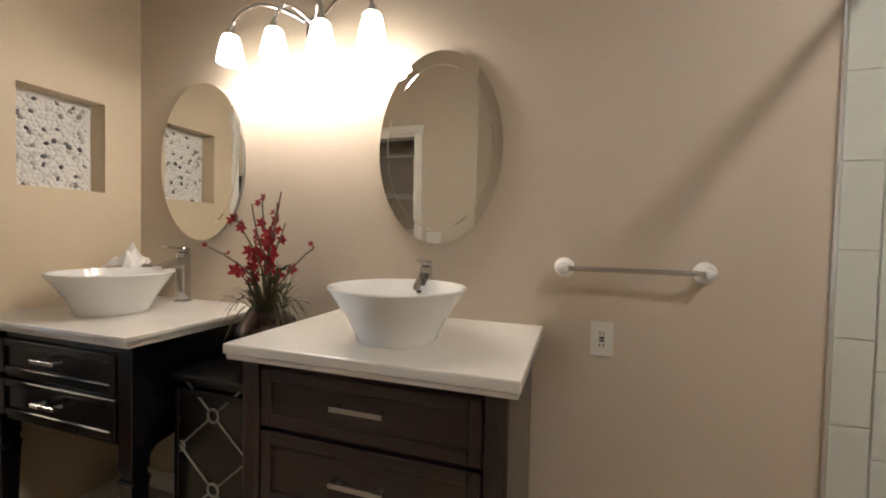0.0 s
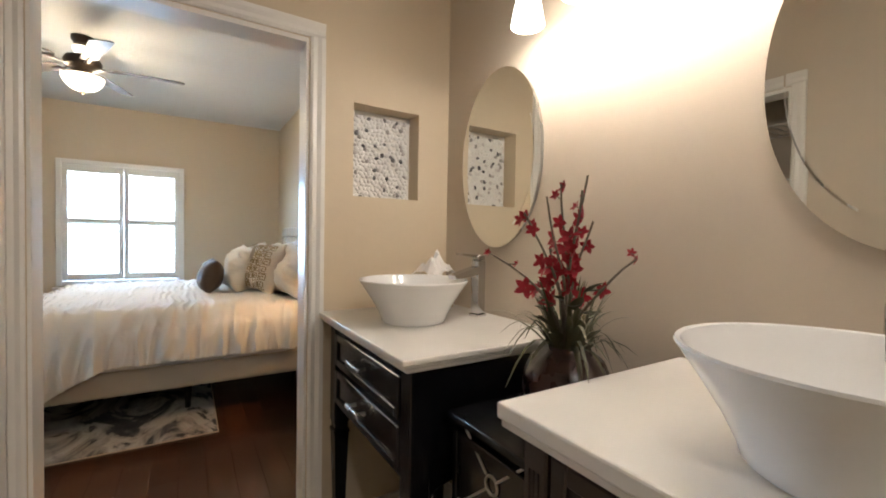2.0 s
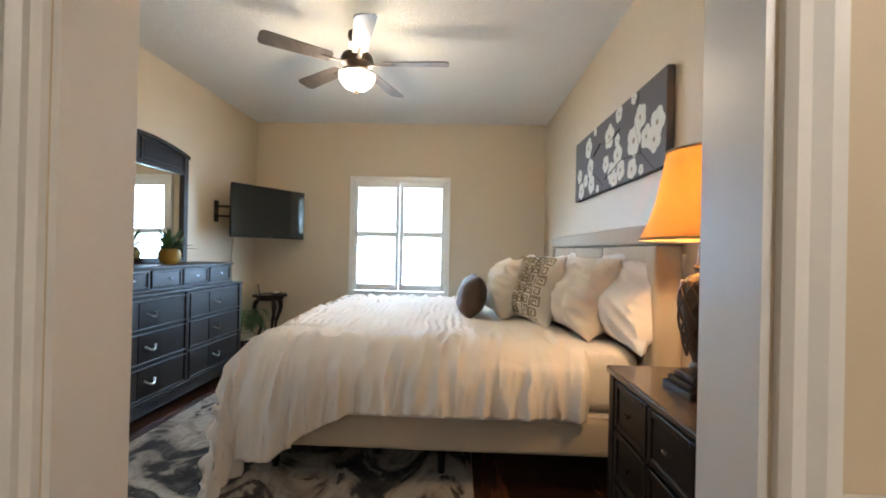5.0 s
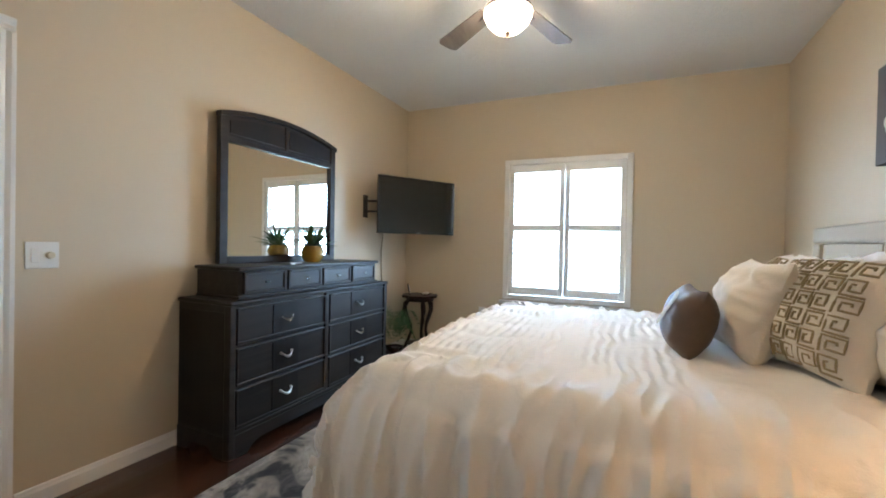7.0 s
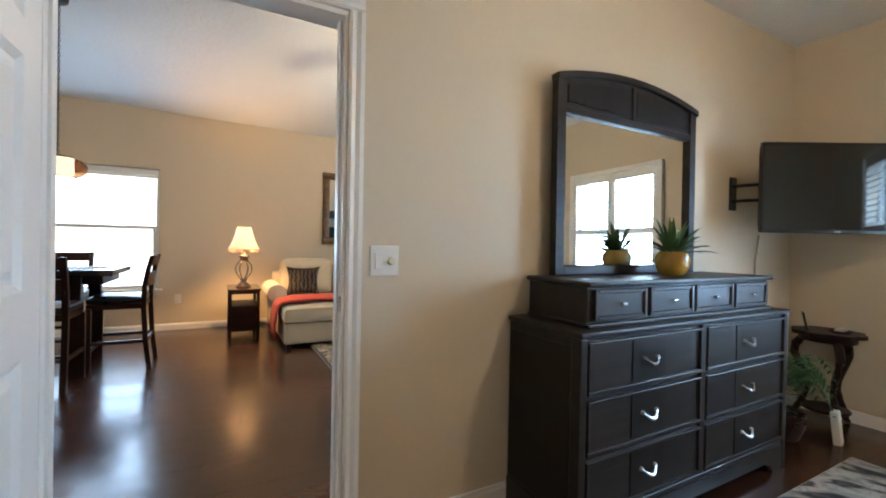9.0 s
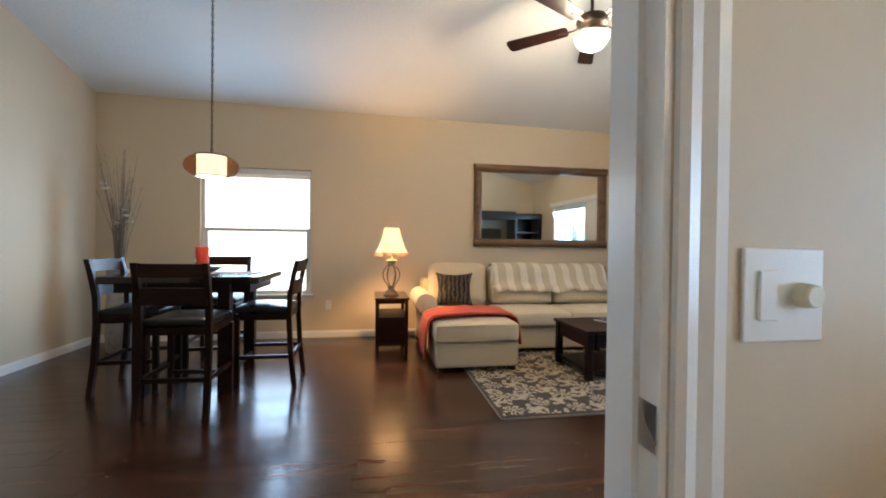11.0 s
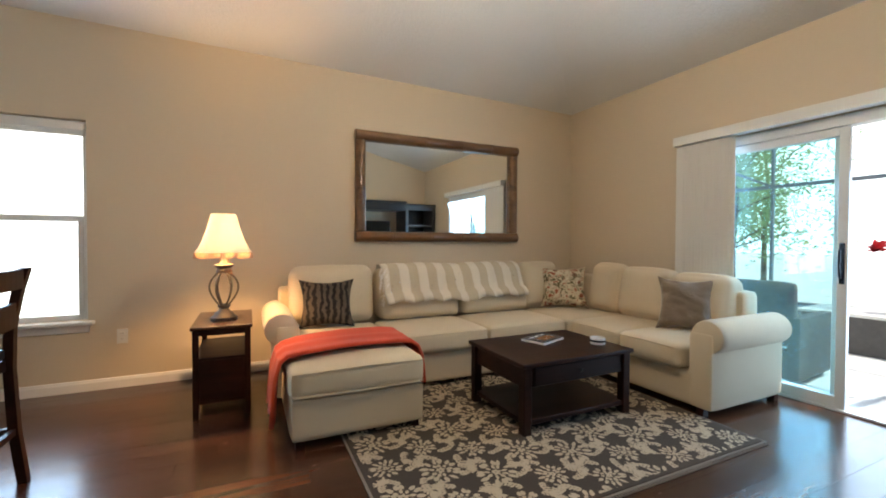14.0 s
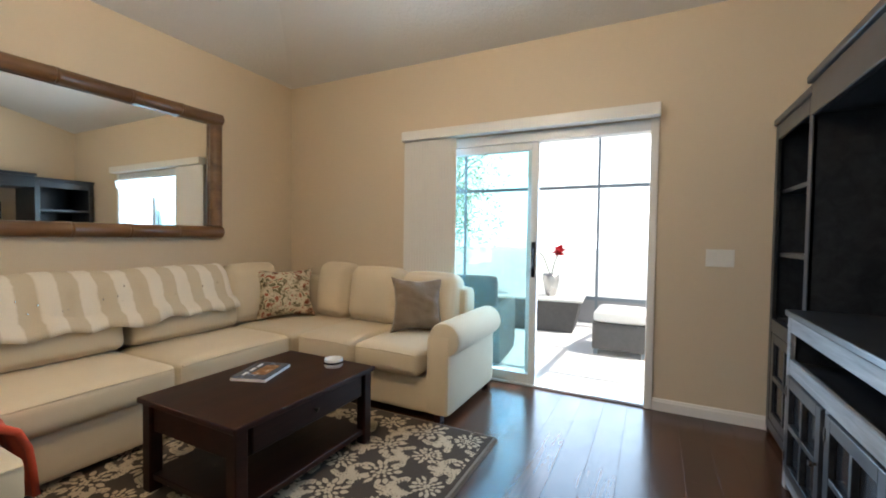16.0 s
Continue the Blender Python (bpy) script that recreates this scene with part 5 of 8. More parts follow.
def tv_on_arm():
    a = Vector((-5.487, -1.69, 0))
    c = Vector((-6.235, -1.21, 0))
    mid = (a + c) / 2
    ang = math.degrees(math.atan2(c.y - a.y, c.x - a.x))
    t = thing("television", "flat black television angled out on a wall arm", "television", pose(mid.x, mid.y, 1.565, 0, 0, ang + 2.5))
    w, h = (c - a).length / 2, 0.275
    # local +y faces away from the room's wall towards the bed
    b = bmesh.new()
    f = 0.016
    for q in ((-w, w, h - f, h), (-w, w, -h, -h + f + 0.006), (-w, -w + f, -h + f + 0.006, h - f), (w - f, w, -h + f + 0.006, h - f)):
        bx(b, q[0], q[1], -0.012, 0.02, q[2], q[3], 0.003)
    part("bezel", b, M_TVFRAME, t)
    part("screen", box(-w + f, w - f, -0.009, -0.006, -h + f + 0.006, h - f), M_SCREEN, t, "dark glossy screen")
    part("back_shell", softbox(bmesh.new(), -w + 0.01, w - 0.01, 0.018, 0.05, -h + 0.01, h - 0.01, 0.012, n=6), M_TVFRAME, t, "", True)
    part("badge", box(-0.02, 0.02, -0.0135, -0.0115, -h + 0.007, -h + 0.013), M_NICKEL, t)
    arm = thing("wall_mount", "black folding television wall arm", "bracket", pose(-5.60, -1.907, 1.555))
    part("wall_plate", box(-0.03, 0.03, 0.0, 0.02, -0.11, 0.11, 0.003), M_TVFRAME, arm)
    for z in (-0.05, 0.05):
        b = bmesh.new()
        tube(b, [(0.0, 0.02, z), (0.0, 0.09, z), (-0.10, 0.28, z), (-0.21, 0.40, z)], 0.011, 8)
        part("arm", b, M_TVFRAME, arm)
    c = thing("cable", "thin grey cable hanging from the television", "cable", pose(0, 0, 0))
    b = bmesh.new()
    tube(b, [(-5.87, -1.86, 1.29), (-5.88, -1.885, 1.10), (-5.91, -1.895, 0.85), (-5.97, -1.895, 0.6), (-5.98, -1.895, 0.02)], 0.006, 6)
    part("cord", b, M_CORD, c, "", True)


M_CORD = plain("tan_cord", (0.30, 0.23, 0.15), 0.6, var=0.1, bstr=0)
tv_on_arm()


def corner_table():
    t = thing("side_table", "dark carved corner table with curved legs", "table", pose(-6.235, -1.60, 0))
    b2 = bmesh.new()
    pts = []
    for k in range(48):
        a = 2 * math.pi * k / 48
        r = 0.19 + 0.012 * math.cos(8 * a)
        pts.append((r * math.cos(a), r * math.sin(a)))
    prism(b2, pts, "z", 0.615, 0.64)
    part("tabletop", b2, M_ESP, t)
    part("apron", lathe(bmesh.new(), [(0.13, 0.57), (0.15, 0.575), (0.155, 0.614), (0.13, 0.614)], seg=32, close=True), M_ESP, t, "", True)
    for k in range(3):
        a = radians(40 + 120 * k)
        ca, sa = math.cos(a), math.sin(a)
        b = bmesh.new()
        prof = [(0.13, 0.58), (0.165, 0.53), (0.175, 0.47), (0.145, 0.39), (0.105, 0.31), (0.095, 0.24), (0.12, 0.15), (0.155, 0.08), (0.165, 0.03), (0.19, 0.012)]
        tube(b, [(r * ca, r * sa, z) for r, z in prof], [0.024, 0.028, 0.027, 0.022, 0.018, 0.017, 0.018, 0.020, 0.019, 0.014], 8)
        part("leg", b, M_ESP, t, "", True)
    part("shelf", lathe(bmesh.new(), [(0.0, 0.10), (0.125, 0.10), (0.13, 0.11), (0.125, 0.12), (0.0, 0.12)], seg=32), M_ESP, t, "", True)
    f = thing("photo_frame", "small black leaning photo frame", "frame", pose(-6.17, -1.69, 0.64, -12, 0, 205))
    part("frame", box(-0.045, 0.045, -0.006, 0.006, 0, 0.12, 0.002), M_TVFRAME, f)
    part("photo", box(-0.035, 0.035, -0.008, -0.0055, 0.012, 0.108), M_PLASTIC, f)
    d = thing("tray", "small dark dish on the corner table", "dish", pose(-6.23, -1.53, 0.64))
    part("dish", lathe(bmesh.new(), [(0.0, 0.004), (0.05, 0.0), (0.065, 0.014), (0.062, 0.016), (0.045, 0.006), (0.0, 0.006)], seg=24), M_IRON, d, "", True)
    part("card", box(-0.04, 0.045, -0.02, 0.025, 0.014, 0.03, 0.003), M_PLASTIC, d)


corner_table()


def fern():
    p = thing("fern", "arching green fern in a dark pot on the floor", "plant", pose(-5.74, -1.63, 0))
    part("pot", lathe(bmesh.new(), [(0.0, 0), (0.07, 0), (0.10, 0.08), (0.105, 0.17), (0.095, 0.175), (0.09, 0.15), (0.0, 0.15)], seg=28), M_POT, p, "dark pot", True)
    rnd = random.Random(21)
    b = bmesh.new()
    for i in range(26):
        a = rnd.uniform(0, 6.28)
        R, top = rnd.uniform(0.14, 0.30), rnd.uniform(0.48, 0.80)
        p0, p1 = Vector((0, 0, 0.15)), Vector((math.cos(a) * R * 0.5, math.sin(a) * R * 0.5, top))
        p2 = Vector((math.cos(a) * R, math.sin(a) * R, rnd.uniform(0.15, 0.45)))
        p2.y = max(p2.y, -0.24)
        p2.x = min(p2.x, 0.30)
        last = None
        for k in range(15):
            t = k / 14
            q = p0 * (1 - t) ** 2 + p1 * 2 * t * (1 - t) + p2 * t * t
            if last is not None and t > 0.2:
                d = (q - last).normalized()
                sd = d.cross(Vector((0, 0, 1)))
                sd = sd.normalized() if sd.length > 0.05 else Vector((1, 0, 0))
                L = 0.085 * math.sin(math.pi * (t * 0.85 + 0.12))
                for s in (-1, 1):
                    blade(b, q, q + sd * s * L * 0.8 + d * L * 0.6 - Vector((0, 0, L * 0.35)), 0.014, 0.0, 3)
            last = q
    part("fronds", b, M_FERN, p, "arching green fronds", True)
    w = thing("tag_card", "white paper card standing by the fern", "card", pose(-5.93, -1.43, 0, -6, 0, 190))
    part("card", box(-0.04, 0.04, -0.02, 0.02, 0, 0.20, 0.006, 2), M_PLASTIC, w)


M_FERN = plain("fern_green", (0.05, 0.13, 0.04), 0.5, var=0.4, scale=18, bstr=0.05)
fern()


def bed():
    b0 = thing("bed", "king bed with tan upholstered frame and panelled headboard", "bed", pose(-4.41, 1.648, 0))
    W = 1.0
    part("side_rail", softbox(bmesh.new(), W - 0.07, W, -2.03, -0.10, 0.225, 0.40, 0.02, (0.004, 0, 0.002), 8), M_BEDFAB, b0, "", True)
    part("side_rail", softbox(bmesh.new(), -W, -W + 0.07, -2.03, -0.10, 0.225, 0.40, 0.02, (0.004, 0, 0.002), 8), M_BEDFAB, b0, "", True)
    part("foot_rail", softbox(bmesh.new(), -W, W, -2.085, -2.03, 0.225, 0.40, 0.02, (0, 0.004, 0.002), 8), M_BEDFAB, b0, "", True)
    for x in (-0.93, -0.05, 0.78):
        for y in (-2.0, -1.10, -0.2):
            part("leg", cyl(bmesh.new(), (x, y, 0), (x, y, 0.23), 0.018, 0.026, 12), M_TVFRAME, b0)
    part("platform", box(-W + 0.06, W - 0.06, -2.03, -0.10, 0.25, 0.30), M_ESP, b0)
    part("headboard", softbox(bmesh.new(), -1.04, 1.055, -0.095, -0.012, 0.40, 1.325, 0.022, n=8), M_BEDFAB, b0, "tan linen headboard", True)
    hb = part("headboard_frame", bmesh.new(), M_BEDFAB, b0)
    b = bmesh.new()
    for a in ((-1.06, 1.075, 1.245, 1.345), (-1.06, -0.955, 0.40, 1.245), (0.97, 1.075, 0.40, 1.245)):
        softbox(b, a[0], a[1], -0.135, -0.005, a[2], a[3], 0.018, (0, 0.003, 0), 6)
    hb.data = mesh_of("headboard_frame", b, M_BEDFAB, True)
    for i in range(3):
        x0, x1 = -0.955 + i * 1.925 / 3, -0.955 + (i + 1) * 1.925 / 3
        part("headboard_panel", softbox(bmesh.new(), x0 + 0.003, x1 - 0.003, -0.122, -0.09, 0.42, 1.242, 0.014, (0, 0.010, 0), 8), M_BEDFAB, b0, "", True)
    for s in (-0.98, 0.98):
        part("headboard_leg", box(s - 0.04, s + 0.04, -0.08, -0.02, 0, 0.42), M_BEDFAB, b0)
    m = thing("mattress", "white mattress on the bed frame", "mattress", pose(-4.41, 1.648, 0.30))
    part("ticking", softbox(bmesh.new(), -0.955, 0.955, -2.02, -0.13, 0, 0.40, 0.06, (0, 0, 0.01), 10), M_SHEET, m, "", True)
    return b0


bed()


def comforter():
    """A ruched duvet: pin-tucked on top, rounding over three edges and hanging in folds."""
    c = thing("comforter", "white ruched comforter draped over the bed", "comforter", pose(-4.41, 1.648, 0))
    a, y_head, y_foot, top, R = 1.04, -0.42, -2.08, 0.745, 0.13
    nx, ny = 230, 330
    b = bmesh.new()
    g = []

    def over(d):
        """How far out and down a point lies that hangs d past the edge."""
        if d <= 0:
            return 0.0, 0.0
        q = R * math.pi / 2
        if d < q:
            return R * math.sin(d / R), R * (1 - math.cos(d / R))
        return R, R + (d - q)
    ex, ey = a - R + 0.02, y_foot + R - 0.02
    Lx, Ly = 0.265, 0.60
    for i in range(nx + 1):
        u = -(ex + Lx + R) + 2 * (ex + Lx + R) * i / nx
        row = []
        for j in range(ny + 1):
            v = (ey - Ly - R) + (y_head - (ey - Ly - R)) * j / ny
            dx, dy = abs(u) - ex, ey - v
            sx = 1 if u > 0 else -1
            ox, zx = over(dx)
            oy, zy = over(dy)
            if dx > 0:
                zx *= 1 + 0.75 * max(0.0, min(1.0, (-1.50 - v) / 0.40)) ** 1.5
            x = max(-ex, min(ex, u)) + sx * ox
            y = max(ey, v) - oy
            z = top - max(zx, zy) - 0.25 * min(zx, zy)
            if dx > 0 and dy > 0:
                k = min(zx, zy)
                x += sx * k * 0.10
                y -= k * 0.14
            n1 = noise.noise(Vector((u * 2.0, v * 3.0, 0.3)))
            on_top = max(0.0, 1 - max(dx, dy, 0) / 0.12) if max(dx, dy) > 0 else 1.0
            # gathered tucks running across the bed, pinched to short lengths by rows of stitching
            tuck = max(0.0, min(1.0, (-0.92 - v) / 0.08)) * max(0.0, min(1.0, (0.76 - abs(u) + 0.10 * n1) / 0.05))
            cu = (u + 0.06 * noise.noise(Vector((u * 1.5, v * 5.0, 4)))) / 0.36
            puff = 0.45 + 0.55 * abs(math.sin(math.pi * cu)) ** 0.5
            ph = v * 68 + 2.4 * noise.noise(Vector((u * 3.0, v * 3.5, 2))) + 1.3 * noise.noise(Vector((u * 8, v * 7, 8)))
            ridge = 0.5 + 0.5 * math.cos(2 * ph)
            broken = max(0.15, min(1.0, 0.6 + 1.5 * noise.noise(Vector((u * 3.2, v * 9, 9)))))
            z += on_top * (0.014 * n1 + tuck * (0.013 * ridge * broken * puff + 0.012 * puff - 0.010) + 0.004 * noise.noise(Vector((u * 13, v * 13, 5))))
            z += on_top * 0.030 * (1 - (u / a) ** 2) - (0.02 if v > -0.5 and on_top > 0.5 else 0)
            # folds fall from the last tuck over the edge and deepen towards the hem
            hang = max(0.0, min(1.0, (max(zx, zy) - 0.06) / 0.22))
            side = dx > dy
            s = v if side else u
            d = max(dx, dy)
            f1 = 1 - 3.2 * abs(noise.noise(Vector((s * 7.5, d * 1.3, sx * 3.0))))
            f2 = math.sin(s * 60 + 4.0 * noise.noise(Vector((s * 3.5, d * 1.8, 7 + sx))))
            f3 = 1 - 3.4 * abs(noise.noise(Vector((s * 15 + 2.0 * d, d * 4.0, 11 + sx))))
            fold = 0.55 * f1 + 0.38 * f3 + 0.14 * f2 * (0.7 + noise.noise(Vector((s * 2.5, 1, 7))))
            lead = max(0.0, min(1.0, (abs(u) - 0.60) / 0.25)) if side or dy < 0 else max(0.0, min(1.0, (dy + 0.2) / 0.25))
            z += (1 - hang) * lead * 0.026 * fold
            amp = 0.026 * lead * min(1, hang * 4) + 0.024 * hang
            if side:
                x += sx * amp * fold + sx * hang * 0.012 * noise.noise(Vector((s * 8, zx * 6, 2)))
            else:
                y -= 1.1 * amp * fold + hang * 0.012 * noise.noise(Vector((s * 8, zy * 6, 2)))
            if hang > 0.1:
                z += hang * (0.018 * noise.noise(Vector((s * 4, 7, sx))) + 0.008 * fold)
                if side:
                    x += sx * 0.018 * math.sin(math.pi * min(1, max(zx, zy) / 0.42))
            row.append(b.verts.new((x, y, max(0.03, z))))
        g.append(row)
    for i in range(nx):
        for j in range(ny):
            b.faces.new((g[i][j], g[i + 1][j], g[i + 1][j + 1], g[i][j + 1]))
    ob = part("duvet", b, M_WHITEBED, c, "", True)
    mod = ob.modifiers.new("thickness", "SOLIDIFY")
    mod.thickness, mod.offset = 0.022, -1
    s = thing("bed_sheet", "white sheet turned down at the head of the bed", "sheet", pose(-4.41, 1.648, 0))
    part("sheet", softbox(bmesh.new(), -0.985, 0.985, -0.60, -0.14, 0.42, 0.735, 0.07, (0.006, 0, 0.012), 12), M_WHITEBED, s, "", True)
    part("sheet_hem", softbox(bmesh.new(), -1.012, 1.012, -2.03, -0.46, 0.388, 0.43, 0.012, (0.004, 0, 0), 10), M_SHEET, s, "", True)


comforter()

M_PILTAN = cloth("cream_gold_sham", (0.76, 0.70, 0.60), 0.8, 0.06, 500, 0.15, 0.15, 0.3)
M_GOLD = cloth("khaki_embroidery", (0.33, 0.255, 0.14), 0.75, 0.1, 500, 0.1, 0.3)
M_BROWNP = plain("brown_leather_pillow", (0.10, 0.062, 0.040), 0.6, var=0.3, scale=9, fine=180, bstr=0.2)


def pillow(x, y, z, w, h, t, lean, turn, material, label, seed, deco=None):
    p = thing("pillow", label, "pillow", pose(x, y, z, lean, 0, turn), "pillows on the bed")
    part("cover", cushion(bmesh.new(), w, h, t, 44, 0.10, seed, 0.004 if deco else 0.012), material, p, "", True)
    if deco == "fret":
        b = bmesh.new()
        key = [(0.08, 0.08), (0.08, 0.92), (0.92, 0.92), (0.92, 0.26), (0.32, 0.26), (0.32, 0.68), (0.68, 0.68), (0.68, 0.46)]

        def surf(u, v):
            d = (max(0, 1 - abs(u) ** 2.6) ** 0.55) * (max(0, 1 - abs(v) ** 2.6) ** 0.55)
            return Vector((u * w / 2 * 0.97, -t / 2 * d * (1 + 0.125 * (1 - v)) - 0.005, v * h / 2 * 0.97 + h / 2))
        n = 6
        for i in range(n):
            for j in range(n):
                flip = (i + j) % 2
                pts = []
                for (a0, c0), (a1, c1) in zip(key, key[1:]):
                    for q in range(3):
                        a, c = a0 + (a1 - a0) * q / 3, c0 + (c1 - c0) * q / 3
                        a, c = (1 - c, a) if flip else (a, c)
                        pts.append(surf(-0.88 + 1.76 * (i + a) / n, -0.88 + 1.76 * (j + c) / n))
                tube(b, pts, 0.0042, 5)
        tagged(part("embroidery", b, M_GOLD, p, "khaki fretwork embroidery", True), kind="stuff")
    if deco == "patch":
        b = bmesh.new()
        for s in (0, 1, 2, 3):
            u0 = Vector((-0.05 + 0.03 * s, -t / 2 - 0.020 + 0.006 * s, h * (0.30 + 0.13 * s)))
            blade(b, u0, u0 + Vector((0.09, 0.004, 0.05)), 0.05, 0.0, 4, (0, -1, 0))
        part("applique", b, M_GOLD, p, "gold leaf applique", True)


Z0 = 0.745
pillow(-3.72, 1.42, Z0 - 0.01, 0.82, 0.52, 0.26, -24, 4, M_SHEET, "large white pillow leaning on the headboard", 3)
pillow(-4.95, 1.42, Z0 - 0.01, 0.80, 0.52, 0.26, -24, -3, M_SHEET, "large white pillow leaning on the headboard", 5)
pillow(-3.88, 1.245, Z0 + 0.00, 0.66, 0.47, 0.25, -22, 7, M_PILTAN, "cream sham pillow with soft creases", 11)
pillow(-4.88, 1.245, Z0 + 0.00, 0.70, 0.46, 0.24, -22, -5, M_PILTAN, "cream sham pillow with soft creases", 14)
pillow(-4.06, 1.055, Z0 + 0.01, 0.50, 0.45, 0.20, -17, 16, M_PILTAN, "square cream pillow with khaki fretwork", 21, "fret")
pillow(-4.62, 1.055, Z0 + 0.01, 0.50, 0.45, 0.20, -17, -12, M_PILTAN, "square cream pillow with khaki fretwork", 27, "fret")
pillow(-4.30, 0.885, Z0 + 0.015, 0.46, 0.42, 0.21, -18, 4, M_PILTAN, "square cream satin pillow", 31)
pillow(-4.20, 0.675, Z0 + 0.025, 0.42, 0.28, 0.16, -14, 2, M_BROWNP, "small brown pillow with gold leaves", 37, "patch")


def canvas():
    p = thing("canvas_picture", "brown canvas picture of white blossoms above the bed", "picture", pose(-4.225, 1.648, 1.88))
    W, H = 0.775, 0.245
    part("canvas", box(-W, W, -0.042, -0.002, -H, H, 0.003), M_CANVAS, p)
    rnd = random.Random(6)
    b = bmesh.new()
    for pts in ([(0.66, -0.24), (0.50, -0.12), (0.22, -0.10), (-0.05, -0.17)], [(0.50, -0.12), (0.42, 0.05), (0.46, 0.23)], [(0.20, 0.10), (0.0, 0.06), (-0.16, 0.10), (-0.30, 0.04)], [(-0.1, -0.2), (-0.35, -0.05), (-0.60, 0.02)]):
        tube(b, [(x, -0.0430, z) for x, z in pts], 0.0055, 6, 0.25)
    part("branch", b, M_TVFRAME, p, "dark painted branch")
    spots = [(-0.64, -0.05, 0.045), (-0.37, -0.03, 0.055), (-0.42, 0.13, 0.06), (-0.59, -0.18, 0.055), (-0.34, -0.16, 0.055), (-0.48, -0.11, 0.04), (0.02, 0.10, 0.062), (0.18, 0.20, 0.042), (0.16, 0.04, 0.032), (0.17, -0.06, 0.055), (0.07, -0.15, 0.055), (0.22, -0.16, 0.05), (-0.04, -0.07, 0.045), (0.12, -0.21, 0.04), (0.41, -0.03, 0.07), (0.49, 0.08, 0.056), (0.57, -0.05, 0.05), (0.66, -0.09, 0.052), (0.69, -0.01, 0.06), (0.39, -0.19, 0.05), (0.40, 0.22, 0.03), (-0.20, -0.215, 0.024), (-0.27, 0.215, 0.024), (0.51, -0.215, 0.024)]
    for x, z, s in [(x, z, 1.32 * s) for x, z, s in spots]:
        b = bmesh.new()
        for k in range(5):
            a = 2 * math.pi * k / 5 + x * 9
            n = 12
            cx, cz = x + 0.52 * s * math.cos(a), z + 0.52 * s * math.sin(a)
            cx, cz = max(-W + 0.5 * s, min(W - 0.5 * s, cx)), max(-H + 0.5 * s, min(H - 0.5 * s, cz))
            vs = [b.verts.new((cx + 0.52 * s * math.cos(2 * math.pi * i / n), -0.0445 - 0.0003 * k, cz + 0.52 * s * math.sin(2 * math.pi * i / n))) for i in range(n)]
            b.faces.new(vs)
        bl = part("blossom", b, M_BLOSSOM, p, "painted cream blossom")
        b = bmesh.new()
        vs = [b.verts.new((x + 0.2 * s * math.cos(2 * math.pi * i / 9), -0.0468, z + 0.2 * s * math.sin(2 * math.pi * i / 9))) for i in range(9)]
        b.faces.new(vs)
        part("centre", b, M_BLOSC, bl)


M_CANVAS = plain("taupe_canvas", (0.115, 0.098, 0.090), 0.8, var=0.15, scale=4, fine=300, bstr=0.3)
M_BLOSSOM = plain("cream_paint", (0.70, 0.66, 0.56), 0.8, var=0.12, scale=30, bstr=0.1)
M_BLOSC = plain("tan_paint", (0.34, 0.25, 0.16), 0.8, var=0.2, scale=60, bstr=0.1)
canvas()


def nightstand():
    n = thing("nightstand", "charcoal wooden nightstand with framed drawers", "nightstand", pose(-2.80, 1.640, 0))
    W, D, top = 0.335, 0.40, 0.745
    part("tabletop", box(-W, W, -D - 0.012, -0.002, top - 0.028, top, 0.008, 2), M_NIGHT, n)
    part("body", box(-W + 0.014, W - 0.014, -D + 0.022, -0.004, 0.09, top - 0.028), M_DRESS, n)
    for x0 in (-W + 0.008, W - 0.053):
        part("corner_post", box(x0, x0 + 0.045, -D, -D + 0.045, 0, top - 0.028, 0.004), M_DRESS, n)
        part("leg", box(x0, x0 + 0.045, -0.06, -0.01, 0, 0.09, 0.003), M_DRESS, n)
    for z0, z1 in ((0.52, 0.70), (0.32, 0.505), (0.11, 0.305)):
        for x0, x1 in ((-W + 0.06, -0.006), (0.006, W - 0.06)):
            d = shaker_front(n, "drawer", x0, x1, z0, z1, -D + 0.022, M_DRESS, 0.024, 0.018)
            knob(d, (x0 + x1) / 2, -D + 0.012, (z0 + z1) / 2, M_IRON)


M_NIGHT = wood("nightstand_top_wood", (0.045, 0.030, 0.022), (0.11, 0.075, 0.055), 0.22, 0, 16, 11, 0, 0.4)
nightstand()


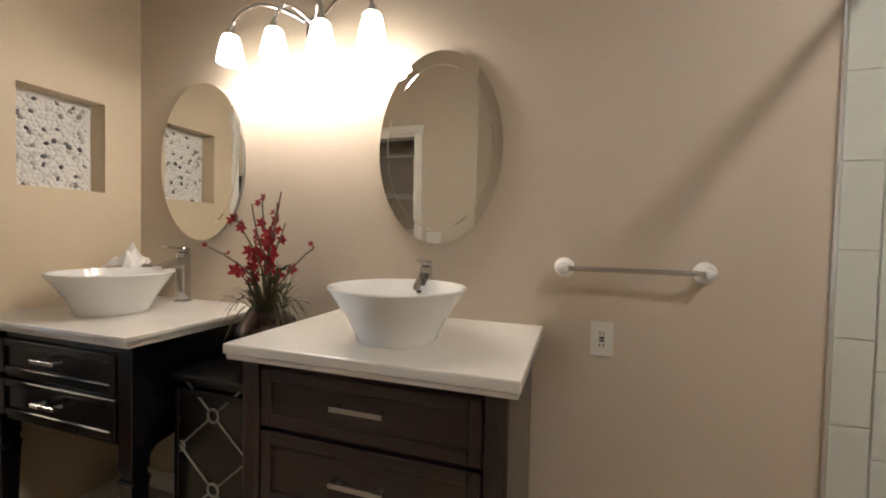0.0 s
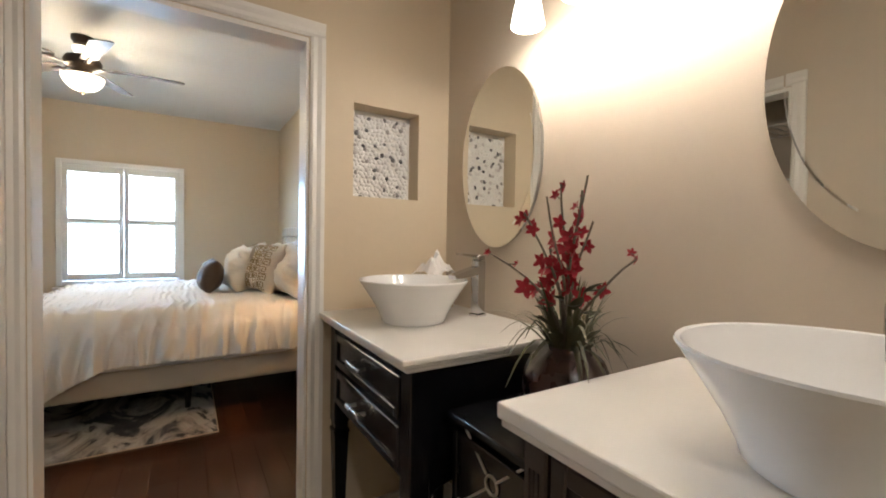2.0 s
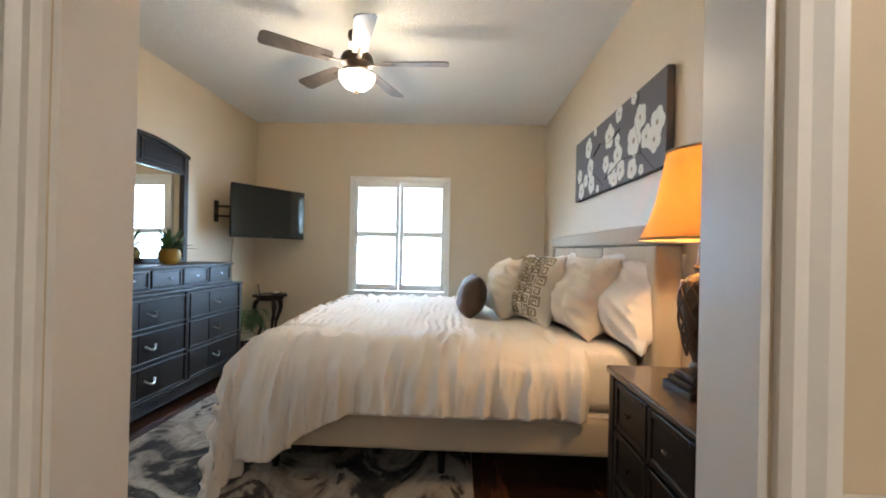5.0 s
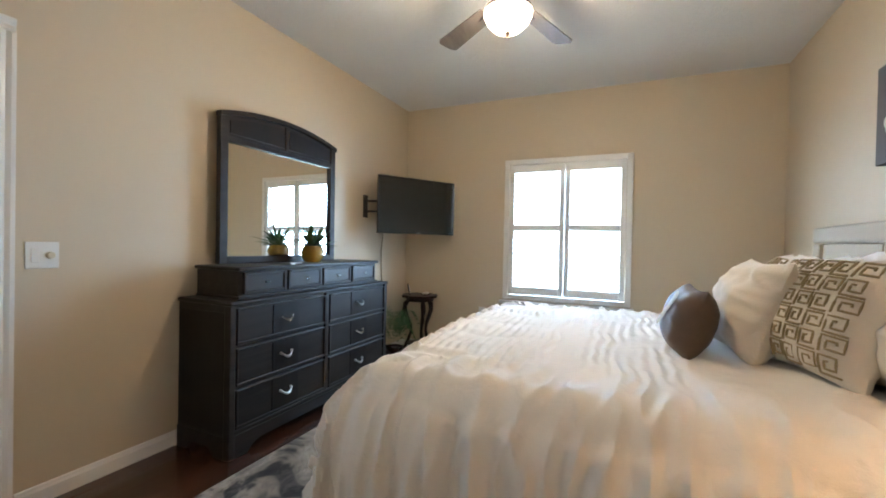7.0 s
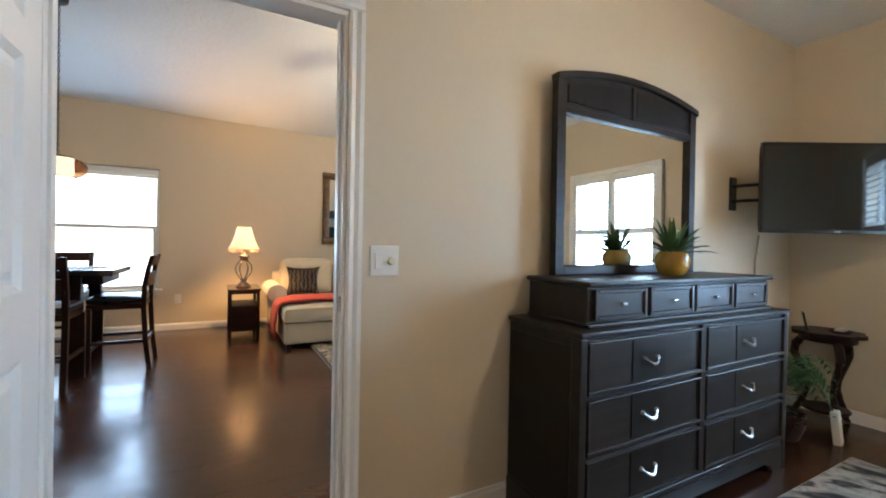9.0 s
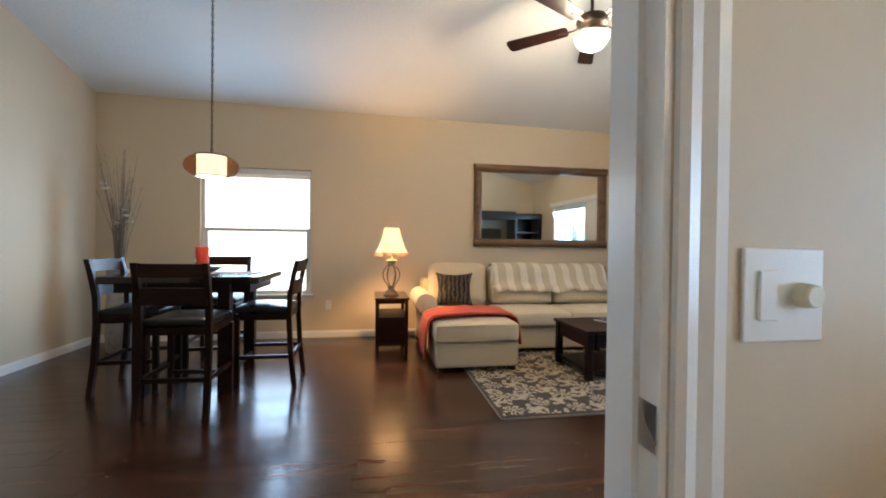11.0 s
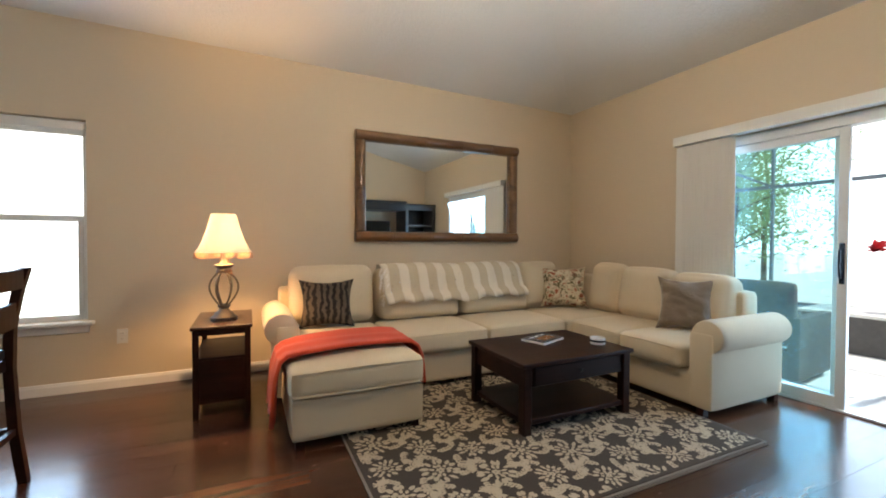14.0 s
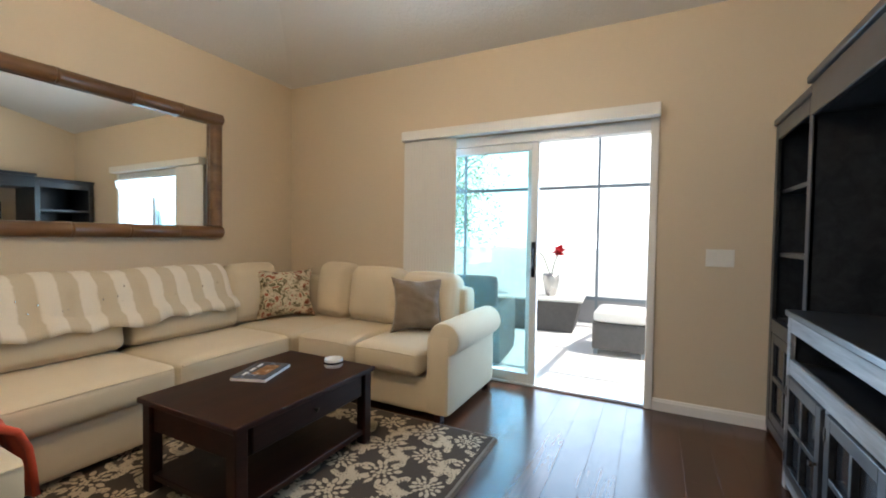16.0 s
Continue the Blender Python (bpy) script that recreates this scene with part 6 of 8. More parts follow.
def night_lamp():
    l = thing("table_lamp", "bronze carved table lamp with a glowing amber bell shade", "lamp", pose(-2.815, 1.43, 0.745))
    b = bmesh.new()
    for z0, r0 in ((0.0, 0.088), (0.020, 0.076), (0.042, 0.062)):
        bx(b, -r0, r0, -r0, r0, z0, z0 + 0.021, 0.005, 2)
    part("base", b, M_IRON, l, "stepped bronze base")
    b = bmesh.new()
    lathe(b, [(0.0, 0.062), (0.034, 0.064), (0.040, 0.085), (0.030, 0.10), (0.036, 0.12), (0.054, 0.20), (0.068, 0.30), (0.066, 0.345), (0.048, 0.385), (0.026, 0.40), (0.034, 0.415), (0.022, 0.43), (0.016, 0.50), (0.0, 0.505)], seg=60)
    for v in b.verts:
        r = math.hypot(v.co.x, v.co.y)
        if 0.12 < v.co.z < 0.37 and r > 0.03:
            a = math.atan2(v.co.y, v.co.x)
            k = 1 + 0.06 * math.sin(a * 9 + v.co.z * 90)
            v.co.x *= k
            v.co.y *= k
    col = part("column", b, M_CARVED, l, "carved bronze column", True)
    b = bmesh.new()
    for s in (-1, 1):
        for k in range(9):
            a0 = 2 * math.pi * k / 9
            tube(b, [((0.045 + 0.030 * math.sin(math.pi * min(1, (z - 0.11) / 0.34))) * math.cos(a0 + s * z * 9), (0.045 + 0.030 * math.sin(math.pi * min(1, (z - 0.11) / 0.34))) * math.sin(a0 + s * z * 9), z) for z in [0.12 + 0.25 * i / 14 for i in range(15)]], 0.0042, 5)
    part("lattice", b, M_CARVED, col, "carved lattice", True)
    b = bmesh.new()
    prof = [(0.198, 0.505), (0.172, 0.56), (0.147, 0.64), (0.132, 0.72), (0.118, 0.80)]
    lathe(b, prof + [(r - 0.003, z) for r, z in reversed(prof)], seg=48, close=True)
    part("shade", b, M_AMBER, l, "amber fabric bell shade", True)
    for r, z in ((0.199, 0.506), (0.119, 0.80)):
        b = bmesh.new()
        tube(b, [(r * math.cos(2 * math.pi * k / 48), r * math.sin(2 * math.pi * k / 48), z) for k in range(49)], 0.0045, 6)
        part("trim", b, M_GOLD, l, "brown shade trim", True)
    lamp("night_bulb", "POINT", pose(-2.83, 1.43, 0.745 + 0.63), NIGHT, (1.0, 0.66, 0.36), soft=0.04)


def shade_mat(name, c, t, emit=0.0):
    """Thin lamp-shade cloth that glows with the light behind it."""
    m, nt, p = base_mat(name, 0.8, 0.0, 0.2)
    n = noise_tex(nt, coords(nt), 240, 2)
    link(nt, mixc(nt, n, dim(c, 0.9), c), p.inputs["Base Color"])
    tr = nt.nodes.new("ShaderNodeBsdfTranslucent")
    tr.inputs[0].default_value = (*c, 1)
    mx = nt.nodes.new("ShaderNodeMixShader")
    mx.inputs[0].default_value = t
    out = nt.nodes["Material Output"]
    link(nt, p.outputs[0], mx.inputs[1])
    link(nt, tr.outputs[0], mx.inputs[2])
    link(nt, mx.outputs[0], out.inputs[0])
    bump(nt, p, n, 0.2, 0.001)
    return m


M_AMBER = shade_mat("amber_shade_cloth", (0.86, 0.56, 0.22), 0.55)
M_CARVED = plain("carved_bronze", (0.11, 0.065, 0.035), 0.42, 0.3, 0.4, 24, 120, 0.3)
night_lamp()


def ceiling_fan(name, label, c, ceil, hub_z, blade_r, angles, lit, energy, mat_blade):
    f = thing(name, label, "ceiling fan", pose(c[0], c[1], 0))
    part("canopy", lathe(bmesh.new(), [(0.0, ceil - 0.002), (0.070, ceil - 0.002), (0.072, ceil - 0.03), (0.05, ceil - 0.065), (0.018, ceil - 0.075), (0.0, ceil - 0.075)], seg=32), M_IRON, f, "", True)
    part("downrod", cyl(bmesh.new(), (0, 0, hub_z + 0.05), (0, 0, ceil - 0.06), 0.013), M_IRON, f)
    part("motor", lathe(bmesh.new(), [(0.0, hub_z + 0.075), (0.05, hub_z + 0.07), (0.105, hub_z + 0.045), (0.118, hub_z + 0.015), (0.110, hub_z - 0.02), (0.07, hub_z - 0.045), (0.0, hub_z - 0.05)], seg=36), M_IRON, f, "bronze motor housing", True)
    for a in angles:
        q = radians(a)
        b = bmesh.new()
        m = Matrix.Translation((0, 0, hub_z - 0.012)) @ Matrix.Rotation(q, 4, "Z") @ Matrix.Rotation(radians(11), 4, "X")
        w0, w1 = 0.052, 0.068
        pts = [(0.20, -w0), (blade_r - 0.03, -w1), (blade_r - 0.008, -w1 + 0.012), (blade_r, -w1 + 0.035), (blade_r, w1 - 0.035), (blade_r - 0.008, w1 - 0.012), (blade_r - 0.03, w1), (0.20, w0), (0.185, 0.03), (0.185, -0.03)]
        prism(b, pts, "z", -0.004, 0.004)
        bmesh.ops.transform(b, matrix=m, verts=b.verts)
        bl = part("blade", b, mat_blade, f, "grey-brown wooden blade")
        b = bmesh.new()
        tube(b, [(0.09, 0, 0.0), (0.15, 0, -0.012), (0.21, 0, -0.008), (0.27, 0, -0.007)], [0.018, 0.014, 0.018, 0.006], 8, 0.35)
        bmesh.ops.transform(b, matrix=m, verts=b.verts)
        part("blade_iron", b, M_IRON, bl, "bronze blade bracket", True)
    if lit:
        part("fitter", lathe(bmesh.new(), [(0.0, hub_z - 0.05), (0.06, hub_z - 0.05), (0.075, hub_z - 0.07), (0.132, hub_z - 0.085), (0.134, hub_z - 0.095), (0.0, hub_z - 0.095)], seg=36), M_IRON, f, "", True)
        part("glass_bowl", lathe(bmesh.new(), [(0.130, hub_z - 0.096), (0.128, hub_z - 0.115), (0.112, hub_z - 0.15), (0.080, hub_z - 0.182), (0.035, hub_z - 0.20), (0.0, hub_z - 0.203)], seg=36), lit, f, "lit frosted glass bowl", True)
        part("finial", lathe(bmesh.new(), [(0.0, hub_z - 0.20), (0.016, hub_z - 0.202), (0.012, hub_z - 0.216), (0.007, hub_z - 0.228), (0.0, hub_z - 0.231)], seg=16), M_IRON, f, "", True)
        if energy == FAN:
            part("uplight_glass", lathe(bmesh.new(), [(0.046, hub_z + 0.076), (0.058, hub_z + 0.10), (0.062, ceil - 0.085), (0.058, ceil - 0.085), (0.042, hub_z + 0.078)], seg=28, close=True), lit, f, "lit frosted upper glass", True)
        if energy:
            for k in range(3):
                qa = radians(30 + 120 * k)
                lamp("fan_bulb", "POINT", pose(c[0] + 0.15 * math.cos(qa), c[1] + 0.15 * math.sin(qa), hub_z - 0.06 + 0.0), energy / 7, WARM, soft=0.05)
            lamp("fan_bulb", "POINT", pose(c[0], c[1], hub_z - 0.25), energy * 1.2, WARM, soft=0.09)
    return f


M_FANLIT = glow("lit_fan_bowl", (1.0, 0.90, 0.74), 3.5)
ceiling_fan("ceiling_fan", "bronze five-blade ceiling fan with a lit glass bowl", (-4.35, -0.14), CH, 2.535, 0.66, (18, 90, 162, 234, 306), M_FANLIT, FAN, M_BLADE)

wall_plate("light_switch", "white two-gang switch plate with a dimmer knob by the door", "switch", pose(-3.143, -1.907, 1.11, 0, 0, 180), 0.118, 0.118, "dimmer")
wall_plate("outlet", "white outlet plate low on the wall", "outlet", pose(-6.454, -0.956, 0.468, 0, 0, 90), 0.072, 0.115, "outlet")


def marble_rug():
    m, nt, p = base_mat("marbled_rug_pile", 0.95, 0.0, 0.1)
    vec = coords(nt)
    n1 = noise_tex(nt, coords(nt, (1.0, 1.7, 1.0)), 1.35, 4, 0.55, 1.6)
    n2 = noise_tex(nt, coords(nt, (1.6, 2.8, 1)), 3.2, 5, 0.65, 1.2)
    pile = noise_tex(nt, vec, 320, 2)
    c = ramp(nt, n1, [(0.34, (0.028, 0.030, 0.034)), (0.42, (0.06, 0.06, 0.064)), (0.45, (0.28, 0.255, 0.22)), (0.52, (0.48, 0.44, 0.38)), (0.57, (0.42, 0.38, 0.33)), (0.60, (0.045, 0.045, 0.048)), (0.66, (0.12, 0.115, 0.11)), (0.69, (0.50, 0.46, 0.40))])
    c = mixc(nt, ramp(nt, n2, [(0.52, (0, 0, 0)), (0.66, (0.6, 0.6, 0.6))]), c, (0.16, 0.15, 0.145))
    c = mixc(nt, pile, mixc(nt, 1.0, c, (0.75, 0.75, 0.75), "MULTIPLY"), c)
    link(nt, c, p.inputs["Base Color"])
    bump(nt, p, pile, 0.6, 0.004)
    r = thing("area_rug", "cream, grey and black marbled rug under the bed", "rug", pose(-4.445, -0.30, 0.001))
    part("rug_surface", box(-1.32, 1.32, -1.02, 1.01, 0, 0.011, 0.004, 2), m, r)
    part("binding", box(-1.325, 1.325, -1.025, 1.015, 0, 0.005), M_BEDFAB, r)


marble_rug()
# bright outdoors behind the shuttered window
M_OUT = glow("bright_daylight", (0.93, 0.97, 1.0), OUTG)
part("backdrop", box(-6.95, -6.93, -2.0, 1.9, 0.2, 2.9), M_OUT)
tagged(bpy.data.objects["backdrop"], "bright overexposed daylight outside the window", kind="structure")

# ---- living room ----
OX, OY = -4.9, -5.6


def sb(x0, x1, y0, y1, z0, z1, r=0.04, puff=(0, 0, 0), n=10):
    return softbox(bmesh.new(), x0 - OX, x1 - OX, y0 - OY, y1 - OY, z0, z1, r, puff, n)


def leaning(bm, pivot, axis, deg):
    bmesh.ops.rotate(bm, cent=(pivot[0] - OX, pivot[1] - OY, pivot[2]), matrix=Matrix.Rotation(radians(deg), 3, axis), verts=bm.verts)
    return bm


def piping(s, pts):
    b = bmesh.new()
    tube(b, [(x - OX, y - OY, z) for x, y, z in pts], 0.0055, 6)
    return part("piping", b, M_SOFA, s, "", True)


def sofa():
    s = thing("sectional_sofa", "cream fabric sectional sofa with a chaise and rolled arms", "sofa", pose(OX, OY, 0))
    F = M_SOFA
    part("back_frame", sb(-6.55, -3.22, -6.70, -6.46, 0.05, 0.78, 0.06), F, s, "", True)
    part("back_frame", sb(-6.56, -6.34, -6.50, -4.60, 0.05, 0.80, 0.06), F, s, "", True)
    part("base", sb(-5.72, -3.98, -6.55, -5.735, 0.045, 0.285, 0.025), F, s, "", True)
    part("base", sb(-6.50, -5.715, -6.55, -4.56, 0.045, 0.285, 0.025), F, s, "", True)
    ch = part("chaise_base", sb(-3.985, -3.20, -6.45, -5.135, 0.045, 0.285, 0.025), F, s, "", True)
    for x0, x1 in ((-4.80, -3.995), (-5.62, -4.81)):
        c = part("seat_cushion", sb(x0, x1, -6.36, -5.69, 0.285, 0.455, 0.045, (0.004, 0.008, 0.022), 12), F, s, "", True)
        piping(c, [(x0 + 0.02, -5.697, 0.43), (x0 + (x1 - x0) * 0.5, -5.690, 0.437), (x1 - 0.02, -5.697, 0.43)])
    c = part("chaise_cushion", sb(-3.99, -3.19, -6.36, -5.12, 0.285, 0.455, 0.045, (0.006, 0.008, 0.022), 14), F, s, "", True)
    piping(c, [(-3.97, -5.122, 0.432), (-3.6, -5.114, 0.440), (-3.21, -5.122, 0.432)])
    piping(c, [(-3.97, -5.122, 0.305), (-3.6, -5.114, 0.300), (-3.21, -5.122, 0.305)])
    part("seat_cushion", sb(-6.36, -5.63, -6.36, -5.69, 0.285, 0.455, 0.045, (0.004, 0.004, 0.018), 12), F, s, "", True)
    for y0, y1 in ((-5.68, -5.16), (-5.15, -4.63)):
        c = part("seat_cushion", sb(-6.36, -5.655, y0, y1, 0.285, 0.455, 0.045, (0.008, 0.004, 0.022), 12), F, s, "", True)
        piping(c, [(-5.660, y0 + 0.02, 0.43), (-5.653, (y0 + y1) / 2, 0.437), (-5.660, y1 - 0.02, 0.43)])
    for x0, x1 in ((-4.80, -4.03), (-5.58, -4.81)):
        b = sb(x0, x1, -6.50, -6.27, 0.46, 0.915, 0.075, (0.004, 0.045, 0.012), 14)
        part("back_cushion", leaning(b, (x0, -6.40, 0.46), "X", 9), F, s, "", True)
        b = sb(x0 + 0.01, x1 - 0.01, -6.42, -6.19, 0.455, 0.675, 0.05, (0.002, 0.03, 0.008), 12)
        part("bolster_cushion", leaning(b, (x0, -6.40, 0.46), "X", 7), F, s, "", True)
    b = sb(-3.99, -3.30, -6.50, -6.26, 0.46, 0.94, 0.075, (0.004, 0.05, 0.014), 14)
    part("back_cushion", leaning(b, (-3.6, -6.40, 0.46), "X", 9), F, s, "", True)
    b = sb(-6.08, -5.60, -6.50, -6.29, 0.46, 0.935, 0.07, (0.004, 0.04, 0.014), 14)
    part("back_cushion", leaning(b, (-5.8, -6.40, 0.46), "X", 8), F, s, "", True)
    for y0, y1, z1 in ((-6.05, -5.70, 0.935), (-5.68, -5.17, 0.915), (-5.15, -4.66, 0.895)):
        b = sb(-6.44, -6.20, y0, y1, 0.46, z1, 0.075, (0.05, 0.004, 0.014), 14)
        part("back_cushion", leaning(b, (-6.34, y0, 0.46), "Y", -9), F, s, "", True)
    # rolled arms: a slab with a turned roll on top, its front finished with a flat scroll
    def arm(axis, a0, a1, c, out, z=0.535, r=0.112):
        b = bmesh.new()
        if axis == "y":
            softbox(b, c - 0.085 - OX, c + 0.085 - OX, a0 - OY, a1 - OY, 0.045, 0.56, 0.03, n=8)
            p0, p1 = (c + out - OX, a0 + 0.015 - OY, z), (c + out - OX, a1 - 0.015 - OY, z)
        else:
            softbox(b, a0 - OX, a1 - OX, c - 0.085 - OY, c + 0.085 - OY, 0.045, 0.56, 0.03, n=8)
            p0, p1 = (a0 + 0.015 - OX, c + out - OY, z), (a1 - 0.015 - OX, c + out - OY, z)
        d = (Vector(p1) - Vector(p0))
        pts = [Vector(p0) + d * t for t in (0, 0.006, 0.02, 0.06, 0.5, 0.94, 0.98, 0.994, 1.0)]
        tube(b, pts, [r * 0.86, r * 0.95, r * 0.99, r, r, r, r * 0.99, r * 0.95, r * 0.86], 28)
        return part("arm", b, F, s, "rolled sofa arm", True)
    arm("y", -6.66, -5.86, -3.245, 0.045)
    arm("x", -6.55, -5.715, -4.52, 0.035)
    for x, y in ((-5.75, -4.52), (-6.50, -4.48), (-3.25, -5.18), (-3.93, -5.18), (-3.2, -6.6), (-4.05, -5.80), (-5.66, -5.80)):
        part("foot", box(x - 0.025 - OX, x + 0.025 - OX, y - 0.025 - OY, y + 0.025 - OY, 0, 0.05), M_ESP, s, "dark wooden foot")


sofa()


def stripe_mat(name, a, c, freq, wob=0.2, rough=0.9, axis=0):
    m, nt, p = base_mat(name, rough, 0.0, 0.2)
    vec = coords(nt)
    sp = nt.nodes.new("ShaderNodeSeparateXYZ")
    link(nt, vec, sp.inputs[0])
    mt = nt.nodes.new("ShaderNodeMath")
    mt.operation = "MULTIPLY_ADD"
    mt.inputs[1].default_value = freq
    link(nt, sp.outputs[axis], mt.inputs[0])
    ns = nt.nodes.new("ShaderNodeMath")
    ns.operation = "MULTIPLY"
    ns.inputs[1].default_value = wob
    link(nt, noise_tex(nt, vec, 14, 4), ns.inputs[0])
    link(nt, ns.outputs[0], mt.inputs[2])
    pp = nt.nodes.new("ShaderNodeMath")
    pp.operation = "PINGPONG"
    pp.inputs[1].default_value = 1.0
    link(nt, mt.outputs[0], pp.inputs[0])
    col = ramp(nt, pp.outputs[0], [(0.42, a), (0.55, c)])
    f = noise_tex(nt, vec, 260, 2)
    link(nt, mixc(nt, f, mixc(nt, 1.0, col, (0.8, 0.8, 0.8), "MULTIPLY"), col), p.inputs["Base Color"])
    bump(nt, p, f, 0.5, 0.002)
    return m


def striped_throw():
    t = thing("throw_blanket", "cream and tan striped throw over the sofa back", "blanket", pose(-4.80, -6.40, 0))
    b = bmesh.new()
    path = [(-0.16, 0.80), (-0.14, 0.905), (-0.10, 0.945), (-0.04, 0.955), (0.03, 0.945), (0.095, 0.90), (0.125, 0.84), (0.145, 0.775), (0.175, 0.718), (0.225, 0.694), (0.254, 0.664), (0.263, 0.632)]
    n = 70
    g = []
    for i in range(n + 1):
        x = -0.73 + 1.46 * i / n
        row = []
        for k, (y, z) in enumerate(path):
            t2 = k / (len(path) - 1)
            w = noise.noise(Vector((x * 5, t2 * 2, 2)))
            sag = -0.02 * math.exp(-((x - 0.0) / 0.10) ** 2) * (1 if t2 > 0.4 else 0.4)
            row.append(b.verts.new((x + 0.02 * t2 * math.sin(x * 9), y + 0.012 * math.sin(x * 38 + 2 * w) * t2 + 0.008 * w, z + 0.010 * math.sin(x * 23) * t2 + sag + 0.025 * w * t2)))
        g.append(row)
    for i in range(n):
        for k in range(len(path) - 1):
            b.faces.new((g[i][k], g[i + 1][k], g[i + 1][k + 1], g[i][k + 1]))
    o = part("weave", b, M_STRIPE, t, "", True)
    md = o.modifiers.new("thickness", "SOLIDIFY")
    md.thickness = 0.012
    b = bmesh.new()
    rnd = random.Random(1)
    for i in range(40):
        x = 0.70 + rnd.uniform(-0.02, 0.05)
        z0 = 0.92 - i * 0.007
        y0 = 0.085 + 0.085 * (0.92 - z0) / 0.27
        tube(b, [(x, y0, z0), (x + 0.02, y0 + 0.012, z0 - 0.02), (x + 0.025, y0 + 0.012, z0 - 0.06)], 0.003, 4)
    tagged(part("fringe", b, M_SHEET, t, "knotted cream fringe"), kind="stuff")
    b = bmesh.new()
    for i in range(26):
        x, k = rnd.uniform(-0.68, 0.68), rnd.uniform(0.1, 0.9)
        bmesh.ops.create_icosphere(b, subdivisions=1, radius=0.006, matrix=Matrix.Translation((x, 0.118 + 0.05 * k, 0.88 - 0.2 * k)))
    tagged(part("sequin_spray", b, M_CHROME, t, "silver sequins"), kind="stuff")


M_STRIPE = stripe_mat("striped_throw_weave", (0.73, 0.65, 0.53), (0.55, 0.455, 0.32), 11.0, 0.3)
striped_throw()


def coral_throw():
    t = thing("throw_blanket", "coral red throw folded across the chaise", "blanket", pose(-3.59, -5.52, 0))
    b = bmesh.new()
    prof = [(0.475, 0.11), (0.470, 0.20), (0.462, 0.30), (0.452, 0.38), (0.435, 0.455), (0.395, 0.487), (0.30, 0.497), (0.15, 0.505), (0.0, 0.508), (-0.15, 0.505), (-0.30, 0.497), (-0.395, 0.485), (-0.445, 0.45), (-0.472, 0.38), (-0.482, 0.29), (-0.490, 0.19)]
    n, m = 26, len(prof)
    g = []
    for j in range(m):
        x, z = prof[j]
        side = j < 4 or j > m - 5
        row = []
        for i in range(n + 1):
            v = i / n
            y = -0.24 + 0.44 * v + (0.05 * (x / 0.45)) + (0.10 * max(0, (0.45 - z)) if x > 0.4 else 0) * (v - 0.5) * 1.6
            w = noise.noise(Vector((x * 4, y * 6, 3)))
            f = math.sin(v * 15 + 3 * w)
            row.append(b.verts.new((x + (0.010 * f * (1 if x > 0 else -1) if side else 0), y + 0.01 * w, z + (0.004 + 0.006 * f + 0.004 * w if not side else 0.012 * w))))
        g.append(row)
    for j in range(m - 1):
        for i in range(n):
            b.faces.new((g[j][i], g[j][i + 1], g[j + 1][i + 1], g[j + 1][i]))
    o = part("fleece", b, M_THROW, t, "", True)
    md = o.modifiers.new("thickness", "SOLIDIFY")
    md.thickness, md.offset = 0.022, 0


coral_throw()


def floral_mat():
    m, nt, p = base_mat("floral_pillow_print", 0.9, 0.0, 0.2)
    vec = coords(nt)
    v1 = nt.nodes.new("ShaderNodeTexVoronoi")
    v1.inputs["Scale"].default_value = 12
    link(nt, vec, v1.inputs["Vector"])
    n = noise_tex(nt, vec, 15, 3, 0.6, 1.5)
    c = ramp(nt, n, [(0.40, (0.13, 0.105, 0.05)), (0.46, (0.50, 0.42, 0.29)), (0.56, (0.52, 0.44, 0.31)), (0.60, (0.28, 0.09, 0.045))])
    c2 = ramp(nt, v1.outputs["Distance"], [(0.10, (0.27, 0.13, 0.07)), (0.26, (0.24, 0.18, 0.09)), (0.42, (1, 1, 1))])
    link(nt, mixc(nt, 0.75, c, c2, "MULTIPLY"), p.inputs["Base Color"])
    bump(nt, p, noise_tex(nt, vec, 400, 2), 0.3, 0.001)
    return m


M_FLORAL = floral_mat()
M_DARKSTR = stripe_mat("dark_striped_cushion", (0.022, 0.018, 0.016), (0.105, 0.080, 0.058), 40, 3.4)


def sofa_pillow(x, y, z, w, h, t, lean, turn, material, label, seed):
    p = thing("throw_pillow", label, "pillow", pose(x, y, z, lean, 0, turn), "throw pillows on the sofa")
    part("cover", cushion(bmesh.new(), w, h, t, 28, 0.17, seed, 0.009), material, p, "", True)


sofa_pillow(-3.56, -6.14, 0.465, 0.44, 0.40, 0.14, -17, 172, M_DARKSTR, "black and brown striped throw pillow", 2)
sofa_pillow(-5.98, -6.13, 0.465, 0.50, 0.45, 0.15, -17, 148, M_FLORAL, "cream pillow with a red and brown floral print", 6)
sofa_pillow(-6.08, -4.88, 0.465, 0.41, 0.43, 0.15, -16, 121, M_TAUPE, "shiny taupe satin throw pillow", 9)


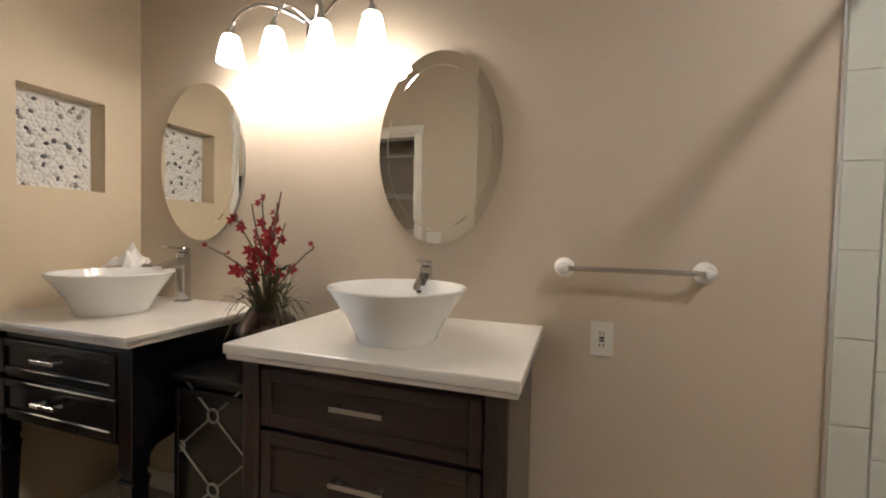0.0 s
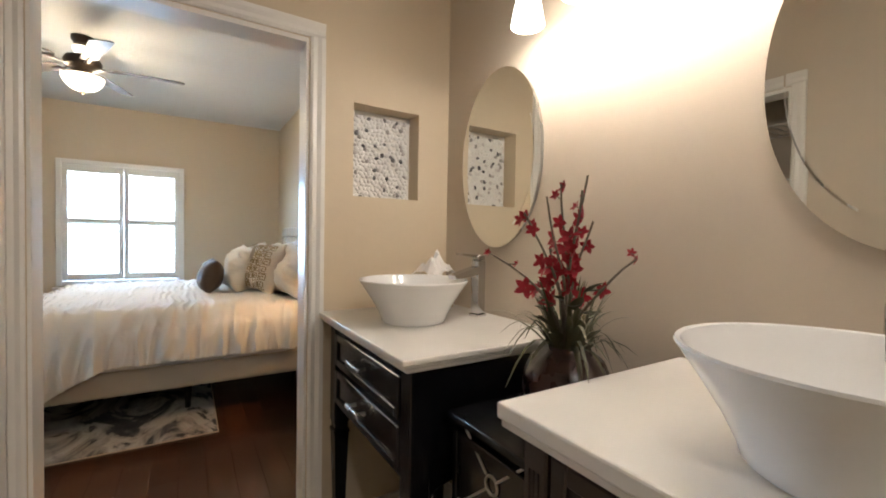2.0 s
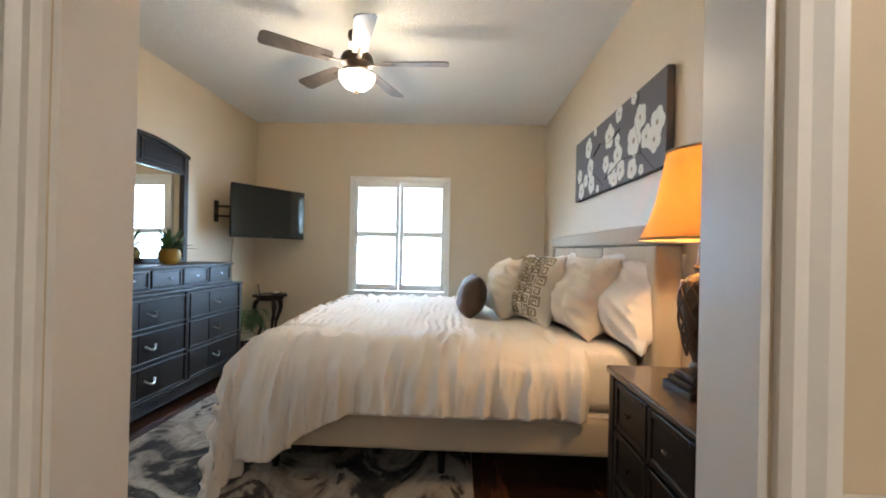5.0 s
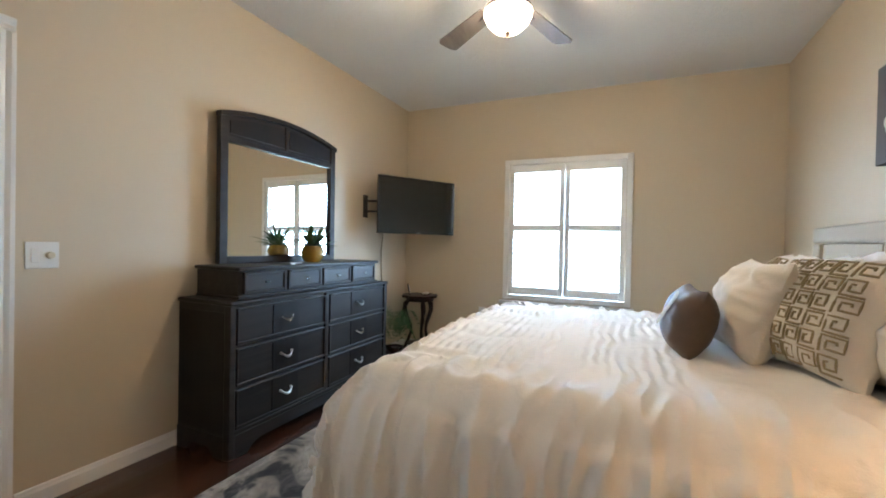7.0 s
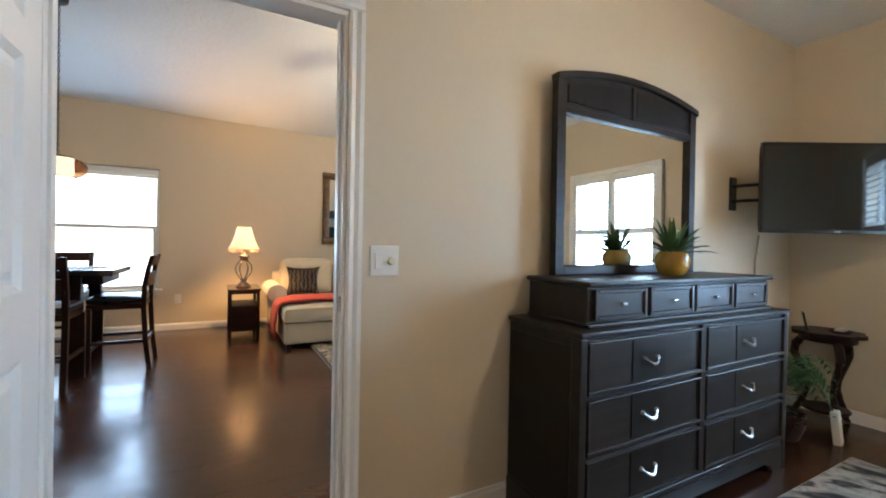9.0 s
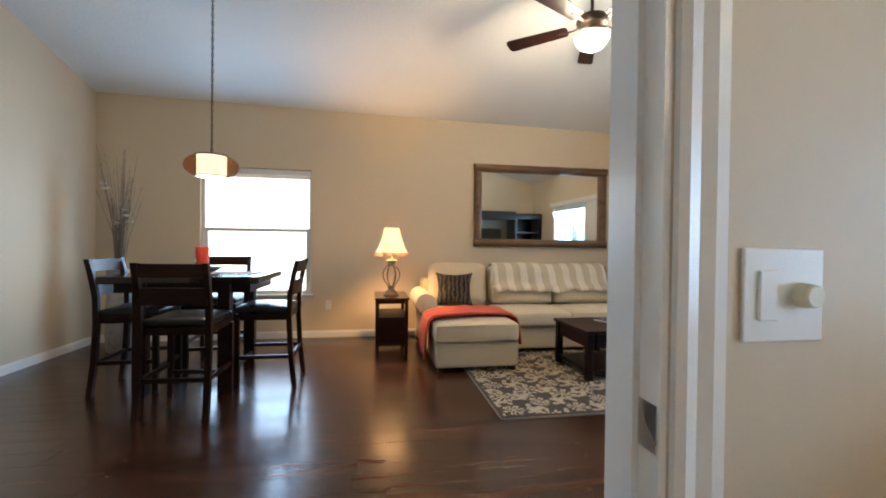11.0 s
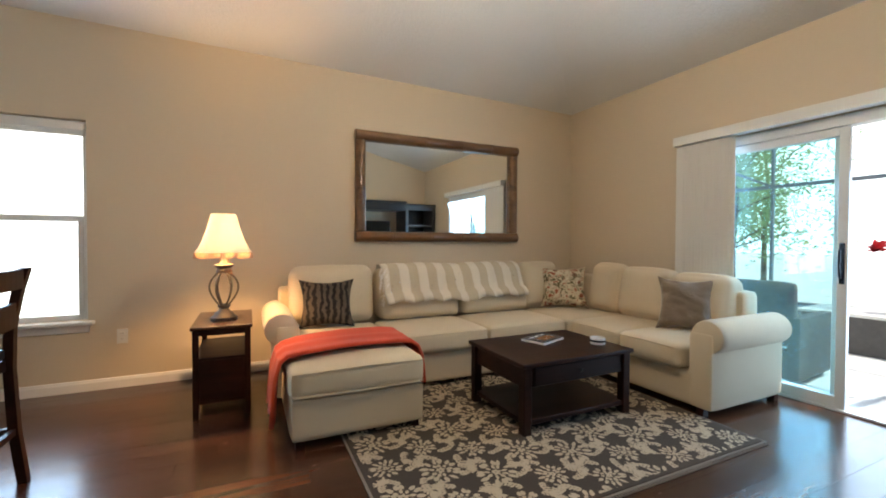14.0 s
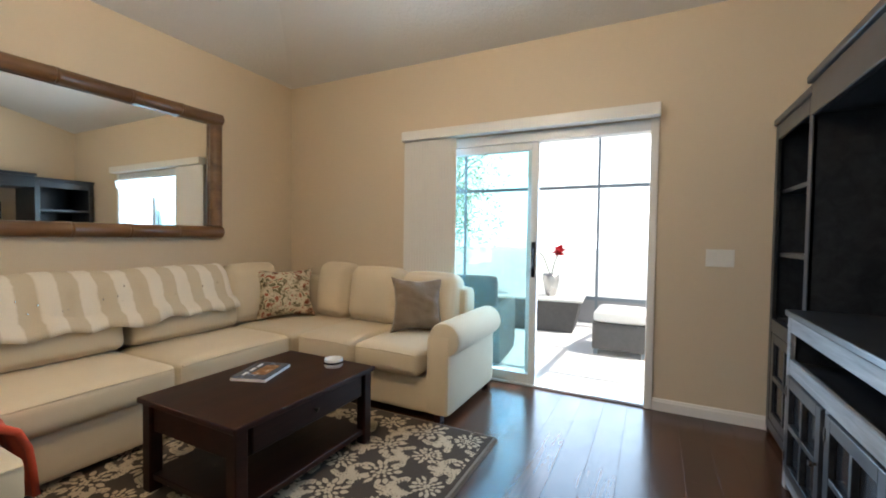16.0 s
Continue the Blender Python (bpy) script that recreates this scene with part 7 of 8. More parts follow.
def coffee_table():
    t = thing("coffee_table", "dark espresso coffee table with a drawer and lower shelf", "table", pose(-4.885, -5.055, 0.013))
    W, D, top = 0.45, 0.335, 0.433
    part("tabletop", box(-W, W, -D, D, top - 0.026, top, 0.005, 2), M_ESP, t)
    part("apron", box(-W + 0.035, W - 0.035, -D + 0.035, D - 0.035, top - 0.155, top - 0.026, 0.002), M_ESP, t)
    dr = part("drawer", box(-W + 0.10, W - 0.10, D - 0.036, D - 0.022, top - 0.148, top - 0.034, 0.003), M_ESP, t)
    part("knob", lathe_k(0.011, 0.02, (0, D - 0.022, top - 0.09)), M_IRON, dr, "small dark knob", True)
    for sx in (-1, 1):
        for sy in (-1, 1):
            part("leg", box(sx * (W - 0.045) - 0.029, sx * (W - 0.045) + 0.029, sy * (D - 0.045) - 0.029, sy * (D - 0.045) + 0.029, 0, top - 0.026, 0.004), M_ESP, t)
    part("middle_leg", box(-0.022, 0.022, -D + 0.02, -D + 0.06, 0.10, top - 0.15), M_ESP, t)
    part("shelf", box(-W + 0.03, W - 0.03, -D + 0.03, D - 0.03, 0.055, 0.085, 0.003), M_ESP, t)
    b = thing("magazine", "glossy magazine with a dark cover on the coffee table", "magazine", pose(-4.93, -5.17, 0.447, 0, 0, 20))
    part("pages", box(-0.13, 0.13, -0.095, 0.095, 0, 0.016, 0.001), M_PLASTIC, b)
    part("cover", box(-0.131, 0.131, -0.096, 0.096, 0.016, 0.018), M_MAG, b, "dark printed cover")
    for k in range(3):
        part("print_bar", box(-0.10 + 0.07 * k, -0.05 + 0.07 * k, -0.06, -0.045, 0.018, 0.0186), M_PLASTIC, b)
    part("print_picture", box(-0.09, 0.07, -0.02, 0.06, 0.018, 0.0186), M_MAG2, b)
    c = thing("candle_dish", "small white round dish with a candle", "dish", pose(-5.215, -4.925, 0.446))
    part("dish", lathe(bmesh.new(), [(0.0, 0), (0.048, 0), (0.052, 0.006), (0.052, 0.046), (0.046, 0.046), (0.045, 0.018), (0.0, 0.016)], seg=32), M_CERAMIC, c, "", True)
    part("rim", lathe(bmesh.new(), [(0.0525, 0.020), (0.054, 0.022), (0.054, 0.030), (0.0525, 0.032)], seg=32, close=True), M_TVFRAME, c, "dark band", True)


def lathe_k(r, d, c):
    b = bmesh.new()
    lathe(b, [(0.0, 0), (r * 0.5, 0), (r * 0.5, d * 0.4), (r, d * 0.6), (r * 0.8, d), (0.0, d)], seg=16)
    bmesh.ops.transform(b, matrix=Matrix.Rotation(radians(-90), 4, "X"), verts=b.verts)
    bmesh.ops.translate(b, vec=c, verts=b.verts)
    return b


M_MAG = plain("magazine_cover", (0.055, 0.085, 0.14), 0.25, var=0.6, scale=22, bstr=0)
M_MAG2 = plain("magazine_picture", (0.45, 0.22, 0.10), 0.25, var=0.8, scale=40, bstr=0)
coffee_table()


def damask_rug():
    r = thing("area_rug", "dark brown rug with cream damask flowers", "rug", pose(-4.60, -5.02, 0.001))
    W, D = 1.10, 0.89
    part("rug_surface", box(-W, W, -D, D, 0, 0.010, 0.004, 2), M_RUGB, r)
    part("border", box(-W - 0.012, W + 0.012, -D - 0.012, D + 0.012, 0, 0.006), M_RUGG, r, "grey edge binding")
    rnd = random.Random(12)

    def petal(b, x, y, a, L, wd, z):
        n = 5
        prev = None
        ca, sa = math.cos(a), math.sin(a)
        for k in range(n + 1):
            t = k / n
            wv = wd * math.sin(math.pi * min(1.0, 0.1 + t * 0.9)) ** 0.8 * 0.5 + 0.001
            px, py = x + ca * L * t, y + sa * L * t
            q = []
            for s in (-1, 1):
                vx, vy = px - sa * wv * s, py + ca * wv * s
                q.append(b.verts.new((max(-W + 0.02, min(W - 0.02, vx)), max(-D + 0.02, min(D - 0.02, vy)), z)))
            if prev:
                b.faces.new((prev[1], prev[0], q[0], q[1]))
            prev = q
    b = bmesh.new()
    sx, sy = 0.245, 0.26
    zz = 0
    for i in range(-5, 6):
        for j in range(-4, 5):
            x, y = i * sx, j * sy + (sy / 2 if i % 2 else 0)
            if abs(x) > W + 0.05 or abs(y) > D + 0.1:
                continue
            # a full blossom of three rings of short petals, with scrolled leaf sprays round it
            big = 1.0 if (i + j) % 2 == 0 else 0.78
            for ring, (num, r0, L, wd) in enumerate(((13, 0.062, 0.050, 0.024), (9, 0.031, 0.032, 0.019), (6, 0.004, 0.026, 0.014))):
                for k in range(num):
                    zz += 1
                    a = 2 * math.pi * (k + 0.5 * ring) / num + rnd.uniform(-0.12, 0.12)
                    petal(b, x + big * r0 * math.cos(a), y + big * r0 * math.sin(a), a + rnd.uniform(-0.35, 0.35), big * L * rnd.uniform(0.75, 1.15), big * wd * rnd.uniform(0.8, 1.2), 0.0108 + 0.00035 * ring + 0.00001 * (zz % 29))
            for k in range(6):
                a0, turn = 2 * math.pi * k / 6 + 0.3 + rnd.uniform(-0.2, 0.2), (-1) ** k
                for q in range(6):
                    zz += 1
                    a = a0 + turn * 0.11 * q
                    far = 0.108 + 0.012 * q
                    for side in (-1, 1):
                        petal(b, x + far * math.cos(a), y + far * math.sin(a), a + turn * 1.2 + side * 0.75, 0.030 * rnd.uniform(0.7, 1.2), 0.012, 0.0108 + 0.00001 * (zz % 31))
    bm2 = [f for f in b.faces if f.calc_area() < 1e-7]
    bmesh.ops.delete(b, geom=bm2, context="FACES")
    tagged(part("damask_pattern", b, M_RUGC, r, "cream woven flowers"), kind="stuff")
    b = bmesh.new()
    for s in (-1, 1):
        for i in range(130):
            x = -W + 2 * W * (i + 0.5) / 130
            bx(b, x - 0.004, x + 0.004, s * (D + 0.012), s * (D + 0.032), 0.0005, 0.004)
    tagged(part("fringe", b, M_RUGG, r, "short grey fringe"), kind="stuff")


M_RUGB = cloth("brown_rug_pile", (0.052, 0.036, 0.024), 0.95, 0.15, 260, 0.1, 0.7)
M_RUGC = cloth("cream_rug_pile", (0.49, 0.40, 0.28), 0.95, 0.18, 260, 0.1, 0.7)
M_RUGG = cloth("grey_rug_edge", (0.20, 0.17, 0.14), 0.95, 0.15, 260, 0.1, 0.7)
damask_rug()


def bamboo_mirror():
    m = thing("wall_mirror", "wide wall mirror in a brown bamboo frame", "mirror", pose(-4.87, -6.792, 1.70))
    W, H, r = 0.94, 0.545, 0.052
    part("glass", box(-W + 0.06, W - 0.06, 0.012, 0.016, -H + 0.06, H - 0.06), M_MIRROR, m)
    part("backing", box(-W + 0.03, W - 0.03, 0.002, 0.011, -H + 0.03, H - 0.03), M_ESP, m)
    rnd = random.Random(7)

    def cane(p0, p1, name):
        p0, p1 = Vector(p0), Vector(p1)
        d = p1 - p0
        n = max(2, round(d.length / 0.36))
        nodes = sorted([0.0] + [(k + rnd.uniform(-0.15, 0.15)) / n for k in range(1, n)] + [1.0])
        pts, rr = [], []
        for a, c in zip(nodes, nodes[1:]):
            e = 0.009 / d.length
            for t, k in ((a, 0.93), (a + e, 1.04), (a + 2.2 * e, 0.985), ((a + c) / 2, 0.97), (c - 2.2 * e, 0.985), (c - e, 1.04)):
                pts.append(p0 + d * t)
                rr.append(r * k)
        pts.append(p1)
        rr.append(r * 0.93)
        part(name, tube(bmesh.new(), pts, rr, 18), M_BAMBOO, m, "jointed bamboo cane", True)
    y = 0.034
    cane((-W, y, H - r), (W, y, H - r), "top_cane")
    cane((-W, y, -H + r), (W, y, -H + r), "bottom_cane")
    cane((-W + r, y, -H + 2 * r), (-W + r, y, H - 2 * r), "side_cane")
    cane((W - r, y, -H + 2 * r), (W - r, y, H - 2 * r), "side_cane")


bamboo_mirror()


def end_table():
    t = thing("side_table", "narrow dark wooden side table with an open shelf", "table", pose(-2.835, -6.135, 0))
    W, D, top = 0.17, 0.315, 0.605
    part("tabletop", box(-W - 0.012, W + 0.012, -D - 0.01, D + 0.012, top - 0.022, top, 0.005, 2), M_ESPR, t)
    for sx in (-1, 1):
        for sy in (-1, 1):
            part("leg", box(sx * (W - 0.018) - 0.018, sx * (W - 0.018) + 0.018, sy * (D - 0.018) - 0.018, sy * (D - 0.018) + 0.018, 0, top - 0.022, 0.003), M_ESP, t)
    part("lower_case", box(-W + 0.008, W - 0.008, -D + 0.008, D - 0.008, 0.10, 0.40), M_ESP, t)
    part("top_rail", box(-W + 0.036, W - 0.036, D - 0.03, D - 0.008, top - 0.06, top - 0.022), M_ESP, t)
    part("top_rail", box(-W + 0.036, W - 0.036, -D + 0.008, -D + 0.03, top - 0.06, top - 0.022), M_ESP, t)
    part("door", box(-W + 0.04, W - 0.04, D - 0.010, D - 0.003, 0.12, 0.385, 0.003), M_ESP, t)


M_ESPR = wood("reddish_tabletop", (0.045, 0.018, 0.010), (0.10, 0.042, 0.022), 0.2, 0, 14, 10, 0, 0.4)
end_table()


def iron_lamp():
    l = thing("table_lamp", "iron cage table lamp with a lit fringed cream shade", "lamp", pose(-2.835, -6.10, 0.606))
    part("base", lathe(bmesh.new(), [(0.0, 0), (0.085, 0), (0.088, 0.012), (0.070, 0.022), (0.062, 0.04), (0.040, 0.055), (0.030, 0.075), (0.042, 0.085), (0.042, 0.098), (0.028, 0.105), (0.0, 0.105)], seg=36), M_LIRON, l, "turned bronze base", True)
    for k in range(6):
        a = 2 * math.pi * k / 6
        b = bmesh.new()
        tube(b, [((0.030 + 0.062 * math.sin(math.pi * t) ** 0.9 * (1.15 - 0.3 * (1 - t))) * math.cos(a), (0.030 + 0.062 * math.sin(math.pi * t) ** 0.9 * (1.15 - 0.3 * (1 - t))) * math.sin(a), 0.10 + 0.235 * t) for t in [i / 14 for i in range(15)]], 0.0065, 8)
        part("cage_rib", b, M_LIRON, l, "curved iron rib", True)
    part("neck", lathe(bmesh.new(), [(0.0, 0.325), (0.05, 0.327), (0.052, 0.345), (0.040, 0.36), (0.062, 0.375), (0.064, 0.385), (0.03, 0.395), (0.016, 0.42), (0.014, 0.50), (0.0, 0.505)], seg=32), M_LIRON, l, "", True)
    prof = [(0.182, 0.472), (0.162, 0.500), (0.138, 0.550), (0.107, 0.640), (0.080, 0.745)]
    part("shade", lathe(bmesh.new(), prof + [(r - 0.003, z) for r, z in reversed(prof)], seg=48, close=True), M_LSHADE, l, "cream pleated shade", True)
    b = bmesh.new()
    for k in range(120):
        a = 2 * math.pi * k / 120
        cyl(b, (0.183 * math.cos(a), 0.183 * math.sin(a), 0.474), (0.187 * math.cos(a), 0.187 * math.sin(a), 0.432), 0.0024, 0.0036, 5)
    tagged(part("fringe", b, M_FRINGE, l, "beaded fringe"), kind="stuff")
    lamp("table_bulb", "POINT", pose(-2.835, -6.10, 0.606 + 0.60), TLAMP, (1.0, 0.58, 0.25), soft=0.035)


M_LIRON = plain("aged_iron", (0.16, 0.12, 0.08), 0.45, 0.6, 0.3, 20, 120, 0.2)
M_LSHADE = shade_mat("cream_shade_cloth", (0.95, 0.90, 0.84), 0.5)
M_FRINGE = plain("tan_beads", (0.45, 0.26, 0.15), 0.5, var=0.2, bstr=0)
iron_lamp()

wall_plate("outlet", "white outlet plate low on the wall", "outlet", pose(-2.088, -6.792, 0.405, 0, 0, 180), 0.072, 0.115, "outlet")
wall_plate("light_switch", "white three-gang rocker switch plate beside the sliding door", "switch", pose(-6.648, -2.92, 1.078, 0, 0, 90), 0.160, 0.115, 3)


def dining_chair(m):
    """Counter-height chair facing local +y."""
    c = thing("dining_chair", "dark wooden counter-height chair with a black leather seat", "chair", m, "chairs round the table")
    W, D = 0.215, 0.205
    part("seat", softbox(bmesh.new(), -W, W, -D + 0.01, D + 0.015, 0.595, 0.655, 0.022, (0, 0, 0.012), 8), M_LEATHER, c, "padded black leather seat", True)
    part("seat_frame", box(-W + 0.006, W - 0.006, -D + 0.01, D + 0.008, 0.545, 0.595, 0.003), M_ESP, c)
    for s in (-1, 1):
        b = bmesh.new()
        path = [(-0.245, 0.0), (-0.215, 0.25), (-0.20, 0.55), (-0.205, 0.75), (-0.235, 0.92), (-0.262, 1.03)]
        poly = [(y - 0.019, z) for y, z in path] + [(y + 0.019, z) for y, z in reversed(path)]
        prism(b, poly, "x", s * W - 0.019, s * W + 0.019)
        part("back_leg", b, M_ESP, c)
        part("front_leg", box(s * (W - 0.004) - 0.019, s * (W - 0.004) + 0.019, D - 0.03, D + 0.01, 0, 0.56, 0.003), M_ESP, c)
        part("side_stretcher", box(s * W - 0.010, s * W + 0.010, -0.20, D - 0.03, 0.235, 0.265), M_ESP, c)
    for z0, z1, dy in ((0.935, 1.025, -0.045), (0.75, 0.865, -0.018)):
        b = bmesh.new()
        n = 8
        pts = [(-W + 2 * W * k / n, -0.205 + dy - 0.018 * (1 - ((-1 + 2 * k / n) ** 2))) for k in range(n + 1)]
        prism(b, [(x, y - 0.010) for x, y in pts] + [(x, y + 0.010) for x, y in reversed(pts)], "z", z0, z1)
        part("back_slat", b, M_ESP, c)
    part("front_stretcher", box(-W + 0.015, W - 0.015, D - 0.022, D + 0.002, 0.17, 0.20), M_ESP, c)
    part("back_stretcher", box(-W + 0.019, W - 0.019, -0.226, -0.206, 0.235, 0.265), M_ESP, c)
    return c


ch = dining_chair(pose(-1.345, -4.66, 0, 0, 0, 178))
copy_thing(ch, pose(-1.765, -5.19, 0, 0, 0, -90))
copy_thing(ch, pose(-0.79, -5.16, 0, 0, 0, 92))
copy_thing(ch, pose(-1.16, -5.77, 0, 0, 0, 2))


def dining_table():
    t = thing("dining_table", "dark square counter-height dining table", "table", pose(-1.19, -5.285, 0))
    W, D, top = 0.565, 0.42, 0.905
    part("tabletop", box(-W, W, -D, D, top - 0.055, top, 0.006, 2), M_TABLE, t)
    part("apron", box(-W + 0.08, W - 0.08, -D + 0.08, D - 0.08, top - 0.13, top - 0.055), M_ESP, t)
    for sx in (-1, 1):
        for sy in (-1, 1):
            part("leg", box(sx * 0.30 - 0.045, sx * 0.30 + 0.045, sy * 0.33 - 0.045, sy * 0.33 + 0.045, 0, top - 0.055, 0.004), M_ESP, t)
    b = thing("bowl", "dark wide shallow bowl with a pale rim", "bowl", pose(-1.20, -5.27, 0.906))
    part("dish", lathe(bmesh.new(), [(0.0, 0.0), (0.055, 0.0), (0.10, 0.016), (0.165, 0.046), (0.162, 0.050), (0.095, 0.024), (0.0, 0.010)], seg=40), M_IRON, b, "", True)
    c = thing("candle", "thick red pillar candle in the bowl", "candle", pose(-1.20, -5.27, 0.917))
    part("wax", lathe(bmesh.new(), [(0.0, 0.0), (0.050, 0.0), (0.052, 0.004), (0.052, 0.205), (0.047, 0.212), (0.040, 0.205), (0.0, 0.199)], seg=32), M_WAX, c, "", True)
    part("wick", cyl(bmesh.new(), (0, 0, 0.195), (0.002, 0, 0.215), 0.0015, None, 6), M_TVFRAME, c)
    part("sticker", box(0.030, 0.046, 0.0405, 0.0425, 0.085, 0.11), M_PLASTIC, c)
    m = thing("placemat", "pale woven placemat on the table", "placemat", pose(-1.43, -5.27, 0.9062))
    part("weave", box(-0.24, 0.24, -0.16, 0.16, 0, 0.003, 0.001), M_MAT, m)


M_TABLE = wood("dark_tabletop", (0.014, 0.009, 0.008), (0.034, 0.020, 0.016), 0.14, 0, 14, 10, 0, 0.5)
M_WAX = plain("red_wax", (0.62, 0.050, 0.022), 0.4, var=0.08, bstr=0.03)
M_MAT = cloth("pale_placemat", (0.45, 0.42, 0.38), 0.8, 0.1, 200, 0.0, 0.6)
dining_table()


def pendant():
    x, y = -1.32, -5.13
    zc = vault(x, y)
    p = thing("pendant_lamp", "drum pendant lamp inside an amber oval shade on a chain", "lamp", pose(x, y, 0))
    part("canopy", lathe(bmesh.new(), [(0.0, zc - 0.055), (0.03, zc - 0.055), (0.058, zc - 0.035), (0.064, zc - 0.01), (0.064, zc + 0.015), (0.0, zc + 0.015)], seg=28), M_IRON, p, "", True)
    top = 1.905
    n = int((zc - 0.055 - top) / 0.032)
    lk = None
    for i in range(n):
        if lk is None:
            b = bmesh.new()
            tube(b, [(0.008 * math.cos(2 * math.pi * k / 12), 0, 0.021 * math.sin(2 * math.pi * k / 12)) for k in range(13)], 0.0028, 6)
            lk = mesh_of("chain_link", b, M_IRON, True)
        o = new("chain_link", lk)
        o.parent = p
        o.matrix_basis = pose(0, 0, top + 0.018 + i * (zc - 0.055 - top) / n, 0, 0, 90 * (i % 2) + 20)
    part("cord", cyl(bmesh.new(), (0.004, 0, top), (0.004, 0, zc - 0.05), 0.0022, None, 6), M_TVFRAME, p)
    H = 0.088
    z0 = 1.79
    b = bmesh.new()
    lathe(b, [(0.109, z0 - H), (0.109, z0 + H), (0.106, z0 + H), (0.106, z0 - H)], seg=40, close=True)
    part("drum_shade", b, M_DRUM, p, "lit white drum shade", True)
    part("diffuser", lathe(bmesh.new(), [(0.0, z0 - H + 0.004), (0.105, z0 - H + 0.004), (0.105, z0 - H + 0.009), (0.0, z0 - H + 0.009)], seg=40), M_DRUM, p, "lit white diffuser")
    b = bmesh.new()
    prof = [(0.122, z0 + 0.084), (0.164, z0 + 0.065), (0.195, z0 + 0.034), (0.205, z0 + 0.0), (0.195, z0 - 0.034), (0.164, z0 - 0.065), (0.122, z0 - 0.084)]
    lathe(b, prof + [(r - 0.003, z) for r, z in reversed(prof)], seg=48, close=True)
    part("outer_shade", b, M_AMBERG, p, "translucent amber outer shade", True)
    b = bmesh.new()
    for zz in (z0 + 0.086, z0 - 0.086):
        tube(b, [(0.121 * math.cos(2 * math.pi * k / 40), 0.121 * math.sin(2 * math.pi * k / 40), zz) for k in range(41)], 0.006, 6)
    for k in range(3):
        a = 2 * math.pi * k / 3
        tube(b, [(0.121 * math.cos(a), 0.121 * math.sin(a), z0 + 0.086), (0, 0, top)], 0.004, 6)
    part("ring", b, M_IRON, p, "bronze ring", True)
    lamp("pendant_bulb", "POINT", pose(x, y, z0 - H - 0.05), PEND, (1.0, 0.88, 0.72), soft=0.1)


M_DRUM = glow("lit_drum_shade", (1.0, 0.95, 0.90), 3.2)


def organza():
    """Sheer brown cloth: part see-through, part lit from within."""
    m, nt, p = base_mat("amber_organza", 0.8, 0.0, 0.2)
    p.inputs["Base Color"].default_value = (0.30, 0.19, 0.12, 1)
    tl, tp = nt.nodes.new("ShaderNodeBsdfTranslucent"), nt.nodes.new("ShaderNodeBsdfTransparent")
    tl.inputs[0].default_value = (0.16, 0.08, 0.04, 1)
    tp.inputs[0].default_value = (0.88, 0.74, 0.62, 1)
    a, b = nt.nodes.new("ShaderNodeMixShader"), nt.nodes.new("ShaderNodeMixShader")
    a.inputs[0].default_value, b.inputs[0].default_value = 0.4, 0.80
    link(nt, p.outputs[0], a.inputs[1])
    link(nt, tl.outputs[0], a.inputs[2])
    link(nt, a.outputs[0], b.inputs[1])
    link(nt, tp.outputs[0], b.inputs[2])
    link(nt, b.outputs[0], nt.nodes["Material Output"].inputs[0])
    bump(nt, p, noise_tex(nt, coords(nt), 300, 2), 0.2, 0.001)
    return m


M_AMBERG = organza()
pendant()


def floor_vase():
    v = thing("floor_vase", "tall silver textured floor vase with dry branches and white blooms", "vase", pose(0.02, -6.36, 0))
    b = bmesh.new()
    lathe(b, [(0.0, 0), (0.10, 0), (0.115, 0.03), (0.125, 0.2), (0.118, 0.5), (0.105, 0.75), (0.115, 0.86), (0.125, 0.88), (0.115, 0.88), (0.10, 0.80), (0.0, 0.78)], seg=48)
    part("body", b, M_VASE, v, "silver patterned vase", True)
    rnd = random.Random(9)
    b = bmesh.new()
    tips = []
    for i in range(42):
        a, R = rnd.uniform(0, 6.28), rnd.uniform(0.04, 0.24)
        h = rnd.uniform(1.55, 2.15)
        tip = Vector((math.cos(a) * R, math.sin(a) * R, h))
        mid = Vector((tip.x * 0.35 + rnd.uniform(-0.02, 0.02), tip.y * 0.35, 0.78 + (h - 0.78) * 0.5))
        tube(b, [(tip.x * 0.15, tip.y * 0.15, 0.80), mid, tip], [0.004, 0.0032, 0.0012], 5)
        for k in range(5):
            t = rnd.uniform(0.5, 1)
            q = mid.lerp(tip, (t - 0.5) * 2)
            tube(b, [q, q + Vector((rnd.uniform(-0.03, 0.03), rnd.uniform(-0.03, 0.03), 0.06))], 0.001, 4)
        tips.append(mid.lerp(tip, rnd.uniform(-0.2, 0.6)))
    tagged(part("branch_spray", b, M_STEM, v, "dry brown branches"), kind="stuff")
    for q in tips[:7]:
        b = bmesh.new()
        for k in range(6):
            a = 2 * math.pi * k / 6
            blade(b, q, q + Vector((math.cos(a) * 0.045, math.sin(a) * 0.045, 0.012 - 0.02 * (k % 2))), 0.035, 0.008, 4)
        part("bloom", b, M_SHEET, v, "white bloom", True)


M_VASE = plain("silver_mosaic_vase", (0.42, 0.41, 0.39), 0.3, 0.6, 0.35, 40, 90, 0.5, 0.004)
floor_vase()


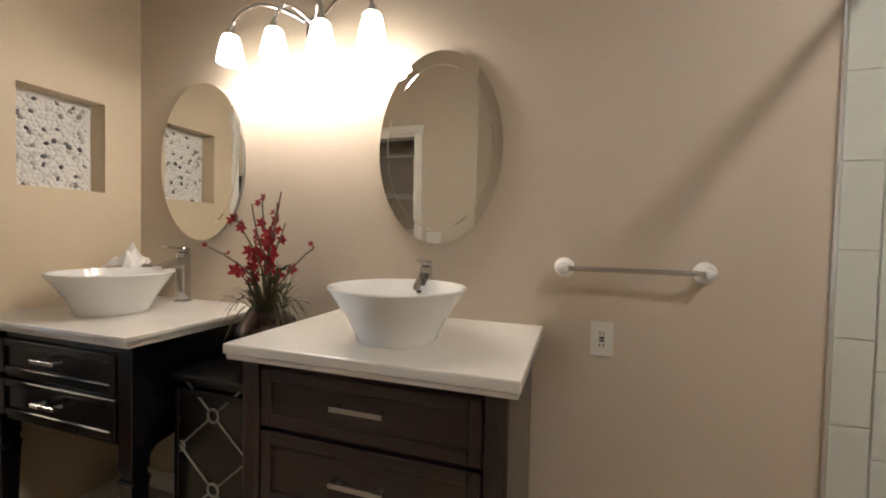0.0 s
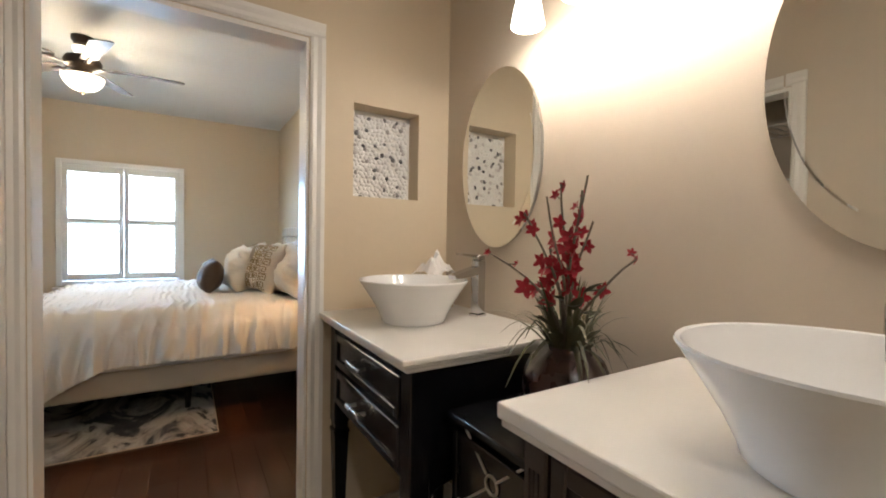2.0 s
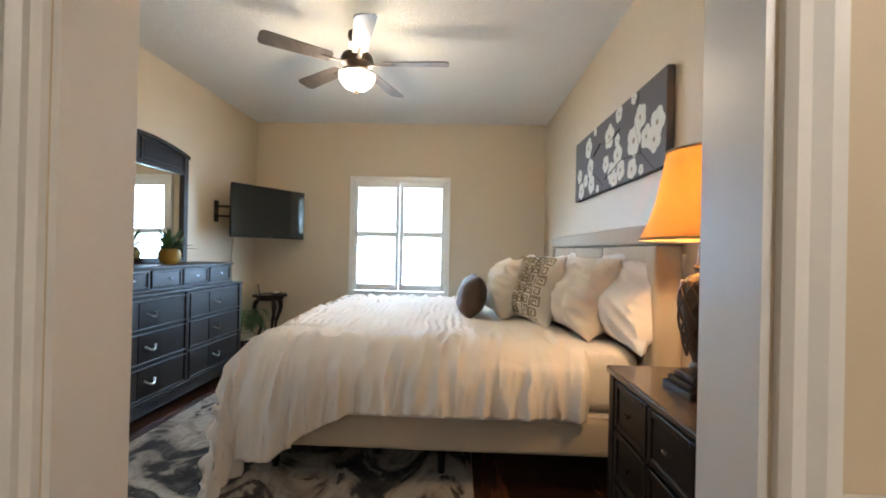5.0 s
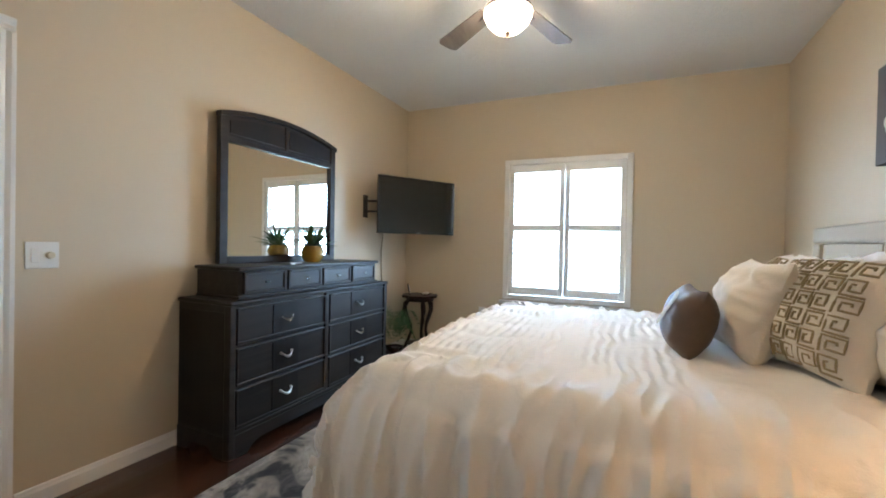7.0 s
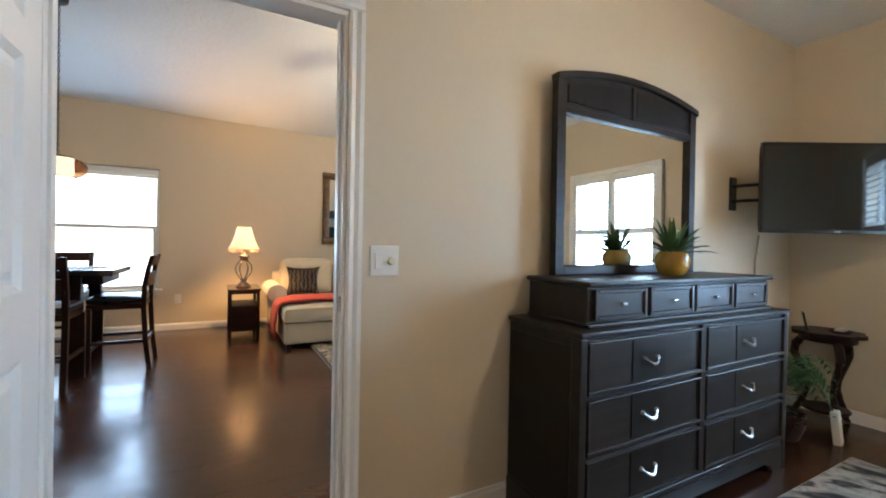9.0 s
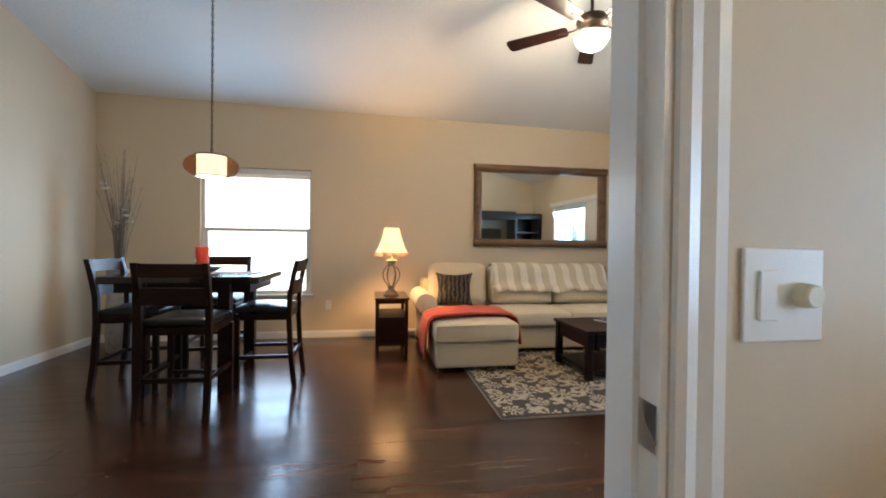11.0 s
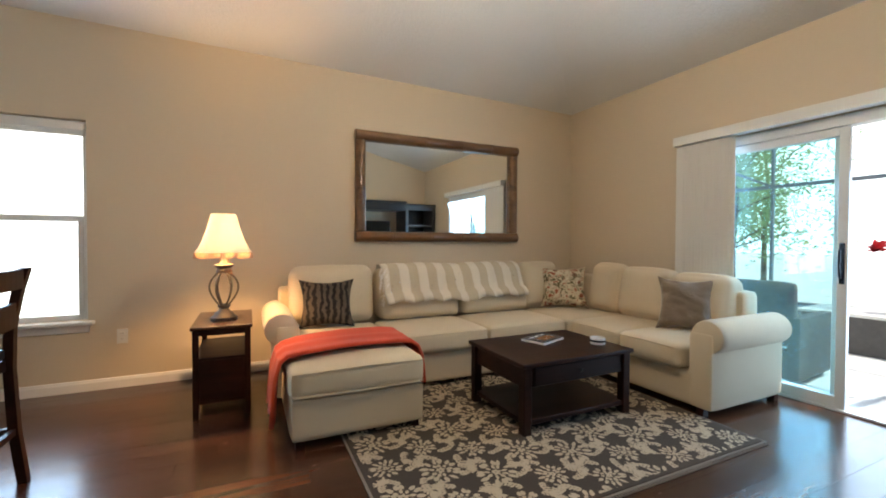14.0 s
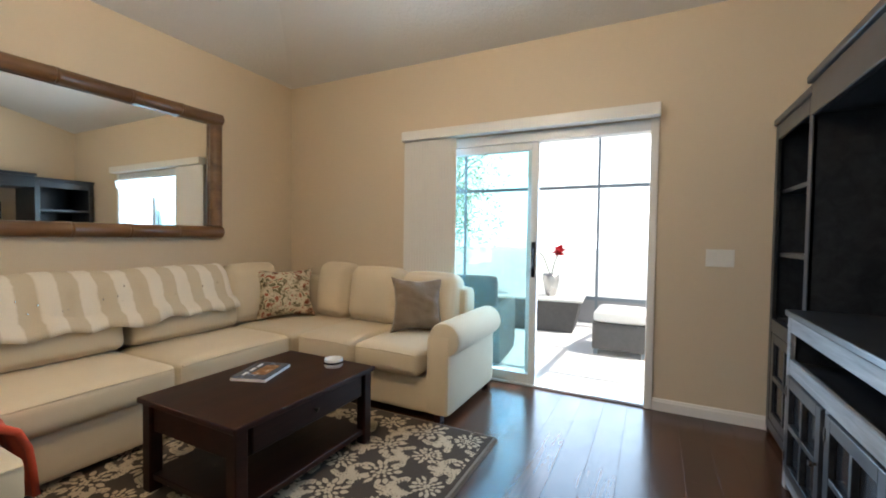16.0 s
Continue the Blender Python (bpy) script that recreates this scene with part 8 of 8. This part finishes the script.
def entertainment_centre():
    F = M_RUBBED

    def tower(x0, x1, name_label):
        t = thing("media_tower", name_label, "cabinet", pose((x0 + x1) / 2, -2.024, 0), "media wall cabinets")
        W, D, top = (x1 - x0) / 2, 0.625, 1.90
        for s in (-1, 1):
            part("side_panel", box(s * (W - 0.012) - 0.012, s * (W - 0.012) + 0.012, -D, -0.002, 0.0, top), F, t)
        part("back_panel", box(-W + 0.024, W - 0.024, -0.022, -0.004, 0.05, top), M_BLACK, t)
        part("crown", box(-W - 0.01, W + 0.01, -D - 0.015, -0.001, top, top + 0.042, 0.008, 2), F, t)
        for z in (0.06, 0.70, 1.10, 1.48):
            part("shelf", box(-W + 0.024, W - 0.024, -D + 0.03, -0.022, z, z + 0.024), F, t)
        b = bmesh.new()
        for a in ((-W, -W + 0.055, 0.04, top), (W - 0.055, W, 0.04, top), (-W + 0.055, W - 0.055, top - 0.09, top), (-W + 0.055, W - 0.055, 0.64, 0.72), (-W + 0.055, W - 0.055, 0.04, 0.10)):
            bx(b, a[0], a[1], -D - 0.004, -D + 0.016, a[2], a[3], 0.003)
        part("face_frame", b, F, t)
        d = part("door", box(-W + 0.058, W - 0.058, -D + 0.012, -D + 0.018, 0.105, 0.635), M_DGLASS, t, "smoked glass door")
        b = bmesh.new()
        for a in ((-W + 0.058, -W + 0.11, 0.105, 0.635), (W - 0.11, W - 0.058, 0.105, 0.635), (-W + 0.11, W - 0.11, 0.105, 0.16), (-W + 0.11, W - 0.11, 0.58, 0.635), (-0.014, 0.014, 0.16, 0.58), (-W + 0.11, W - 0.11, 0.355, 0.383)):
            bx(b, a[0], a[1], -D - 0.002, -D + 0.012, a[2], a[3], 0.002)
        part("door_frame", b, F, d)
        return t
    tower(-6.625, -5.955, "black media tower with open shelves and a glazed door")
    tower(-4.39, -3.72, "black media tower with open shelves and a glazed door")
    c = thing("media_console", "black media console with grey-washed front and glazed doors", "cabinet", pose(-5.1725, -2.024, 0), "media wall cabinets")
    W, D, top = 0.775, 0.69, 0.865
    part("console_top", box(-W, W, -D - 0.02, -0.002, top - 0.03, top, 0.006, 2), F, c)
    for s in (-1, 1):
        part("side_panel", box(s * (W - 0.014) - 0.012, s * (W - 0.014) + 0.012, -D, -0.002, 0.0, top - 0.03), F, c)
    part("back_panel", box(-W + 0.026, W - 0.026, -0.024, -0.004, 0.05, top - 0.03), M_BLACK, c)
    part("shelf", box(-W + 0.026, W - 0.026, -D + 0.03, -0.024, 0.59, 0.615), F, c)
    part("bottom", box(-W + 0.026, W - 0.026, -D + 0.03, -0.024, 0.06, 0.085), F, c)
    b = bmesh.new()
    for a in ((-W, -W + 0.05, 0.0, top - 0.03), (W - 0.05, W, 0.0, top - 0.03), (-W + 0.05, W - 0.05, top - 0.105, top - 0.03), (-W + 0.05, W - 0.05, 0.56, 0.635), (-W + 0.05, W - 0.05, 0.03, 0.09)):
        bx(b, a[0], a[1], -D - 0.006, -D + 0.016, a[2], a[3], 0.003)
    for k in (-1, 1):
        bx(b, k * 0.25 - 0.02, k * 0.25 + 0.02, -D - 0.004, -D + 0.016, 0.09, 0.56, 0.003)
    part("face_frame", b, M_GREYWOOD, c, "grey-washed face frame")
    for x0, x1 in ((-W + 0.053, -0.273), (-0.227, 0.227), (0.273, W - 0.053)):
        d = part("door", box(x0 + 0.05, x1 - 0.05, -D + 0.004, -D + 0.008, 0.14, 0.51), M_DGLASS, c, "smoked glass door")
        b = bmesh.new()
        xm = (x0 + x1) / 2
        for a in ((x0, x0 + 0.05, 0.093, 0.557), (x1 - 0.05, x1, 0.093, 0.557), (x0 + 0.05, x1 - 0.05, 0.093, 0.145), (x0 + 0.05, x1 - 0.05, 0.505, 0.557), (xm - 0.012, xm + 0.012, 0.145, 0.505), (x0 + 0.05, x1 - 0.05, 0.315, 0.340)):
            bx(b, a[0], a[1], -D - 0.016, -D + 0.004, a[2], a[3], 0.002)
        part("door_frame", b, F, d)
        for z in (0.17, 0.48):
            part("hinge", box(x0 - 0.004, x0 + 0.012, -D - 0.019, -D - 0.012, z - 0.025, z + 0.025), M_IRON, d)
        part("knob", lathe_k2(0.013, 0.024, (x1 - 0.025, -D - 0.016, 0.33)), M_IRON, d, "dark knob", True)
    br = thing("media_bridge", "black bridge shelf spanning the media wall towers", "cabinet", pose(-5.1725, -2.024, 0), "media wall cabinets")
    part("top_board", box(-0.80, 0.80, -0.655, -0.002, 1.946, 1.985, 0.008, 2), F, br)
    part("valance", box(-0.778, 0.778, -0.64, -0.61, 1.79, 1.945, 0.004), F, br)
    part("light_board", box(-0.778, 0.778, -0.60, -0.03, 1.80, 1.825), F, br)
    t = thing("television", "large black television standing on the console", "television", pose(-5.17, -2.30, 0.867))
    part("bezel", box(-0.55, 0.55, -0.03, 0.03, 0.06, 0.72, 0.006, 2), M_TVFRAME, t)
    part("screen", box(-0.535, 0.535, -0.0325, -0.031, 0.075, 0.705), M_SCREEN, t, "dark screen")
    part("stand", box(-0.30, 0.30, -0.13, 0.10, 0.0, 0.014, 0.004), M_NICKEL, t, "silver stand")
    part("neck", box(-0.04, 0.04, -0.02, 0.02, 0.014, 0.07), M_TVFRAME, t)
    p = thing("trailing_plant", "small trailing green plant on a tower shelf", "plant", pose(-6.20, -2.42, 1.124))
    part("pot", lathe(bmesh.new(), [(0, 0), (0.045, 0), (0.06, 0.07), (0.055, 0.07), (0.0, 0.06)], seg=20), M_CERAMIC, p, "small pot", True)
    b = bmesh.new()
    rnd = random.Random(31)
    for i in range(28):
        a = rnd.uniform(0, 6.28)
        q = Vector((math.cos(a) * rnd.uniform(0.03, 0.12), math.sin(a) * rnd.uniform(0.03, 0.12), rnd.uniform(0.06, 0.20)))
        blade(b, q, q + Vector((math.cos(a) * 0.06, math.sin(a) * 0.06, rnd.uniform(-0.04, 0.03))), 0.03, 0.006, 4)
    part("leaves", b, M_LEAF, p, "", True)


def lathe_k2(r, d, c):
    b = bmesh.new()
    lathe(b, [(0.0, 0), (r * 0.5, 0), (r * 0.5, d * 0.4), (r, d * 0.6), (r * 0.8, d), (0.0, d)], seg=16)
    bmesh.ops.transform(b, matrix=Matrix.Rotation(radians(90), 4, "X"), verts=b.verts)
    bmesh.ops.translate(b, vec=c, verts=b.verts)
    return b


entertainment_centre()
fx, fy = -4.27, -4.42
# bowl is out of view; its glow and bulbs are added to brighten the room
M_FANFILL = glow("added_fan_bowl_glow", (1.0, 0.92, 0.82), 2.2)
ceiling_fan("ceiling_fan", "dark five-blade ceiling fan hanging from the vault", (fx, fy), vault(fx, fy) + 0.02, 2.88, 0.69, (30, 102, 174, 246, 318), M_FANFILL, LFAN, M_ESP)

# ---- the porch and what lies outside ----
M_OUT2 = glow("bright_sky", (0.95, 0.98, 1.0), OUTG * 0.8)
M_CONC = plain("pale_porch_concrete", (0.80, 0.79, 0.77), 0.8, var=0.06, bstr=0.1)
M_BRONZE = plain("grey_cage_metal", (0.20, 0.24, 0.28), 0.45, 0.2, 0.1, bstr=0)
M_WICKER = plain("grey_wicker", (0.105, 0.10, 0.10), 0.7, var=0.3, scale=20, fine=150, bstr=0.8, bdist=0.006)
M_OUTCUSH = cloth("white_outdoor_cushion", (0.75, 0.74, 0.72), 0.9, 0.04)
# ground colour raised towards white, standing in for overexposed sunlight
setting("ground", box(-60, 20, -60, 40, -0.35, -0.14), plain("whitened_ground", (0.68, 0.68, 0.64), 0.9, var=0.15, scale=0.7, fine=40, bstr=0.4), "pale sunlit ground beyond the porch")
setting("pavement_porch", box(-9.85, -6.763, -8.0, -0.2, -0.14, -0.025), M_CONC, "sunlit pale porch floor")

M_KICK = plain("pale_kick_panel", (0.30, 0.30, 0.31), 0.6, var=0.08, bstr=0)


def cage():
    c = thing("screen_cage", "dark metal screen enclosure round the porch", "enclosure", pose(-9.72, -4.1, -0.025))
    ys = [-3.9, -2.0, 0.08, 1.75, 3.3]
    for y in ys:
        part("post", box(-0.02, 0.02, y - 0.018, y + 0.018, 0, 2.75), M_BRONZE, c)
    for z in (0.36, 1.97, 2.72):
        part("beam", box(-0.022, 0.022, -3.9, 3.3, z - 0.025, z + 0.025), M_BRONZE, c)
    part("kick_panel", box(-0.008, 0.008, -3.875, 3.275, 0.0, 0.335), M_KICK, c, "pale grey kick panel")
    for y in ys:
        b = bmesh.new()
        tube(b, [(0, y, 2.72), (1.2, y, 3.15), (2.85, y, 3.3)], 0.03, 6)
        part("rafter", b, M_BRONZE, c)
    for x, z in ((1.2, 3.15), (2.1, 3.24)):
        part("purlin", box(x - 0.02, x + 0.02, -3.9, 3.3, z - 0.02, z + 0.02), M_BRONZE, c)
    b = bmesh.new()
    tube(b, [(0, -2.0, 1.97), (0, -3.4, 2.70)], 0.02, 6)
    part("brace", b, M_BRONZE, c)


cage()


def porch_column():
    c = thing("porch_column", "white square porch column", "column", pose(-8.3, -6.1, -0.025))
    part("shaft", box(-0.09, 0.09, -0.09, 0.09, 0.0, 2.75, 0.01), M_TRIM, c)
    part("plinth", box(-0.12, 0.12, -0.12, 0.12, 0.0, 0.12, 0.01), M_TRIM, c)


porch_column()


def wicker_seat(m, name, label, w, d, h, cushion_t, back=None):
    s = thing(name, label, "seat", m)
    part("frame", softbox(bmesh.new(), -w, w, -d, d, 0.05, h - cushion_t, 0.03, n=8), M_WICKER, s, "", True)
    for sx in (-1, 1):
        for sy in (-1, 1):
            part("leg", box(sx * (w - 0.04) - 0.02, sx * (w - 0.04) + 0.02, sy * (d - 0.04) - 0.02, sy * (d - 0.04) + 0.02, 0, 0.06), M_BRONZE, s)
    if cushion_t > 0.02:
        part("cushion", softbox(bmesh.new(), -w + 0.01, w - 0.01, -d + 0.01, d - 0.01, h - cushion_t, h, 0.04, (0, 0, 0.015), 8), M_OUTCUSH, s, "white seat cushion", True)
    if back:
        part("backrest", softbox(bmesh.new(), -w, w, d - 0.10, d, h - 0.1, back, 0.04, n=8), M_WICKER, s, "", True)
        for sx in (-1, 1):
            part("armrest", softbox(bmesh.new(), sx * w - 0.05, sx * w + 0.05, -d, d, 0.05, h + 0.16, 0.03, n=6), M_WICKER, s, "", True)
    return s


wicker_seat(pose(-8.30, -3.60, -0.025), "ottoman", "grey wicker ottoman with a white cushion", 0.30, 0.27, 0.46, 0.12)
wicker_seat(pose(-7.32, -4.98, -0.025, 0, 0, -84), "porch_chair", "grey wicker porch chair with a tall back", 0.36, 0.36, 0.42, 0.12, 0.86)


def porch_table():
    t = thing("porch_table", "low grey wicker porch table with a glass top", "table", pose(-9.15, -4.75, -0.025, 0, 0, 4))
    b = bmesh.new()
    prism(b, [(-0.52, 0.0), (0.52, 0.0), (0.60, 0.40), (-0.60, 0.40)], "x", -0.32, 0.32)
    part("wicker_base", b, M_WICKER, t)
    part("tabletop", box(-0.36, 0.36, -0.64, 0.64, 0.40, 0.43, 0.006, 2), M_OUTCUSH, t, "pale tabletop")
    v = thing("flower_vase", "grey vase with two big red flowers on the porch table", "vase", pose(-9.15, -4.55, 0.406))
    part("vase", lathe(bmesh.new(), [(0.0, 0), (0.06, 0), (0.075, 0.04), (0.11, 0.20), (0.115, 0.28), (0.10, 0.30), (0.09, 0.28), (0.0, 0.22)], seg=32), M_NICKEL, v, "grey vase", True)
    rnd = random.Random(15)
    for dx, dy, h in ((-0.02, 0.10, 0.60), (0.0, -0.26, 0.70)):
        b = bmesh.new()
        tube(b, [(0, 0, 0.25), (dx * 0.4, dy * 0.4, 0.25 + (h - 0.25) * 0.6), (dx, dy, h)], 0.006, 6)
        st = part("stem", b, M_LEAF, v)
        b = bmesh.new()
        for k in range(34):
            a, e = rnd.uniform(0, 6.28), rnd.uniform(-0.5, 1.4)
            d = Vector((math.cos(a) * math.cos(e), math.sin(a) * math.cos(e), math.sin(e))) * rnd.uniform(0.08, 0.13)
            blade(b, (dx, dy, h), Vector((dx, dy, h)) + d, 0.075, 0.0, 3)
        part("flower", b, M_REDF, st, "red flower", True)


M_REDF = plain("red_flower_petal", (0.55, 0.02, 0.03), 0.6, var=0.2, scale=20, bstr=0)
porch_table()


def tree(x, y, h, seed):
    rnd = random.Random(seed)
    t = thing("tree", "leafy green garden tree beyond the screen", "tree", pose(x, y, -0.14), "garden trees")
    b = bmesh.new()
    tube(b, [(0, 0, 0), (0.05, 0.03, h * 0.3), (0, 0.08, h * 0.55), (0.1, 0, h * 0.8)], [0.07, 0.055, 0.04, 0.02], 10)
    limbs = []
    for k in range(9):
        a, z = rnd.uniform(0, 6.28), h * rnd.uniform(0.25, 0.7)
        e = Vector((math.cos(a) * h * 0.28, math.sin(a) * h * 0.28, z + h * rnd.uniform(0.08, 0.25)))
        tube(b, [(0, 0.05, z), (e.x * 0.5, e.y * 0.5, z + (e.z - z) * 0.65), e], [0.025, 0.018, 0.010], 6)
        limbs.append((Vector((0, 0.05, z)), e))
    part("trunk", b, M_STEM, t, "", True)
    b = bmesh.new()
    vs, fs = [], []
    for i in range(4200):
        p0, e = rnd.choice(limbs)
        c = p0.lerp(e, rnd.uniform(0.4, 1.1)) + Vector((rnd.gauss(0, 1), rnd.gauss(0, 1), rnd.gauss(0, 0.8))) * h * 0.085
        d = Vector((rnd.uniform(-1, 1), rnd.uniform(-1, 1), rnd.uniform(-0.7, 0.4))).normalized() * rnd.uniform(0.06, 0.11)
        s = d.cross(Vector((rnd.uniform(-1, 1), rnd.uniform(-1, 1), 1))).normalized() * 0.028
        n = len(vs)
        vs += [c, c + d * 0.5 + s, c + d, c + d * 0.5 - s]
        fs.append((n, n + 1, n + 2, n + 3))
    b.free()
    me = bpy.data.meshes.new("crown")
    me.from_pydata(vs, [], fs)
    me.materials.append(M_TREE)
    o = new("crown", me)
    o.parent = t
    tagged(o, kind="stuff")


def leaf_mat():
    m, nt, p = base_mat("tree_leaf", 0.55)
    g = nt.nodes.new("ShaderNodeNewGeometry")
    link(nt, ramp(nt, g.outputs["Random Per Island"], [(0.0, (0.09, 0.17, 0.07)), (1.0, (0.22, 0.34, 0.16))]), p.inputs["Base Color"])
    tr = nt.nodes.new("ShaderNodeBsdfTranslucent")
    tr.inputs[0].default_value = (0.48, 0.62, 0.34, 1)
    mx = nt.nodes.new("ShaderNodeMixShader")
    mx.inputs[0].default_value = 0.55
    link(nt, p.outputs[0], mx.inputs[1])
    link(nt, tr.outputs[0], mx.inputs[2])
    link(nt, mx.outputs[0], nt.nodes["Material Output"].inputs[0])
    return m


M_TREE = leaf_mat()
for k, (x, y, h) in enumerate(((-12.4, -8.9, 4.4), (-13.4, -10.4, 5.4), (-15.2, -9.0, 5.0), (-12.4, -12.0, 5.0), (-17.0, -11.0, 6.0), (-12.8, -8.4, 4.2), (-14.6, -9.6, 5.0))):
    tree(x, y, h, 40 + k)
b = bmesh.new()
bx(b, -58.0, -57.5, -58, 38, -1, 30)
bx(b, -57.5, 18, -58.0, -57.5, -1, 30)
tagged(part("backdrop", b, M_OUT2), "bright overexposed sky beyond the garden", kind="structure")
b = box(-4.6, 2.2, -7.92, -7.90, -0.1, 3.4)
tagged(part("backdrop", b, M_OUT), "bright overexposed daylight outside the window", kind="structure")
lamp("porch_daylight", "AREA", look((-6.80, -4.15, 1.02), (0, -4.15, -0.4)), SLIDE, DAY, 1.7, 1.85)

# ---- floors ----


def plank_floor(name, label, x0, x1, y0, y1, width, length):
    root = setting(name, box(x0, x1, y0, y1, -0.12, -0.006), M_ESP, label)
    rnd = random.Random(5)
    n = int(math.ceil((y1 - y0) / width))
    for i in range(n):
        a, b = y0 + i * width, min(y1, y0 + (i + 1) * width)
        x = x0 - rnd.uniform(0.1, 0.95) * length
        while x < x1:
            c, d = max(x0, x), min(x1, x + length)
            if d - c > 0.03:
                bm = bmesh.new()
                g, v = 0.0004, 0.0007
                w, h = (d - c) / 2 - g, (b - a) / 2 - g
                lo = [bm.verts.new(q) for q in ((-w, -h, -0.006), (w, -h, -0.006), (w, h, -0.006), (-w, h, -0.006))]
                mi = [bm.verts.new(q) for q in ((-w, -h, -v), (w, -h, -v), (w, h, -v), (-w, h, -v))]
                hi = [bm.verts.new(q) for q in ((-w + v, -h + v, 0), (w - v, -h + v, 0), (w - v, h - v, 0), (-w + v, h - v, 0))]
                for A, Bq in ((lo, mi), (mi, hi)):
                    for k in range(4):
                        j = (k + 1) % 4
                        bm.faces.new((A[k], A[j], Bq[j], Bq[k]))
                bm.faces.new(hi)
                o = part("plank", bm, M_PLANK, root)
                o.location = ((c + d) / 2, (a + b) / 2, rnd.uniform(-0.0002, 0.0002))
            x += length


plank_floor("floor_bedroom", "dark walnut plank floor of the bedroom", -6.454, -1.93, -1.907, 1.65, 0.127, 1.25)
plank_floor("floor_living", "glossy dark walnut plank floor of the living room", -6.70, 0.505, -6.792, -1.907, 0.152, 1.25)


def tile_floor():
    root = setting("floor_bath", box(-1.93, 1.8, -1.8, 1.615, -0.12, -0.005), M_GROUT, "beige ceramic tile floor of the bathroom")
    me = mesh_of("tile", box(-0.163, 0.163, -0.163, 0.163, -0.006, 0.0, 0.002), M_TILE)
    for i in range(12):
        for j in range(12):
            x, y = -1.93 + 0.165 + i * 0.33, -1.8 + 0.165 + j * 0.33
            if x + 0.16 < 1.85 and y + 0.16 < 1.68:
                o = new("tile", me)
                o.parent = root
                o.location = (x, y, 0)


tile_floor()
